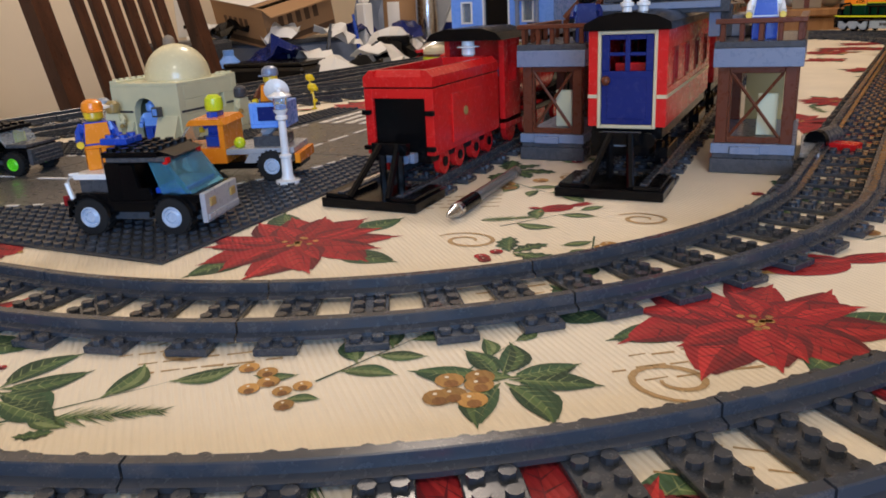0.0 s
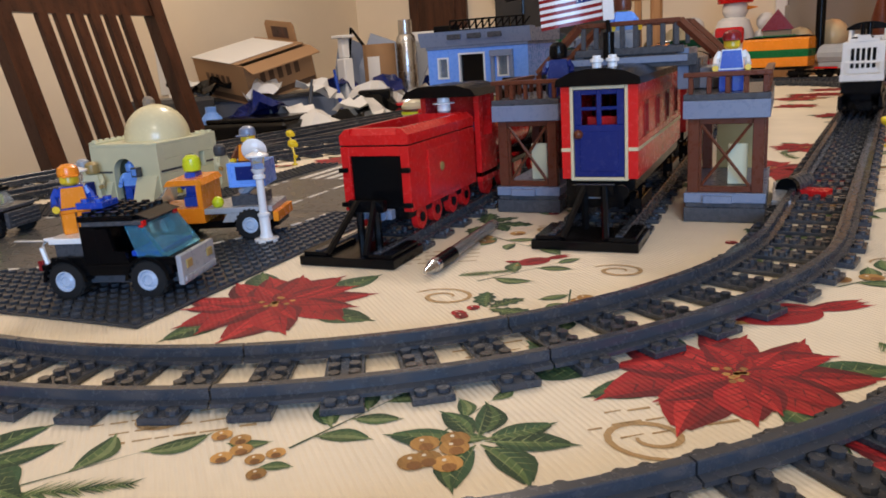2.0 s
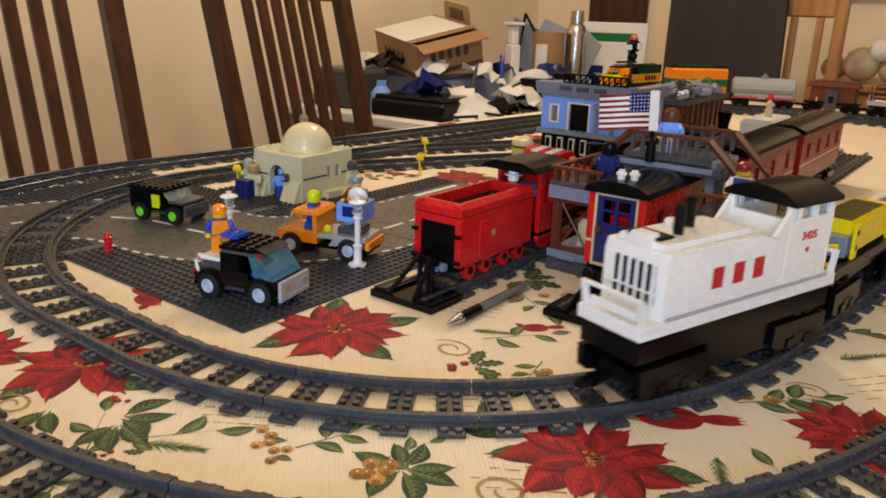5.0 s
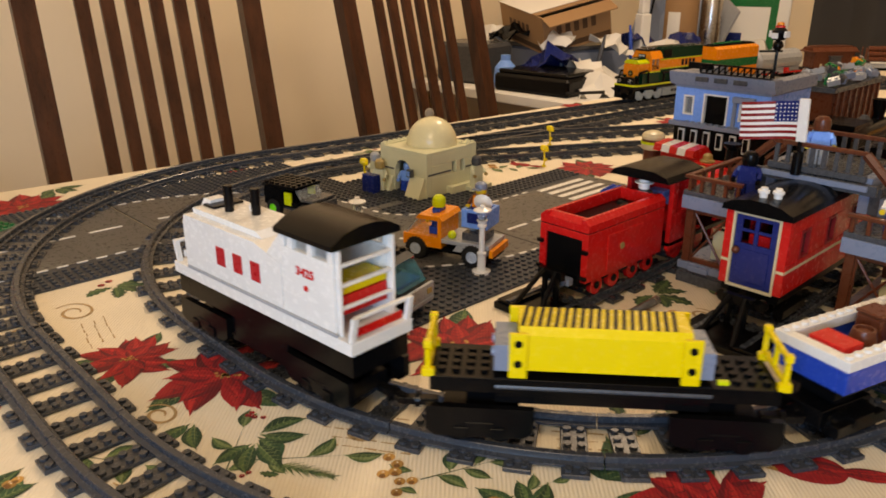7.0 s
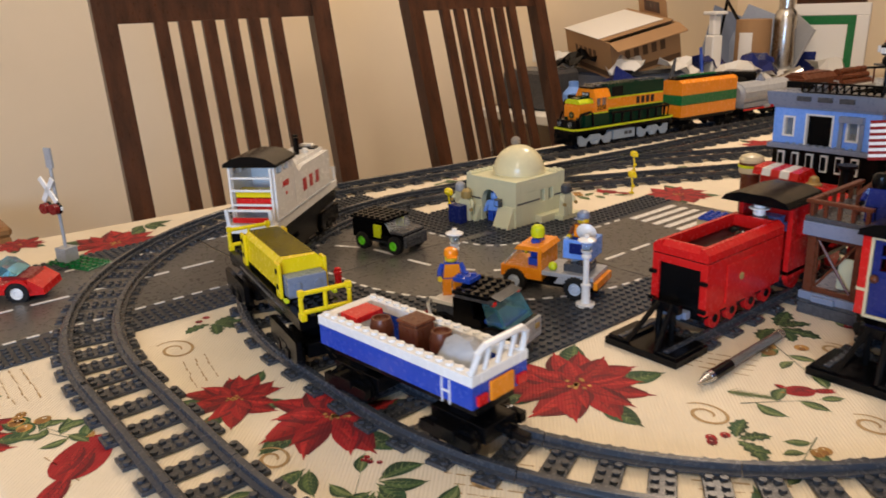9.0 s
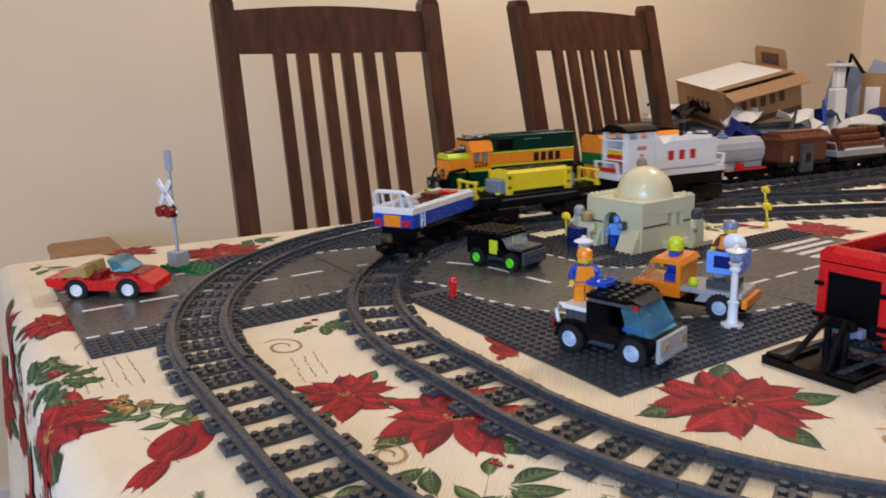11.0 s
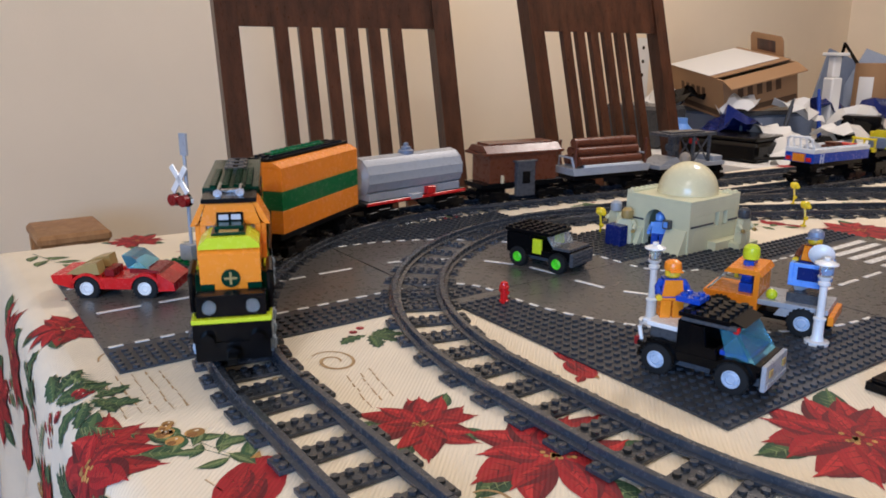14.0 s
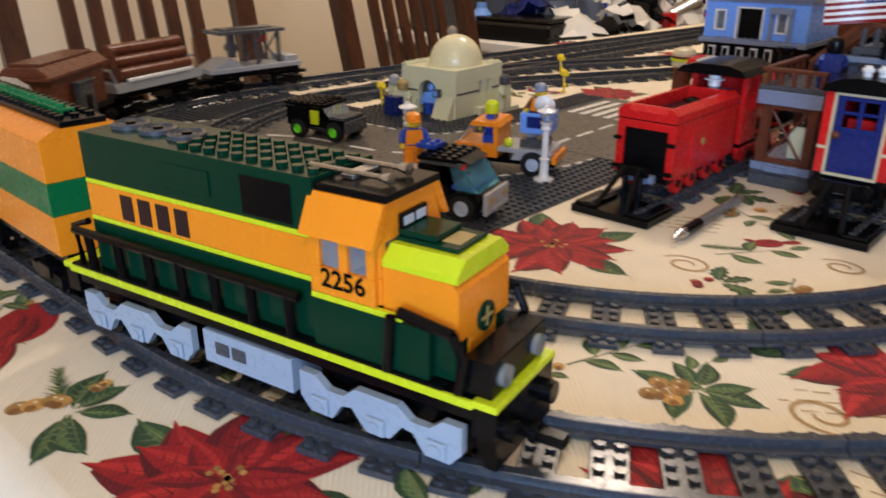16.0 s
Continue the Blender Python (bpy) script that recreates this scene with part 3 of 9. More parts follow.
def arc_dashes(cx, cy, a0, a1, r, n, fill, w):
    out = []
    for k in range(n):
        u, v = a0 + (a1 - a0) * k / n, a0 + (a1 - a0) * (k + fill) / n
        out.append(((cx + r * math.cos(u), cy + r * math.sin(u)), (cx + r * math.cos(v), cy + r * math.sin(v)), w))
    return out


def line_dashes(x, y0, y1, n, fill, w):
    return [((x, y0 + (y1 - y0) * k / n), (x, y0 + (y1 - y0) * (k + fill) / n), w) for k in range(n)]


HALF = math.pi / 2
straight = line_dashes(0.048, 0.004, 0.252, 14, 0.55, 0.0032) + line_dashes(0.208, 0.004, 0.252, 14, 0.55, 0.0032) + line_dashes(0.128, 0.012, 0.252, 5, 0.7, 0.004)
baseplate(-0.526, -0.258, "dark grey toy baseplate with a printed straight road", lambda x, y: x < 0.044 or x > 0.212, straight, road=Shape().prism([(0.048, 0.0005), (0.208, 0.0005), (0.208, 0.2555), (0.048, 0.2555)], 0.0010, 0.0021, "z"))


def bend(cx, cy, a0):
    def stud(x, y):
        r = math.hypot(x - cx, y - cy)
        return r < INNER_R - 0.004 or r > OUTER_R + 0.004
    d = arc_dashes(cx, cy, a0, a0 + HALF, INNER_R, 5, 0.5, 0.0032) + arc_dashes(cx, cy, a0, a0 + HALF, OUTER_R, 20, 0.55, 0.0032) + arc_dashes(cx, cy, a0 + 0.05, a0 + HALF, MID_R, 4, 0.62, 0.004)
    return stud, d, ring(cx, cy, a0, a0 + HALF, INNER_R, OUTER_R)


st, da, ro = bend(0.256, 0.0, HALF)
baseplate(-0.526, 0.0, "dark grey toy baseplate with a printed road bend under the curve", st, da, road=ro)
st, da, ro = bend(0.0, 0.256, -HALF)
bend_plate = baseplate(-0.2575, 0.0, "dark grey toy baseplate with a printed road bend", st, da, road=ro)
part("plate_edge", Shape().box(-0.0120, 0.0001, 0.0003, 0.2557, 0.0004, 0.0020), "road", bend_plate)
crossing = [((0.056 + 0.016 * k, 0.150), (0.056 + 0.016 * k, 0.236), 0.008) for k in range(10)]
baseplate(-0.236, 0.257, "dark grey toy baseplate with a road and a striped crossing", lambda x, y: x < 0.044 or x > 0.212, line_dashes(0.048, 0.004, 0.145, 8, 0.55, 0.0032) + line_dashes(0.208, 0.004, 0.145, 8, 0.55, 0.0032) + line_dashes(0.128, 0.012, 0.14, 3, 0.7, 0.004) + crossing, road=Shape().prism([(0.048, 0.0005), (0.208, 0.0005), (0.208, 0.2555), (0.048, 0.2555)], 0.0010, 0.0021, "z"))
baseplate(-0.380, 0.258, "small dark grey studded baseplate under the domed hut", lambda x, y: True, [], 18, 16)


# ---- prints of the tablecloth ----
SOFT = [0.0, 0.36, 0.70, 0.93, 1.0, 0.88, 0.60, 0.26, 0.0]
HOLLY = [0.0, 0.55, 0.42, 0.98, 0.62, 1.0, 0.52, 0.66, 0.0]
RED = ("petal", "petal_dark", "petal_light", "petal", "petal_dark")
GREEN = {"leaf": ("leaf", "leaf_dark", "leaf_pale", "leaf", "leaf_pale"), "leaf_dark": ("leaf_dark", "leaf_dark", "leaf", "leaf_dark", "leaf_pale")}


def petal(s, x, y, rot, length, width, z, bend=0.0, shades=RED, prof=SOFT, veins=True):
    """A pointed petal or leaf: two halves along its rib, each with an inner and an outer tone, and side veins."""
    n = len(prof)
    c, sn = math.cos(rot), math.sin(rot)
    def put(k, share):
        u = length * k / (n - 1)
        w = bend * length * math.sin(math.pi * k / (n - 1)) + share * width / 2 * prof[k]
        return (x + u * c - w * sn, y + u * sn + w * c, z)
    for half, sg in enumerate((1, -1)):
        for ring, (a, b) in enumerate(((0.0, 0.52), (0.52, 1.0))):
            s.of(shades[2 * half + ring])
            near, far = [put(k, sg * a) for k in range(n)], [put(k, sg * b) for k in range(1, n - 1)]
            if ring:
                near = near[1:-1]
                m = len(near)
                fs = [(k, k + 1, m + k + 1, m + k) for k in range(m - 1)]
            else:
                m = n
                fs = [(0, 1, m)] + [(k, k + 1, m + k, m + k - 1) for k in range(1, n - 2)] + [(n - 2, n - 1, m + n - 3)]
            s.add(near + far, fs if sg < 0 else [f[::-1] for f in fs])
    if not veins:
        return
    s.of(shades[4])
    t = length * 0.012
    for k in range(1, n - 3):
        for sg in (1, -1):
            p, q = put(k, 0.0), put(k + 1, sg * 0.82)
            s.add([(p[0], p[1], z + 0.00005), (p[0] + 2 * t * c, p[1] + 2 * t * sn, z + 0.00005), (q[0], q[1], z + 0.00005)], [(0, 1, 2)] if sg > 0 else [(2, 1, 0)])
    p, q = put(0, 0.0), put(n - 2, 0.0)
    s.add([(p[0] - t * sn, p[1] + t * c, z + 0.00006), (p[0] + t * sn, p[1] - t * c, z + 0.00006), (q[0], q[1], z + 0.00006)], [(0, 1, 2)])


def print_part(name, s, label=""):
    ob = part(name, s, "cloth", cloth, label)
    return ob


def poinsettia(x, y, r, rot=0.0, squash=1.0, dark=False):
    rnd = random.Random(int(1000 * (x + 3 * y + 7)))
    s = Shape()
    s.warp = over_edge
    s.of("leaf_dark")
    for k in range(4):
        a = rot + 0.5 + k * 1.6 + rnd.uniform(-0.3, 0.3)
        petal(s, x + 0.45 * r * math.cos(a), y + 0.45 * r * math.sin(a), a, 0.78 * r, 0.36 * r, 0.0002 + 0.00002 * k, rnd.uniform(-0.1, 0.1), GREEN["leaf_dark"])
    r *= 1.12
    for layer, (count, size, mat) in enumerate(((7, 1.0, "petal_dark"), (7, 0.86, "petal"), (6, 0.60, "petal"), (5, 0.36, "petal"))):
        for k in range(count):
            a = rot + layer * 0.4 + k * 2 * math.pi / count + rnd.uniform(-0.16, 0.16)
            ln = r * size * rnd.uniform(0.86, 1.06)
            petal(s, x, y, a, ln, ln * rnd.uniform(0.38, 0.50), 0.0003 + 0.0001 * layer + 0.00001 * k, rnd.uniform(-0.12, 0.12))
    s.of("gilt")
    for k in range(13):
        a, d = rnd.uniform(0, 6.3), r * rnd.uniform(0.0, 0.15)
        s.cyl(x + d * math.cos(a), y + d * math.sin(a), 0.0006, r * 0.028, 0.0001, "z", 6)
    print_part("poinsettia_print", s, "printed red poinsettia flower with green leaves")


def berry_print(s, x, y, r, z, colour):
    s.of(colour).cyl(x, y, z, r, 0.0001, "z", 12)
    s.of("gilt_dark" if colour == "gilt" else "petal_dark").cyl(x + 0.3 * r, y - 0.4 * r, z + 0.00008, r * 0.5, 0.0001, "z", 8)
    s.of("cloth").cyl(x - 0.35 * r, y + 0.3 * r, z + 0.0001, r * 0.16, 0.0001, "z", 6)


def leaf_spray(x, y, rot, size, count=5, berries=0, berry="gilt", green="leaf"):
    """A stem with paired leaves, or a whorl of holly, and a few berries on stalks."""
    rnd = random.Random(int(1000 * (x * 2 + y + 9)))
    size *= 1.08
    holly = green == "leaf_dark" and berry == "petal"
    whorl = green == "leaf_dark"
    s = Shape()
    s.warp = over_edge
    for k in range(count):
        if whorl:
            a = rot + (k - (count - 1) / 2) * 0.75 + rnd.uniform(-0.2, 0.2)
            d = 0.08 * size
        else:
            a = rot + (0 if k == count - 1 else (1 if k % 2 else -1) * rnd.uniform(0.7, 1.1))
            d = size * (-0.6 + 1.3 * k / max(1, count - 1))
        bx, by = (x + d * math.cos(a), y + d * math.sin(a)) if whorl else (x + d * math.cos(rot), y + d * math.sin(rot))
        ln = size * rnd.uniform(0.75, 1.1) * (1.0 if whorl else 0.72)
        petal(s, bx, by, a, ln, ln * (0.50 if holly else 0.42), 0.0003 + 0.00002 * k, rnd.uniform(-0.15, 0.15), GREEN[green], HOLLY if holly else SOFT)
    if not whorl and count > 2:
        s.of("leaf_dark")
        p, q = (-0.9 * size, 0.9 * size)
        c, sn, w = math.cos(rot), math.sin(rot), 0.0005
        s.add([(x + p * c - w * sn, y + p * sn + w * c, 0.00028), (x + p * c + w * sn, y + p * sn - w * c, 0.00028), (x + q * c, y + q * sn, 0.00028)], [(0, 1, 2)])
    for k in range(berries):
        a, d = rot + math.pi + rnd.uniform(-0.9, 0.9), size * rnd.uniform(0.2, 0.8)
        berry_print(s, x + d * math.cos(a), y + d * math.sin(a), size * (0.165 if berry == "gilt" else 0.12), 0.0004 + 0.00002 * k, berry)
    print_part("leaf_print", s, "printed green leaves with small berries")


def fir_sprig(x, y, rot, size):
    rnd = random.Random(int(1000 * (x + y * 3 + 5)))
    s = Shape()
    s.warp = over_edge
    c, sn = math.cos(rot), math.sin(rot)
    for k in range(30):
        u = size * (k / 30)
        for sg in (1, -1):
            s.of(rnd.choice(["leaf", "leaf_dark", "leaf_pale"]))
            a = rot + sg * rnd.uniform(0.45, 0.85)
            ln = size * rnd.uniform(0.22, 0.36) * (1.1 - 0.6 * k / 30)
            bx, by, w = x + u * c, y + u * sn, size * 0.012
            s.add([(bx - w * math.sin(a), by + w * math.cos(a), 0.0003 + 0.000004 * k), (bx + w * math.sin(a), by - w * math.cos(a), 0.0003 + 0.000004 * k), (bx + ln * math.cos(a), by + ln * math.sin(a), 0.0003 + 0.000004 * k)], [(0, 1, 2)])
    print_part("fir_print", s, "printed green fir sprig")


def script(x, y, rot, width, lines):
    """Handwriting that cannot be read: thin broken strokes."""
    rnd = random.Random(int(1000 * (x + y * 5 + 11)))
    s = Shape()
    s.warp = over_edge
    c, sn = math.cos(rot), math.sin(rot)
    for k in range(lines):
        u = rnd.uniform(0, 0.01)
        while u < width:
            d = rnd.uniform(0.004, 0.011)
            v = -0.0085 * k + rnd.uniform(-0.0006, 0.0006)
            q = [(u, v), (u + d, v + rnd.uniform(-0.0008, 0.0008)), (u + d, v + 0.0008), (u, v + 0.0007)]
            s.prism([(x + a * c - b * sn, y + a * sn + b * c) for a, b in q], 0.0001, 0.0003, "z")
            u += d + rnd.uniform(0.001, 0.004)
    ob = part("script_print", s, "ink", cloth, "faint brown printed handwriting strokes")


def swirl(x, y, r, rot):
    pts = []
    for k in range(26):
        a = rot + k * 0.36
        q = r * (0.25 + 0.75 * k / 25)
        pts.append((x + q * math.cos(a), y + 0.8 * q * math.sin(a), 0.0002))
    s = Shape()
    vs, fs = [], []
    for k, p in enumerate(pts):
        w = 0.0006 + 0.0007 * math.sin(k / 25 * math.pi)
        a = rot + k * 0.36
        vs += [(p[0] + w * math.cos(a), p[1] + w * math.sin(a), 0.0003), (p[0] - w * math.cos(a), p[1] - w * math.sin(a), 0.0003)]
    for k in range(len(pts) - 1):
        fs.append((2 * k, 2 * k + 1, 2 * k + 3, 2 * k + 2))
    s.add(vs, fs)
    part("swirl_print", s, "ink", cloth)


def red_bird(x, y, rot, size):
    """A perched bird: round body, crest, folded wing and a long tail in separate feathers."""
    s = Shape()
    s.warp = over_edge
    c, sn = math.cos(rot), math.sin(rot)
    def put(pts, z, mat):
        s.of(mat).add([(x + size * (a * c - b * sn), y + size * (a * sn + b * c), z) for a, b in pts], [tuple(range(len(pts)))[::-1]])
    def at(a, b):
        return x + size * (a * c - b * sn), y + size * (a * sn + b * c)
    body = [(-0.05 + 0.50 * math.cos(q), 0.33 * math.sin(q) * (1 + 0.15 * math.cos(q))) for q in [math.pi * 2 * k / 20 for k in range(20)]]
    put(body[::-1], 0.0003, "petal")
    for k, da in enumerate((-0.13, 0.0, 0.12)):
        px, py = at(0.25, 0.0)
        petal(s, px, py, rot + da, 0.85 * size, 0.20 * size, 0.00033 + 0.00001 * k)
    px, py = at(-0.35, 0.12)
    petal(s, px, py, rot + 2.3, 0.42 * size, 0.24 * size, 0.0004)
    for k, (a, b, da, ln, wd) in enumerate(((-0.22, 0.08, -0.08, 0.80, 0.30), (-0.2, -0.03, -0.2, 0.62, 0.26), (-0.30, -0.12, 0.15, 0.45, 0.20))):
        px, py = at(a, b)
        petal(s, px, py, rot + da, ln * size, wd * size, 0.00042 + 0.00003 * k)
    put([(-0.50, -0.05), (-0.64, -0.12), (-0.47, -0.17)], 0.0005, "gilt")
    print_part("bird_print", s, "printed red bird")


for x, y, r, rot in ((-0.104, -0.134, 0.036, 0.3), (-0.172, -0.300, 0.046, 0.8), (-0.036, -0.095, 0.050, 0.9), (0.043, 0.051, 0.054, 0.5), (0.266, 0.018, 0.048, 0.1), (0.372, 0.140, 0.042, 0.7), (-0.55, -0.075, 0.055, 0.2), (-0.213, 0.55, 0.045, 0.4), (0.090, -0.235, 0.052, 1.1), (-0.38, -0.27, 0.034, 0.5), (0.235, -0.125, 0.045, 0.8), (0.335, -0.035, 0.04, 0.2), (-0.53, 0.56, 0.045, 0.1), (-0.52, 0.95, 0.05, 0.6), (0.47, 0.32, 0.05, 0.2), (0.50, 0.62, 0.05, 0.9), (0.30, 0.62, 0.04, 0.3), (-0.30, 0.95, 0.05, 1.0), (-0.25, 1.35, 0.05, 0.2), (0.10, 1.25, 0.05, 0.4), (-0.63, -0.16, 0.03, 0.4), (-0.515, 0.19, 0.03, 0.9), (0.47, -0.16, 0.05, 0.4), (0.52, 1.1, 0.05, 0.4), (-0.47, -0.335, 0.05, 0.3), (-0.30, -0.40, 0.05, 0.9), (-0.12, -0.37, 0.045, 0.2), (-0.60, -0.42, 0.05, 0.5), (0.05, -0.42, 0.05, 0.7), (-0.20, -0.50, 0.05, 0.1), (-0.42, -0.50, 0.05, 0.8)):
    poinsettia(x, y, r, rot)
for x, y, rot, size, count, b, berry, green in ((0.148, -0.050, 1.2, 0.028, 6, 0, "gilt", "leaf"), (0.128, -0.074, 0.4, 0.020, 1, 5, "gilt", "leaf"), (0.194, -0.054, 0.9, 0.027, 7, 6, "gilt", "leaf_dark"), (0.040, -0.118, 0.8, 0.028, 3, 0, "gilt", "leaf_dark"), (0.022, -0.114, -1.3, 0.014, 1, 5, "petal", "leaf"), (0.078, -0.110, 0.9, 0.030, 3, 0, "gilt", "leaf"), (-0.243, -0.09, 0.3, 0.024, 5, 2, "petal", "leaf_dark"), (0.088, 0.236, 0.2, 0.030, 5, 3, "petal", "leaf_dark"), (0.152, 0.066, 0.6, 0.025, 4, 4, "petal", "leaf_dark"), (0.125, 0.19, -0.6, 0.03, 5, 3, "gilt", "leaf"), (0.15, 0.13, 0.9, 0.03, 4, 0, "gilt", "leaf"), (0.326, 0.155, 0.8, 0.032, 6, 2, "gilt", "leaf"), (-0.155, -0.243, 0.4, 0.028, 5, 4, "gilt", "leaf"), (-0.243, -0.282, 0.2, 0.030, 5, 4, "petal", "leaf_dark"), (0.0, -0.255, 0.7, 0.03, 5, 4, "gilt", "leaf_dark"), (0.225, 0.012, 3.0, 0.04, 2, 0, "gilt", "leaf_dark"), (-0.60, -0.25, 0.3, 0.035, 5, 0, "gilt", "leaf"), (-0.61, -0.02, 0.3, 0.03, 4, 0, "gilt", "leaf_dark"), (0.32, 0.30, 0.2, 0.03, 5, 3, "gilt", "leaf"), (-0.29, 0.47, 0.9, 0.035, 5, 2, "gilt", "leaf"), (0.13, 0.29, 0.5, 0.03, 5, 2, "petal", "leaf"), (0.27, 0.22, 0.5, 0.028, 5, 3, "petal", "leaf_dark"), (-0.52, 0.40, 0.3, 0.03, 4, 2, "gilt", "leaf"), (-0.53, 0.72, 0.3, 0.03, 4, 2, "gilt", "leaf"), (0.16, -0.20, 1.9, 0.035, 6, 3, "gilt", "leaf"), (0.36, 0.06, 2.5, 0.03, 4, 0, "gilt", "leaf"), (0.46, 0.02, 0.5, 0.035, 5, 3, "gilt", "leaf_dark"), (0.045, -0.135, 2.4, 0.03, 3, 0, "gilt", "leaf"), (-0.36, -0.335, 2.4, 0.035, 5, 3, "petal", "leaf_dark"), (-0.22, -0.35, 1.4, 0.035, 5, 3, "petal", "leaf_dark"), (-0.53, -0.39, 0.4, 0.035, 5, 3, "petal", "leaf"), (-0.19, -0.43, 0.4, 0.035, 5, 3, "gilt", "leaf"), (-0.38, -0.42, 0.8, 0.035, 5, 3, "gilt", "leaf_dark"), (-0.05, -0.45, 1.8, 0.035, 5, 3, "gilt", "leaf_dark"), (-0.27, -0.30, 1.8, 0.03, 4, 4, "petal", "leaf_dark")):
    leaf_spray(x, y, rot, size, count, b, berry, green)
for x, y, rot, size in ((0.075, -0.124, 0.5, 0.034), (-0.215, -0.292, 0.6, 0.04), (-0.290, -0.285, 0.3, 0.045), (0.118, 0.115, 0.5, 0.03), (0.34, 0.245, 0.9, 0.04), (0.06, -0.19, 0.9, 0.035), (-0.33, -0.36, 0.8, 0.05), (-0.16, -0.39, 1.9, 0.05), (0.285, 0.15, 2.2, 0.035)):
    fir_sprig(x, y, rot, size)
for x, y, rot, size, count, b, berry, green in ((0.046, -0.122, -0.8, 0.026, 3, 0, "gilt", "leaf_dark"), (0.072, -0.136, 0.6, 0.012, 1, 2, "petal", "leaf_dark"), (0.002, -0.138, -0.9, 0.03, 2, 0, "gilt", "leaf_dark"), (0.146, -0.085, 0.4, 0.018, 1, 3, "gilt", "leaf"), (0.184, -0.042, 1.3, 0.022, 3, 0, "gilt", "leaf"), (-0.140, -0.240, -2.6, 0.030, 6, 0, "gilt", "leaf"), (-0.170, -0.250, 0.2, 0.020, 1, 4, "gilt", "leaf"), (0.006, -0.190, 0.6, 0.028, 4, 0, "gilt", "leaf"), (-0.003, -0.233, 0.2, 0.018, 1, 3, "gilt", "leaf")):
    leaf_spray(x, y, rot, size, count, b, berry, green)
rnd = random.Random(77)
for k in range(70):
    x, y = rnd.uniform(-0.62, 0.55), rnd.uniform(-0.27, 0.75)
    if rnd.random() < 0.5:
        (leaf_spray if k % 3 else lambda a, b, q, z, *rest: fir_sprig(a, b, q, 1.5 * z))(x, y, rnd.uniform(0, 6.3), rnd.uniform(0.018, 0.027), rnd.randint(3, 6), rnd.randint(0, 4), rnd.choice(["gilt", "petal"]), rnd.choice(["leaf", "leaf_dark"]))
    elif rnd.random() < 0.5:
        swirl(x, y, rnd.uniform(0.010, 0.018), rnd.uniform(0, 6.3))
    else:
        script(x, y, rnd.uniform(-0.3, 0.9), rnd.uniform(0.03, 0.06), rnd.randint(2, 5))
for x, y, rot, size in ((0.280, 0.088, 0.6, 0.040), (-0.100, -0.236, -0.7, 0.050), (0.150, 0.150, 0.8, 0.022), (-0.11, -0.006, 2.9, 0.03), (0.30, 0.42, 1.5, 0.03), (-0.29, 0.50, 0.4, 0.03), (-0.43, -0.40, 1.2, 0.045)):
    red_bird(x, y, rot, size)
for x, y, rot, w, k in ((0.050, -0.070, 0.6, 0.055, 5), (-0.27, -0.235, 0.0, 0.06, 5), (0.155, 0.010, 0.7, 0.05, 4), (0.22, -0.03, 0.6, 0.05, 3), (-0.19, -0.12, -0.2, 0.05, 3), (0.34, 0.2, 0.9, 0.05, 4), (0.06, 0.15, 0.4, 0.05, 4), (0.02, -0.20, 0.3, 0.04, 3)):
    script(x, y, rot, w, k)
rnd = random.Random(31)
for k in range(46):
    x, y, rot = rnd.uniform(0.26, 0.68), rnd.uniform(0.30, 1.95), rnd.uniform(0, 6.3)
    if k % 3 == 0:
        poinsettia(x, y, rnd.uniform(0.032, 0.048), rot)
    else:
        leaf_spray(x, y, rot, rnd.uniform(0.024, 0.034), rnd.randint(4, 6), rnd.randint(2, 5), rnd.choice(["gilt", "gilt", "petal"]), rnd.choice(["leaf", "leaf_dark"]))
        script(x + 0.03, y - 0.03, rnd.uniform(0, 0.9), 0.06, 5)
for x, y, rot, k in ((0.315, 0.40, 0.4, 0), (0.345, 0.50, 1.9, 1), (0.325, 0.60, 0.9, 2), (0.370, 0.68, 2.6, 0), (0.345, 0.76, 0.2, 1), (0.380, 0.85, 1.2, 2), (0.360, 0.95, 2.0, 0), (0.300, 0.33, 2.4, 1)):
    if k == 0:
        poinsettia(x, y, 0.030, rot)
    elif k == 1:
        leaf_spray(x, y, rot, 0.028, 6, 5, "gilt", "leaf")
        script(x - 0.02, y + 0.03, 0.4, 0.045, 4)
    else:
        red_bird(x, y, rot, 0.030)
        leaf_spray(x + 0.02, y - 0.02, rot, 0.024, 4, 4, "gilt", "leaf_dark")
for x, y, r, rot in ((0.080, -0.072, 0.013, 0.4), (0.125, 0.079, 0.017, 0.2), (-0.212, -0.134, 0.02, 1.0), (0.335, 0.179, 0.014, 0.5), (-0.30, -0.25, 0.018, 2.0), (0.20, 0.14, 0.015, 0.0), (-0.02, -0.15, 0.014, 0.6)):
    swirl(x, y, r, rot)

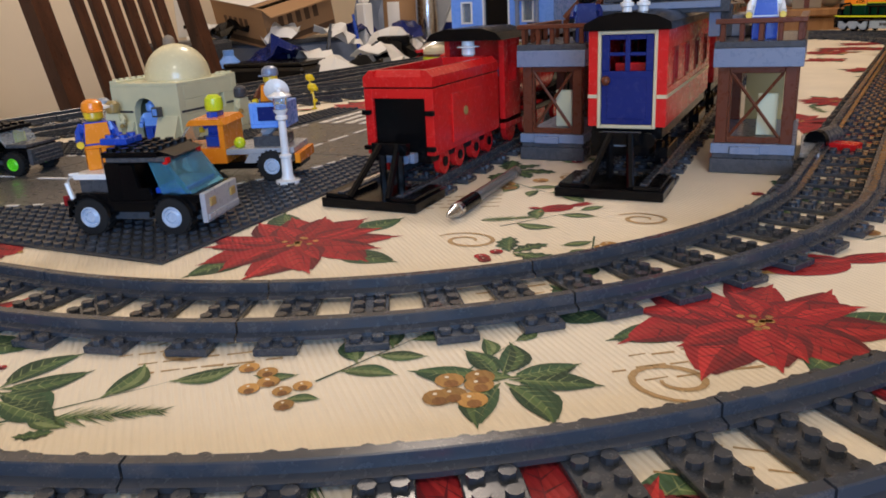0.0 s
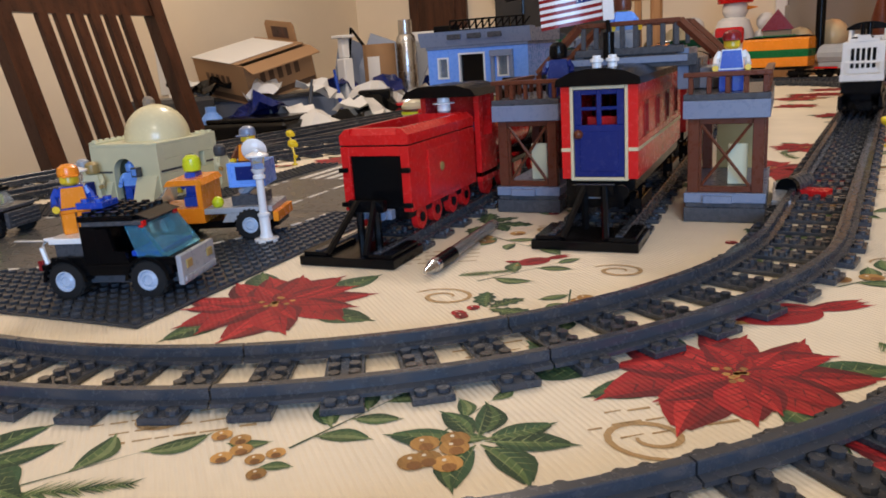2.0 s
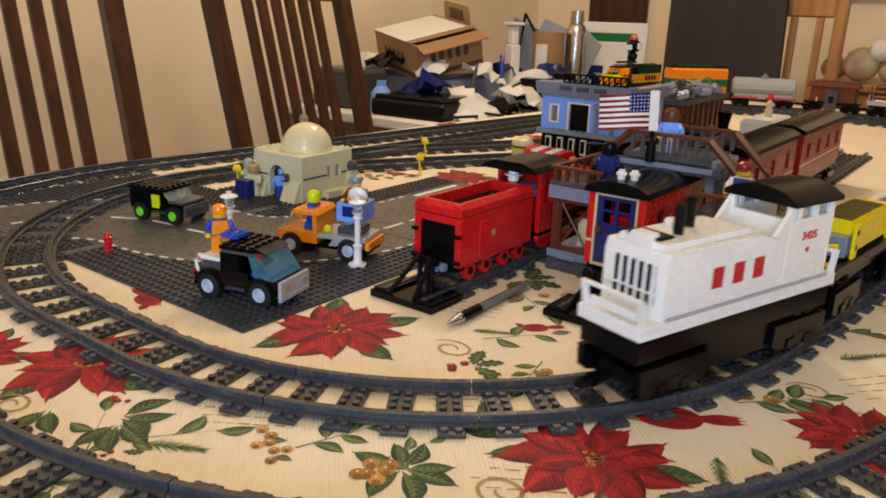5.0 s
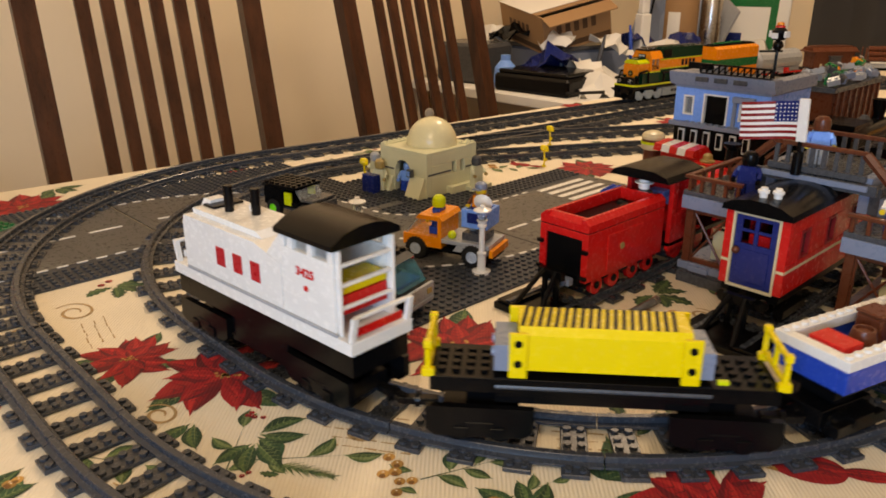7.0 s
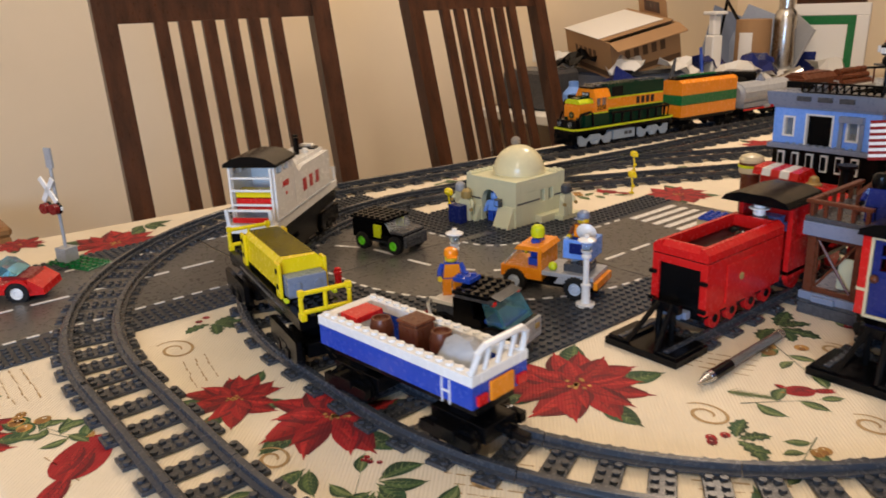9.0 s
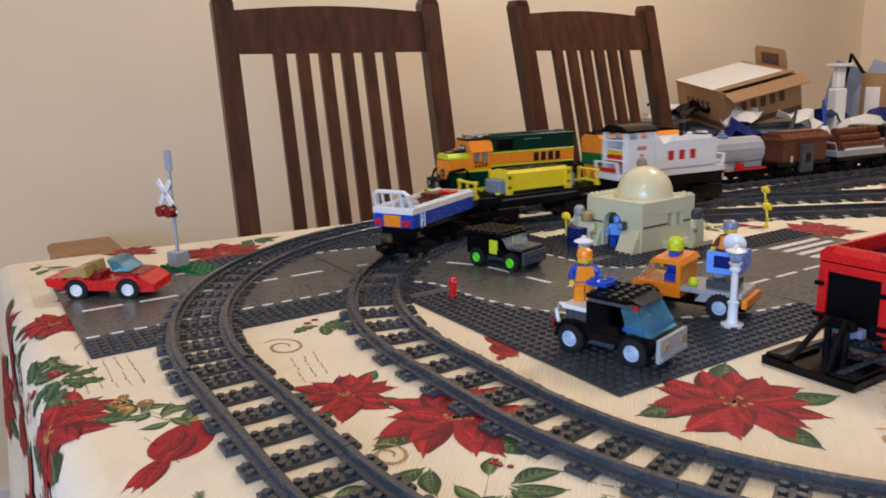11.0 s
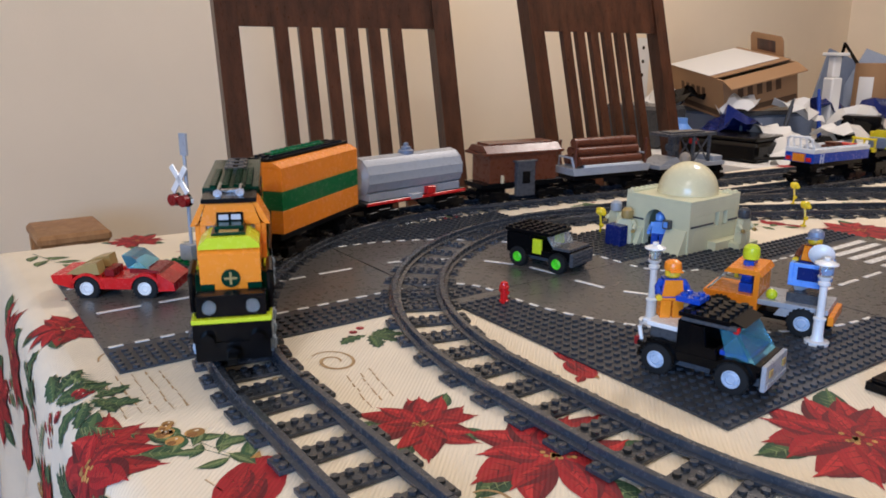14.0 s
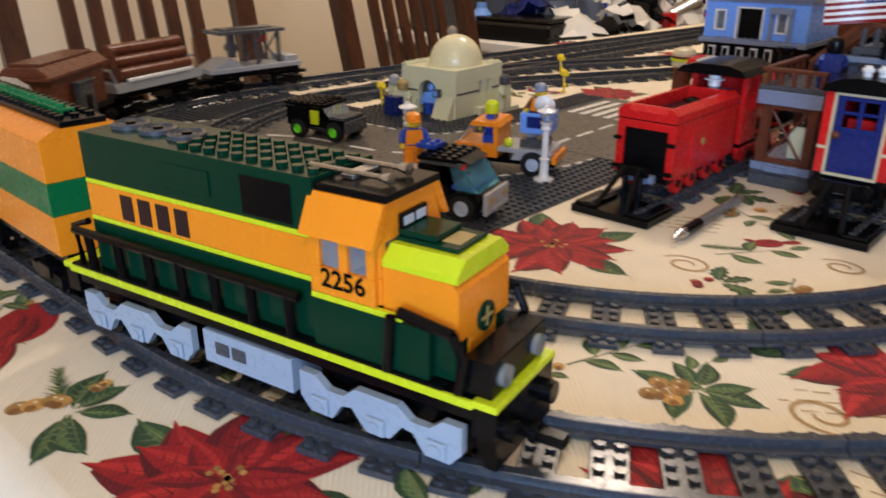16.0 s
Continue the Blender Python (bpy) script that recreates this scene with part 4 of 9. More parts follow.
# ---- toy figures: one plain mesh each ----
def figure(x, y, z, rot, legs, torso, head="skin", hat=None, kind="cap", vest=None, label=""):
    s = Shape()
    s.of(legs)
    s.box(-0.0045, 0.0045, -0.0075, -0.0005, 0.0, 0.0115)
    s.box(-0.0045, 0.0045, 0.0005, 0.0075, 0.0, 0.0115)
    s.box(-0.0040, 0.0040, -0.0078, 0.0078, 0.0115, 0.0135)
    s.of(torso)
    s.prism([(-0.0078, 0.0135), (0.0078, 0.0135), (0.0060, 0.0262), (-0.0060, 0.0262)], -0.0038, 0.0038, "x")
    for sg in (-1, 1):
        s.tube([(0, sg * 0.0066, 0.0245), (0.001, sg * 0.0092, 0.0205), (0.0055, sg * 0.0098, 0.0165)], 0.0022, 6)
    if vest:
        s.of(vest)
        s.prism([(-0.0070, 0.0145), (0.0070, 0.0145), (0.0056, 0.0255), (-0.0056, 0.0255)], 0.0039, 0.0043, "x")
    s.of(head)
    for sg in (-1, 1):
        s.cyl(0.0055, sg * 0.0098, 0.0148, 0.0020, 0.0028, "x", 8)
    s.lathe(0, 0, 0.0262, [(0.0026, 0), (0.0042, 0.0008), (0.0050, 0.0018), (0.0050, 0.0072), (0.0042, 0.0085), (0.0024, 0.0088), (0.0024, 0.0102)], 12)
    if hat:
        s.of(hat)
        if kind == "cap":
            s.lathe(0, 0, 0.0315, [(0.0056, 0), (0.0058, 0.002), (0.0052, 0.0048), (0.0030, 0.0064), (0.0005, 0.0068)], 12)
            s.box(0.003, 0.0095, -0.0042, 0.0042, 0.0316, 0.0326)
        elif kind == "brim":
            s.lathe(0, 0, 0.0330, [(0.0085, 0), (0.0085, 0.0008), (0.0050, 0.0012), (0.0046, 0.0052), (0.0008, 0.0058)], 14)
        else:
            s.lathe(0, 0, 0.0270, [(0.0060, 0), (0.0066, 0.004), (0.0060, 0.0085), (0.0035, 0.0108), (0.0005, 0.0112)], 12)
    return solid("toy_figure", s, legs, label or "small plastic toy figure", "toy figure", pose(x, y, z, 0, 0, rot), "toy figures")


# ---- road vehicles ----
def wheel(parent, x, y, r, w, rim, side):
    t = part("wheel", Shape().lathe(0, 0, -w / 2, [(r * 0.53, 0), (r * 0.92, 0.0004), (r, 0.0015), (r, w - 0.0015), (r * 0.92, w - 0.0004), (r * 0.53, w)], 24, False), "rubber", parent, "black rubber tyre", pose(x, y, r, 90, 0, 0))
    tread = Shape()
    for k in range(20):
        a = 2 * math.pi * k / 20
        tread.at(Matrix.Rotation(a, 4, "Z"))
        tread.box(r - 0.0004, r + 0.0007, -0.0007, 0.0007, -w / 2 + 0.0006, w / 2 - 0.0006, 0.0001)
    part("tread", tread, "rubber", t)
    s = Shape().lathe(0, 0, -w / 2 - 0.0003, [(0.0001, 0.0012), (r * 0.22, 0.0012), (r * 0.26, 0.0004), (r * 0.40, 0.0014), (r * 0.48, 0.0002), (r * 0.54, 0.0004), (r * 0.54, w + 0.0004), (r * 0.48, w + 0.0006), (r * 0.40, w - 0.0008), (r * 0.26, w + 0.0002), (r * 0.22, w - 0.0006), (0.0001, w - 0.0006)], 20)
    part("rim", s, rim, t)
    return t


def pickup():
    t = thing("toy_truck", "black toy truck with light blue wheel hubs and blue windscreen", "toy truck", pose(-0.0535, 0.0505, 0.0021, 0, 0, 15))
    part("chassis", Shape().box(-0.039, 0.038, -0.014, 0.014, 0.0075, 0.013), "dark_grey", t)
    s = Shape().box(-0.040, -0.014, -0.0195, 0.0195, 0.0165, 0.0195).box(-0.034, -0.014, -0.0195, -0.0165, 0.0190, 0.0235).box(-0.034, -0.014, 0.0165, 0.0195, 0.0190, 0.0235).box(-0.014, 0.036, -0.0195, 0.0195, 0.0130, 0.0190).box(0.020, 0.038, -0.0195, 0.0195, 0.0180, 0.0225).studs(-0.038, -0.016, 0.0195, 3, 4)
    part("body", s, "black", t)
    for sg in (-1, 1):
        for cx in (-0.026, 0.022):
            arch = [(cx + 0.0130 * math.cos(math.pi * k / 8), 0.0105 + 0.0130 * math.sin(math.pi * k / 8)) for k in range(9)] + [(cx - 0.0112 * math.cos(math.pi * k / 8), 0.0105 + 0.0112 * math.sin(math.pi * k / 8)) for k in range(9)]
            s = Shape().prism(arch, sg * 0.0130, sg * 0.0215, "y")
            part("mudguard", s, "black", t)
    part("cab_back", Shape().box(-0.014, -0.005, -0.0195, 0.0195, 0.0190, 0.0400), "black", t)
    for sg in (-1, 1):
        part("door", Shape().prism([(-0.005, 0.0195), (0.012, 0.0195), (0.010, 0.026), (0.004, 0.026), (0.002, 0.0385), (-0.005, 0.0385)], sg * 0.0165, sg * 0.0193, "y"), "black", t)
    part("windscreen", Shape().prism([(0.034, 0.0227), (0.0345, 0.0227), (0.0225, 0.0400), (0.0205, 0.0400), (0.031, 0.0232)], -0.0185, 0.0185, "y"), "blue_glass", t)
    for sg in (-1, 1):
        part("side_window", Shape().prism([(0.017, 0.0227), (0.031, 0.0227), (0.0205, 0.0395), (0.012, 0.0395)], sg * 0.0175, sg * 0.0185, "y"), "blue_glass", t)
    part("dashboard", Shape().box(0.012, 0.030, -0.016, 0.016, 0.0225, 0.0255), "blue", t)
    part("roof_trim", Shape().box(-0.012, 0.022, -0.0198, 0.0198, 0.0400, 0.0425), "dark_grey", t)
    part("roof", Shape().box(-0.014, 0.018, -0.0200, 0.0200, 0.0425, 0.0455).prism([(0.018, 0.0425), (0.026, 0.0425), (0.018, 0.0452)], -0.016, 0.016, "y").studs(-0.014, -0.020, 0.0455, 4, 5), "black", t)
    part("bull_bar", Shape().box(0.0385, 0.0415, -0.0195, 0.0195, 0.0070, 0.0230).box(0.0415, 0.0425, -0.018, 0.018, 0.0085, 0.0115), "grey", t)
    for sg in (-1, 1):
        part("headlight", Shape().box(0.0415, 0.0425, sg * 0.012 - 0.003, sg * 0.012 + 0.003, 0.0150, 0.0195), "gold", t)
        part("tail_light", Shape().box(-0.043, -0.040, sg * 0.016 - 0.002, sg * 0.016 + 0.002, 0.0160, 0.0215), "dark_red", t)
        part("roof_light", Shape().box(0.020, 0.023, sg * 0.017 - 0.002, sg * 0.017 + 0.002, 0.0385, 0.0420), "red", t)
    part("tool_box", Shape().box(-0.034, -0.016, -0.014, 0.014, 0.0195, 0.0300), "dark_grey", t)
    part("box_lid", Shape().box(-0.036, -0.015, -0.016, 0.016, 0.0300, 0.0332), "white", t)
    part("grab_rail", Shape().tube([(-0.039, -0.015, 0.019), (-0.041, -0.015, 0.028), (-0.0395, -0.013, 0.032), (-0.034, -0.013, 0.0325)], 0.0014, 6), "white", t)
    for cx in (-0.026, 0.022):
        for sg in (-1, 1):
            wheel(t, cx, sg * 0.0170, 0.0106, 0.0085, "pale_blue", sg)


pickup()
solid("toy_brick", Shape().box(-0.008, 0.008, -0.008, 0.008, 0, 0.0035).studs(-0.008, -0.008, 0.0035, 2, 2), "blue", "bright blue toy plate on the truck roof", "toy brick", pose(-0.067, 0.0475, 0.0493, 0, 0, 15))
figure(-0.0815, 0.0445, 0.0353, -35, "orange", "blue", hat="orange", kind="cap", vest="orange", label="toy worker with an orange helmet and orange safety vest")


def jeep():
    t = thing("toy_jeep", "black toy off-road car with lime green wheel hubs", "toy car", pose(-0.302, 0.142, 0.0021, 0, 0, 14))
    part("chassis", Shape().box(-0.034, 0.034, -0.013, 0.013, 0.0075, 0.0125), "dark_grey", t)
    part("body", Shape().box(-0.036, -0.010, -0.0195, 0.0195, 0.0125, 0.0320).box(-0.010, 0.014, -0.0195, 0.0195, 0.0125, 0.0190).box(0.014, 0.034, -0.0165, 0.0165, 0.0125, 0.0215), "black", t)
    for sg in (-1, 1):
        part("door", Shape().box(-0.006, 0.004, sg * 0.0175, sg * 0.0200, 0.0150, 0.0290), "lime", t)
        part("side_post", Shape().box(-0.0098, -0.006, sg * 0.0165, sg * 0.0193, 0.0190, 0.0330), "black", t)
    part("windscreen", Shape().prism([(0.016, 0.0216), (0.018, 0.0216), (0.010, 0.0330), (0.008, 0.0330)], -0.0175, 0.0175, "y"), "glass", t)
    part("roof", Shape().box(-0.038, 0.012, -0.0200, 0.0200, 0.0330, 0.0362).studs(-0.038, -0.020, 0.0362, 6, 5), "black", t)
    part("grille", Shape().box(0.034, 0.0375, -0.0180, 0.0180, 0.0080, 0.0205).box(0.0375, 0.0385, -0.016, 0.016, 0.0100, 0.0112).box(0.0375, 0.0385, -0.016, 0.016, 0.0130, 0.0142).box(0.0375, 0.0385, -0.016, 0.016, 0.0160, 0.0172), "dark_grey", t)
    part("bonnet", Shape().box(0.016, 0.034, -0.0180, 0.0180, 0.0215, 0.0240), "dark_grey", t)
    for cx in (-0.022, 0.022):
        for sg in (-1, 1):
            wheel(t, cx, sg * 0.0175, 0.0092, 0.0080, "bright_green", sg)


jeep()


def lift_truck():
    t = thing("toy_lift_truck", "orange and grey toy utility truck with a lift basket", "toy truck", pose(-0.090, 0.172, 0.0021, 0, 0, 200))
    part("chassis", Shape().box(-0.046, 0.044, -0.014, 0.014, 0.0080, 0.0130), "black", t)
    part("bed", Shape().box(-0.044, 0.004, -0.0190, 0.0190, 0.0190, 0.0230).prism([(-0.042, 0.0130), (-0.008, 0.0130), (-0.012, 0.0190), (-0.038, 0.0190)], -0.019, 0.019, "y"), "grey", t)
    part("bumper", Shape().box(-0.048, -0.044, -0.019, 0.019, 0.0120, 0.0190), "orange", t)
    part("cab_base", Shape().box(0.004, 0.044, -0.0190, 0.0190, 0.0130, 0.0240), "orange", t)
    part("cab_back", Shape().box(0.004, 0.008, -0.0190, 0.0190, 0.0240, 0.0400), "orange", t)
    part("roof", Shape().prism([(0.002, 0.0400), (0.030, 0.0400), (0.027, 0.0438), (0.005, 0.0438)], -0.0200, 0.0200, "y"), "orange", t)
    part("windscreen", Shape().prism([(0.040, 0.0242), (0.042, 0.0242), (0.029, 0.0400), (0.027, 0.0400)], -0.0180, 0.0180, "y"), "glass", t)
    part("seat_block", Shape().box(0.010, 0.020, -0.012, 0.012, 0.0240, 0.0310), "blue", t)
    part("lift_base", Shape().box(-0.036, -0.014, -0.0120, 0.0120, 0.0230, 0.0300), "dark_grey", t)
    part("lift_arm", Shape().tube([(-0.018, 0, 0.030), (-0.026, 0, 0.036)], 0.0035, 8), "grey", t)
    b = part("basket", Shape().box(-0.040, -0.014, -0.0140, 0.0140, 0.0360, 0.0385).box(-0.040, -0.037, -0.0140, 0.0140, 0.0385, 0.0530).box(-0.017, -0.014, -0.0140, 0.0140, 0.0385, 0.0530).box(-0.037, -0.017, 0.0110, 0.0140, 0.0385, 0.0530).box(-0.037, -0.017, -0.0140, -0.0110, 0.0385, 0.0530), "sky_blue", t, "light blue lift basket")
    for y0, y1 in ((-0.0148, -0.0140), (0.0140, 0.0148)):
        part("basket_panel", Shape().box(-0.034, -0.020, y0, y1, 0.0410, 0.0505), "dark_blue", b)
    part("dish", Shape().lathe(0, 0, 0, [(0.0015, 0), (0.006, 0.0010), (0.0088, 0.0035), (0.0084, 0.0039), (0.0055, 0.0016), (0.001, 0.0008)], 16), "white", t, "white dish", pose(-0.034, 0.013, 0.0595, 70, 20, 0))
    part("beacon", Shape().ball(-0.004, 0.012, 0.0262, 0.0042), "lime", t)
    for cx in (-0.028, 0.030):
        for sg in (-1, 1):
            wheel(t, cx, sg * 0.0170, 0.0106, 0.0085, "pale_blue", sg)


lift_truck()
figure(-0.065, 0.182, 0.0406, -80, "blue", "brown", hat="blue_grey", kind="cap", vest="orange", label="toy worker in a blue cap standing in the lift basket")
figure(-0.105, 0.167, 0.0230, 200, "blue", "blue", hat="lime", kind="helmet", label="toy driver in a lime helmet inside the cab")


def sports_car():
    t = thing("toy_sports_car", "red open toy sports car with white wheel hubs", "toy car", pose(-0.446, -0.213, 0.0, 0, 0, 55))
    part("floor_pan", Shape().box(-0.040, 0.040, -0.015, 0.015, 0.0085, 0.0120), "dark_red", t)
    s = Shape()
    for sg in (-1, 1):
        for cx in (-0.023, 0.025):
            ring_pts = [(cx + 0.0140 * math.cos(math.pi * k / 10), 0.0105 + 0.0130 * math.sin(math.pi * k / 10)) for k in range(11)] + [(cx - 0.0112 * math.cos(math.pi * k / 10), 0.0105 + 0.0108 * math.sin(math.pi * k / 10)) for k in range(11)]
            s.prism(ring_pts, sg * 0.0135, sg * 0.0205, "y")
        s.box(-0.012, 0.014, sg * 0.0150, sg * 0.0200, 0.0095, 0.0190)
    s.prism([(0.036, 0.0080), (0.050, 0.0085), (0.049, 0.0150), (0.036, 0.0235), (0.036, 0.0120)], -0.0205, 0.0205, "y")
    s.prism([(-0.034, 0.0100), (-0.050, 0.0150), (-0.052, 0.0215), (-0.034, 0.0225)], -0.0205, 0.0205, "y")
    s.box(-0.034, 0.036, -0.0150, 0.0150, 0.0120, 0.0175)
    part("body", s, "red", t)
    part("bonnet", Shape().prism([(0.012, 0.0225), (0.038, 0.0225), (0.036, 0.0245), (0.012, 0.0265)], -0.0160, 0.0160, "y"), "dark_red", t)
    for sg in (-1, 1):
        part("rear_fin", Shape().prism([(-0.040, 0.0220), (-0.012, 0.0220), (-0.014, 0.0320), (-0.024, 0.0300), (-0.034, 0.0260)], sg * 0.0060, sg * 0.0190, "y"), "gold", t, "dark tan curved rear wing")
    part("windscreen", Shape().prism([(0.010, 0.0265), (0.026, 0.0265), (0.014, 0.0365), (0.006, 0.0375)], -0.0150, 0.0150, "y"), "blue_glass", t)
    part("seat", Shape().box(-0.012, -0.004, -0.010, 0.010, 0.0175, 0.0240), "dark_red", t)
    for cx in (-0.023, 0.025):
        for sg in (-1, 1):
            wheel(t, cx, sg * 0.0165, 0.0105, 0.0090, "white", sg)


sports_car()

# ---- street furniture ----
def street_lamp(x, y, h=0.068):
    t = thing("toy_street_lamp", "white toy street lamp with a clear lantern", "toy lamp", pose(x, y, 0.0018), group="toy street lamps")
    k = h / 0.068
    part("post", Shape().lathe(0, 0, 0, [(0.0085, 0), (0.0085, 0.0022), (0.0050, 0.0030), (0.0038, 0.0060), (0.0036, 0.018 * k), (0.0044, 0.0185 * k), (0.0044, 0.0200 * k), (0.0028, 0.0210 * k), (0.0026, 0.044 * k), (0.0042, 0.0450 * k), (0.0042, 0.0470 * k), (0.0030, 0.0480 * k), (0.0046, 0.0500 * k), (0.0050, 0.0515 * k)], 16), "white", t)
    part("lantern", Shape().lathe(0, 0, 0.0515 * k, [(0.0036, 0), (0.0046, 0.004), (0.0046, 0.0085), (0.0020, 0.0088)], 14), "glass", t)
    part("cap", Shape().lathe(0, 0, 0.0603 * k, [(0.0080, 0), (0.0078, 0.0010), (0.0040, 0.0024), (0.0022, 0.0032), (0.0022, 0.0048)], 16), "white", t)


street_lamp(-0.044, 0.162, 0.066)
street_lamp(-0.140, 0.098, 0.066)
hyd = thing("toy_hydrant", "small red toy fire hydrant on the baseplate", "toy hydrant", pose(-0.240, 0.036, 0.0018))
part("barrel", Shape().lathe(0, 0, 0, [(0.0040, 0), (0.0040, 0.0022), (0.0032, 0.0026), (0.0032, 0.0120), (0.0042, 0.0124), (0.0042, 0.0142), (0.0034, 0.0148), (0.0030, 0.0172), (0.0010, 0.0182)], 12), "red", hyd)
part("outlet", Shape().cyl(-0.0050, 0, 0.0095, 0.0017, 0.010, "x", 8), "red", hyd)


def crossing_signal():
    t = thing("toy_crossing_signal", "grey toy level crossing mast with white cross and red lamps", "toy signal", pose(-0.512, -0.135, 0.0, 0, 0, 25))
    part("green_plate", Shape().box(-0.016, 0.048, -0.016, 0.016, 0.0003, 0.0035).studs(-0.016, -0.016, 0.0035, 8, 4), "green", t, "green studded plate")
    part("foot", Shape().box(-0.008, 0.008, -0.008, 0.008, 0.0035, 0.0190), "grey", t)
    part("mast", Shape().cyl(0, 0, 0.019, 0.0018, 0.090, "z", 10), "grey", t)
    part("head_plate", Shape().box(-0.0045, 0.0045, -0.0015, 0.0015, 0.105, 0.126).box(-0.003, 0.003, 0.0015, 0.0022, 0.108, 0.110).box(-0.003, 0.003, 0.0015, 0.0022, 0.114, 0.116), "grey", t)
    s = Shape()
    for a in (-38, 38):
        s.at(pose(-0.005, -0.004, 0.082, 0, a, 0))
        s.box(-0.003, 0.003, -0.001, 0.001, -0.016, 0.016)
    part("cross", s, "white", t)
    for sg in (-1, 1):
        l = part("lamp", Shape().cyl(-0.006 + sg * 0.007, -0.0085, 0.062, 0.0058, 0.006, "y", 14), "dark_red", t, "dark red round lamp")
        part("hood", Shape().cyl(-0.006 + sg * 0.007, -0.0030, 0.062, 0.0064, 0.003, "y", 14), "black", l)
    part("lamp_arm", Shape().box(-0.020, 0.008, -0.0025, 0.0005, 0.060, 0.064), "white", t)


crossing_signal()


def yellow_flower(x, y, h=0.03):
    t = thing("toy_plant", "small yellow plastic plant piece", "toy plant", pose(x, y, 0.0), group="yellow toy plants")
    part("stem", Shape().tube([(0, 0, 0), (0.0012, 0, h * 0.35), (-0.0012, 0.001, h * 0.72)], 0.0013, 6), "yellow", t)
    part("leaf", Shape().ball(0.0022, 0, h * 0.34, 0.0030, 0.8, 8, 5), "yellow", t)
    part("bloom", Shape().ball(-0.001, 0.001, h * 0.86, 0.0058, 0.85, 10, 6).ball(0.0042, 0.0005, h * 0.80, 0.0030, 0.9, 8, 5).ball(-0.0045, 0.0005, h * 0.92, 0.0026, 0.9, 8, 5), "yellow", t)
    part("foot", Shape().cyl(0, 0, 0, 0.0034, 0.0018, "z", 10), "yellow", t)


for p in ((-0.262, 0.515), (-0.345, 0.63), (-0.372, 0.285), (0.372, 0.62), (0.445, 0.80)):
    yellow_flower(*p)


# ---- domed hut ----
def domed_hut():
    t = thing("toy_domed_hut", "pale sand-coloured toy hut with a round dome roof", "toy building", pose(-0.293, 0.326, 0.0020, 0, 0, 3))
    w, d, h = 0.040, 0.044, 0.051
    # an arched doorway in the south wall and two windows in the east wall
    arch = [(-0.001 + 0.0135 * math.cos(math.pi * k / 8), 0.027 + 0.0135 * math.sin(math.pi * k / 8)) for k in range(9)]
    part("south_wall", Shape().prism([(w, 0), (w, h), (-w, h), (-w, 0), (-0.0145, 0)] + arch[::-1] + [(0.0125, 0)], -d, -d + 0.008, "y"), "sand", t)
    part("west_wall", Shape().box(-w, -w + 0.008, -d + 0.0081, d, 0, h), "sand", t)
    part("north_wall", Shape().box(-w + 0.0081, w, d - 0.008, d, 0, h), "sand", t)
    for z0, z1 in ((0.0, 0.0239), (0.0381, h)):
        part("brick_course", Shape().box(w - 0.008, w, -d + 0.0081, d - 0.0081, z0, z1), "sand", t)
    for y0, y1 in ((-d + 0.0081, 0.000), (0.007, 0.015), (0.022, d - 0.0081)):
        part("window_pier", Shape().box(w - 0.008, w, y0, y1, 0.0240, 0.0380), "sand", t)
    part("roof_slab", Shape().box(-w, w, -d, d, h, h + 0.0032), "sand", t)
    part("parapet", Shape().box(-w, -w + 0.016, d - 0.008, d, h + 0.0033, h + 0.0096).studs(-w, d - 0.008, h + 0.0096, 2, 1), "sand", t)
    part("ledge", Shape().box(-w, -w + 0.008, -d, d - 0.010, h + 0.0033, h + 0.0052).studs(-w, -d, h + 0.0052, 1, 8), "sand", t)
    part("stud_plate", Shape().box(w - 0.016, w, d - 0.016, d, h + 0.0033, h + 0.0045).studs(w - 0.016, d - 0.016, h + 0.0045, 2, 2), "sand", t)
    prof = [(0.0315, 0.0), (0.0315, 0.002)] + [(0.0310 * math.cos(a), 0.002 + 0.0310 * math.sin(a)) for a in [math.pi / 2 * k / 12 for k in range(12)]] + [(0.0012, 0.0330)]
    part("dome", Shape().lathe(0.003, 0.003, h + 0.0032, prof, 32), "dome", t, "glossy pale tan dome")
    part("finial", Shape().lathe(-0.010, 0.012, h + 0.029, [(0.003, 0), (0.0042, 0.003), (0.0060, 0.007), (0.0058, 0.011), (0.0035, 0.014), (0.001, 0.015)], 10), "stone", t)
    for x0, x1, y0, y1 in ((w, w + 0.0006, -d + 0.002, -0.002), (w, w + 0.0006, 0.024, d - 0.002), (-w, -0.016, -d - 0.0006, -d)):
        part("trim_strip", Shape().box(x0, x1, y0, y1, 0.0265, 0.0285), "dark_grey", t)
    part("switch_box", Shape().box(0.014, 0.022, -d - 0.009, -d - 0.003, 0.024, 0.033), "dark_grey", t)
    part("switch_face", Shape().box(0.0155, 0.0205, -d - 0.0098, -d - 0.009, 0.0255, 0.0315), "sky_blue", t)
    # sloping footings: a wide one at the corner by the door, low steps under the windows
    part("buttress", Shape().prism([(-d - 0.013, 0), (-d, 0), (-d, 0.024), (-d - 0.002, 0.024)], 0.0145, w - 0.002, "x"), "sand", t)
    part("buttress", Shape().prism([(-d - 0.010, 0), (-d, 0), (-d, 0.018), (-d - 0.002, 0.018)], -0.024, -0.0160, "x"), "sand", t)
    # black sheet added behind the windows; its colour stands for the unlit inside
    part("interior_shade_sheet", Shape().box(w - 0.012, w - 0.0085, -0.004, 0.026, 0.0200, 0.0420), "black", t)
    part("step", Shape().box(w, w + 0.010, -0.010, d, 0, 0.0095), "sand", t)
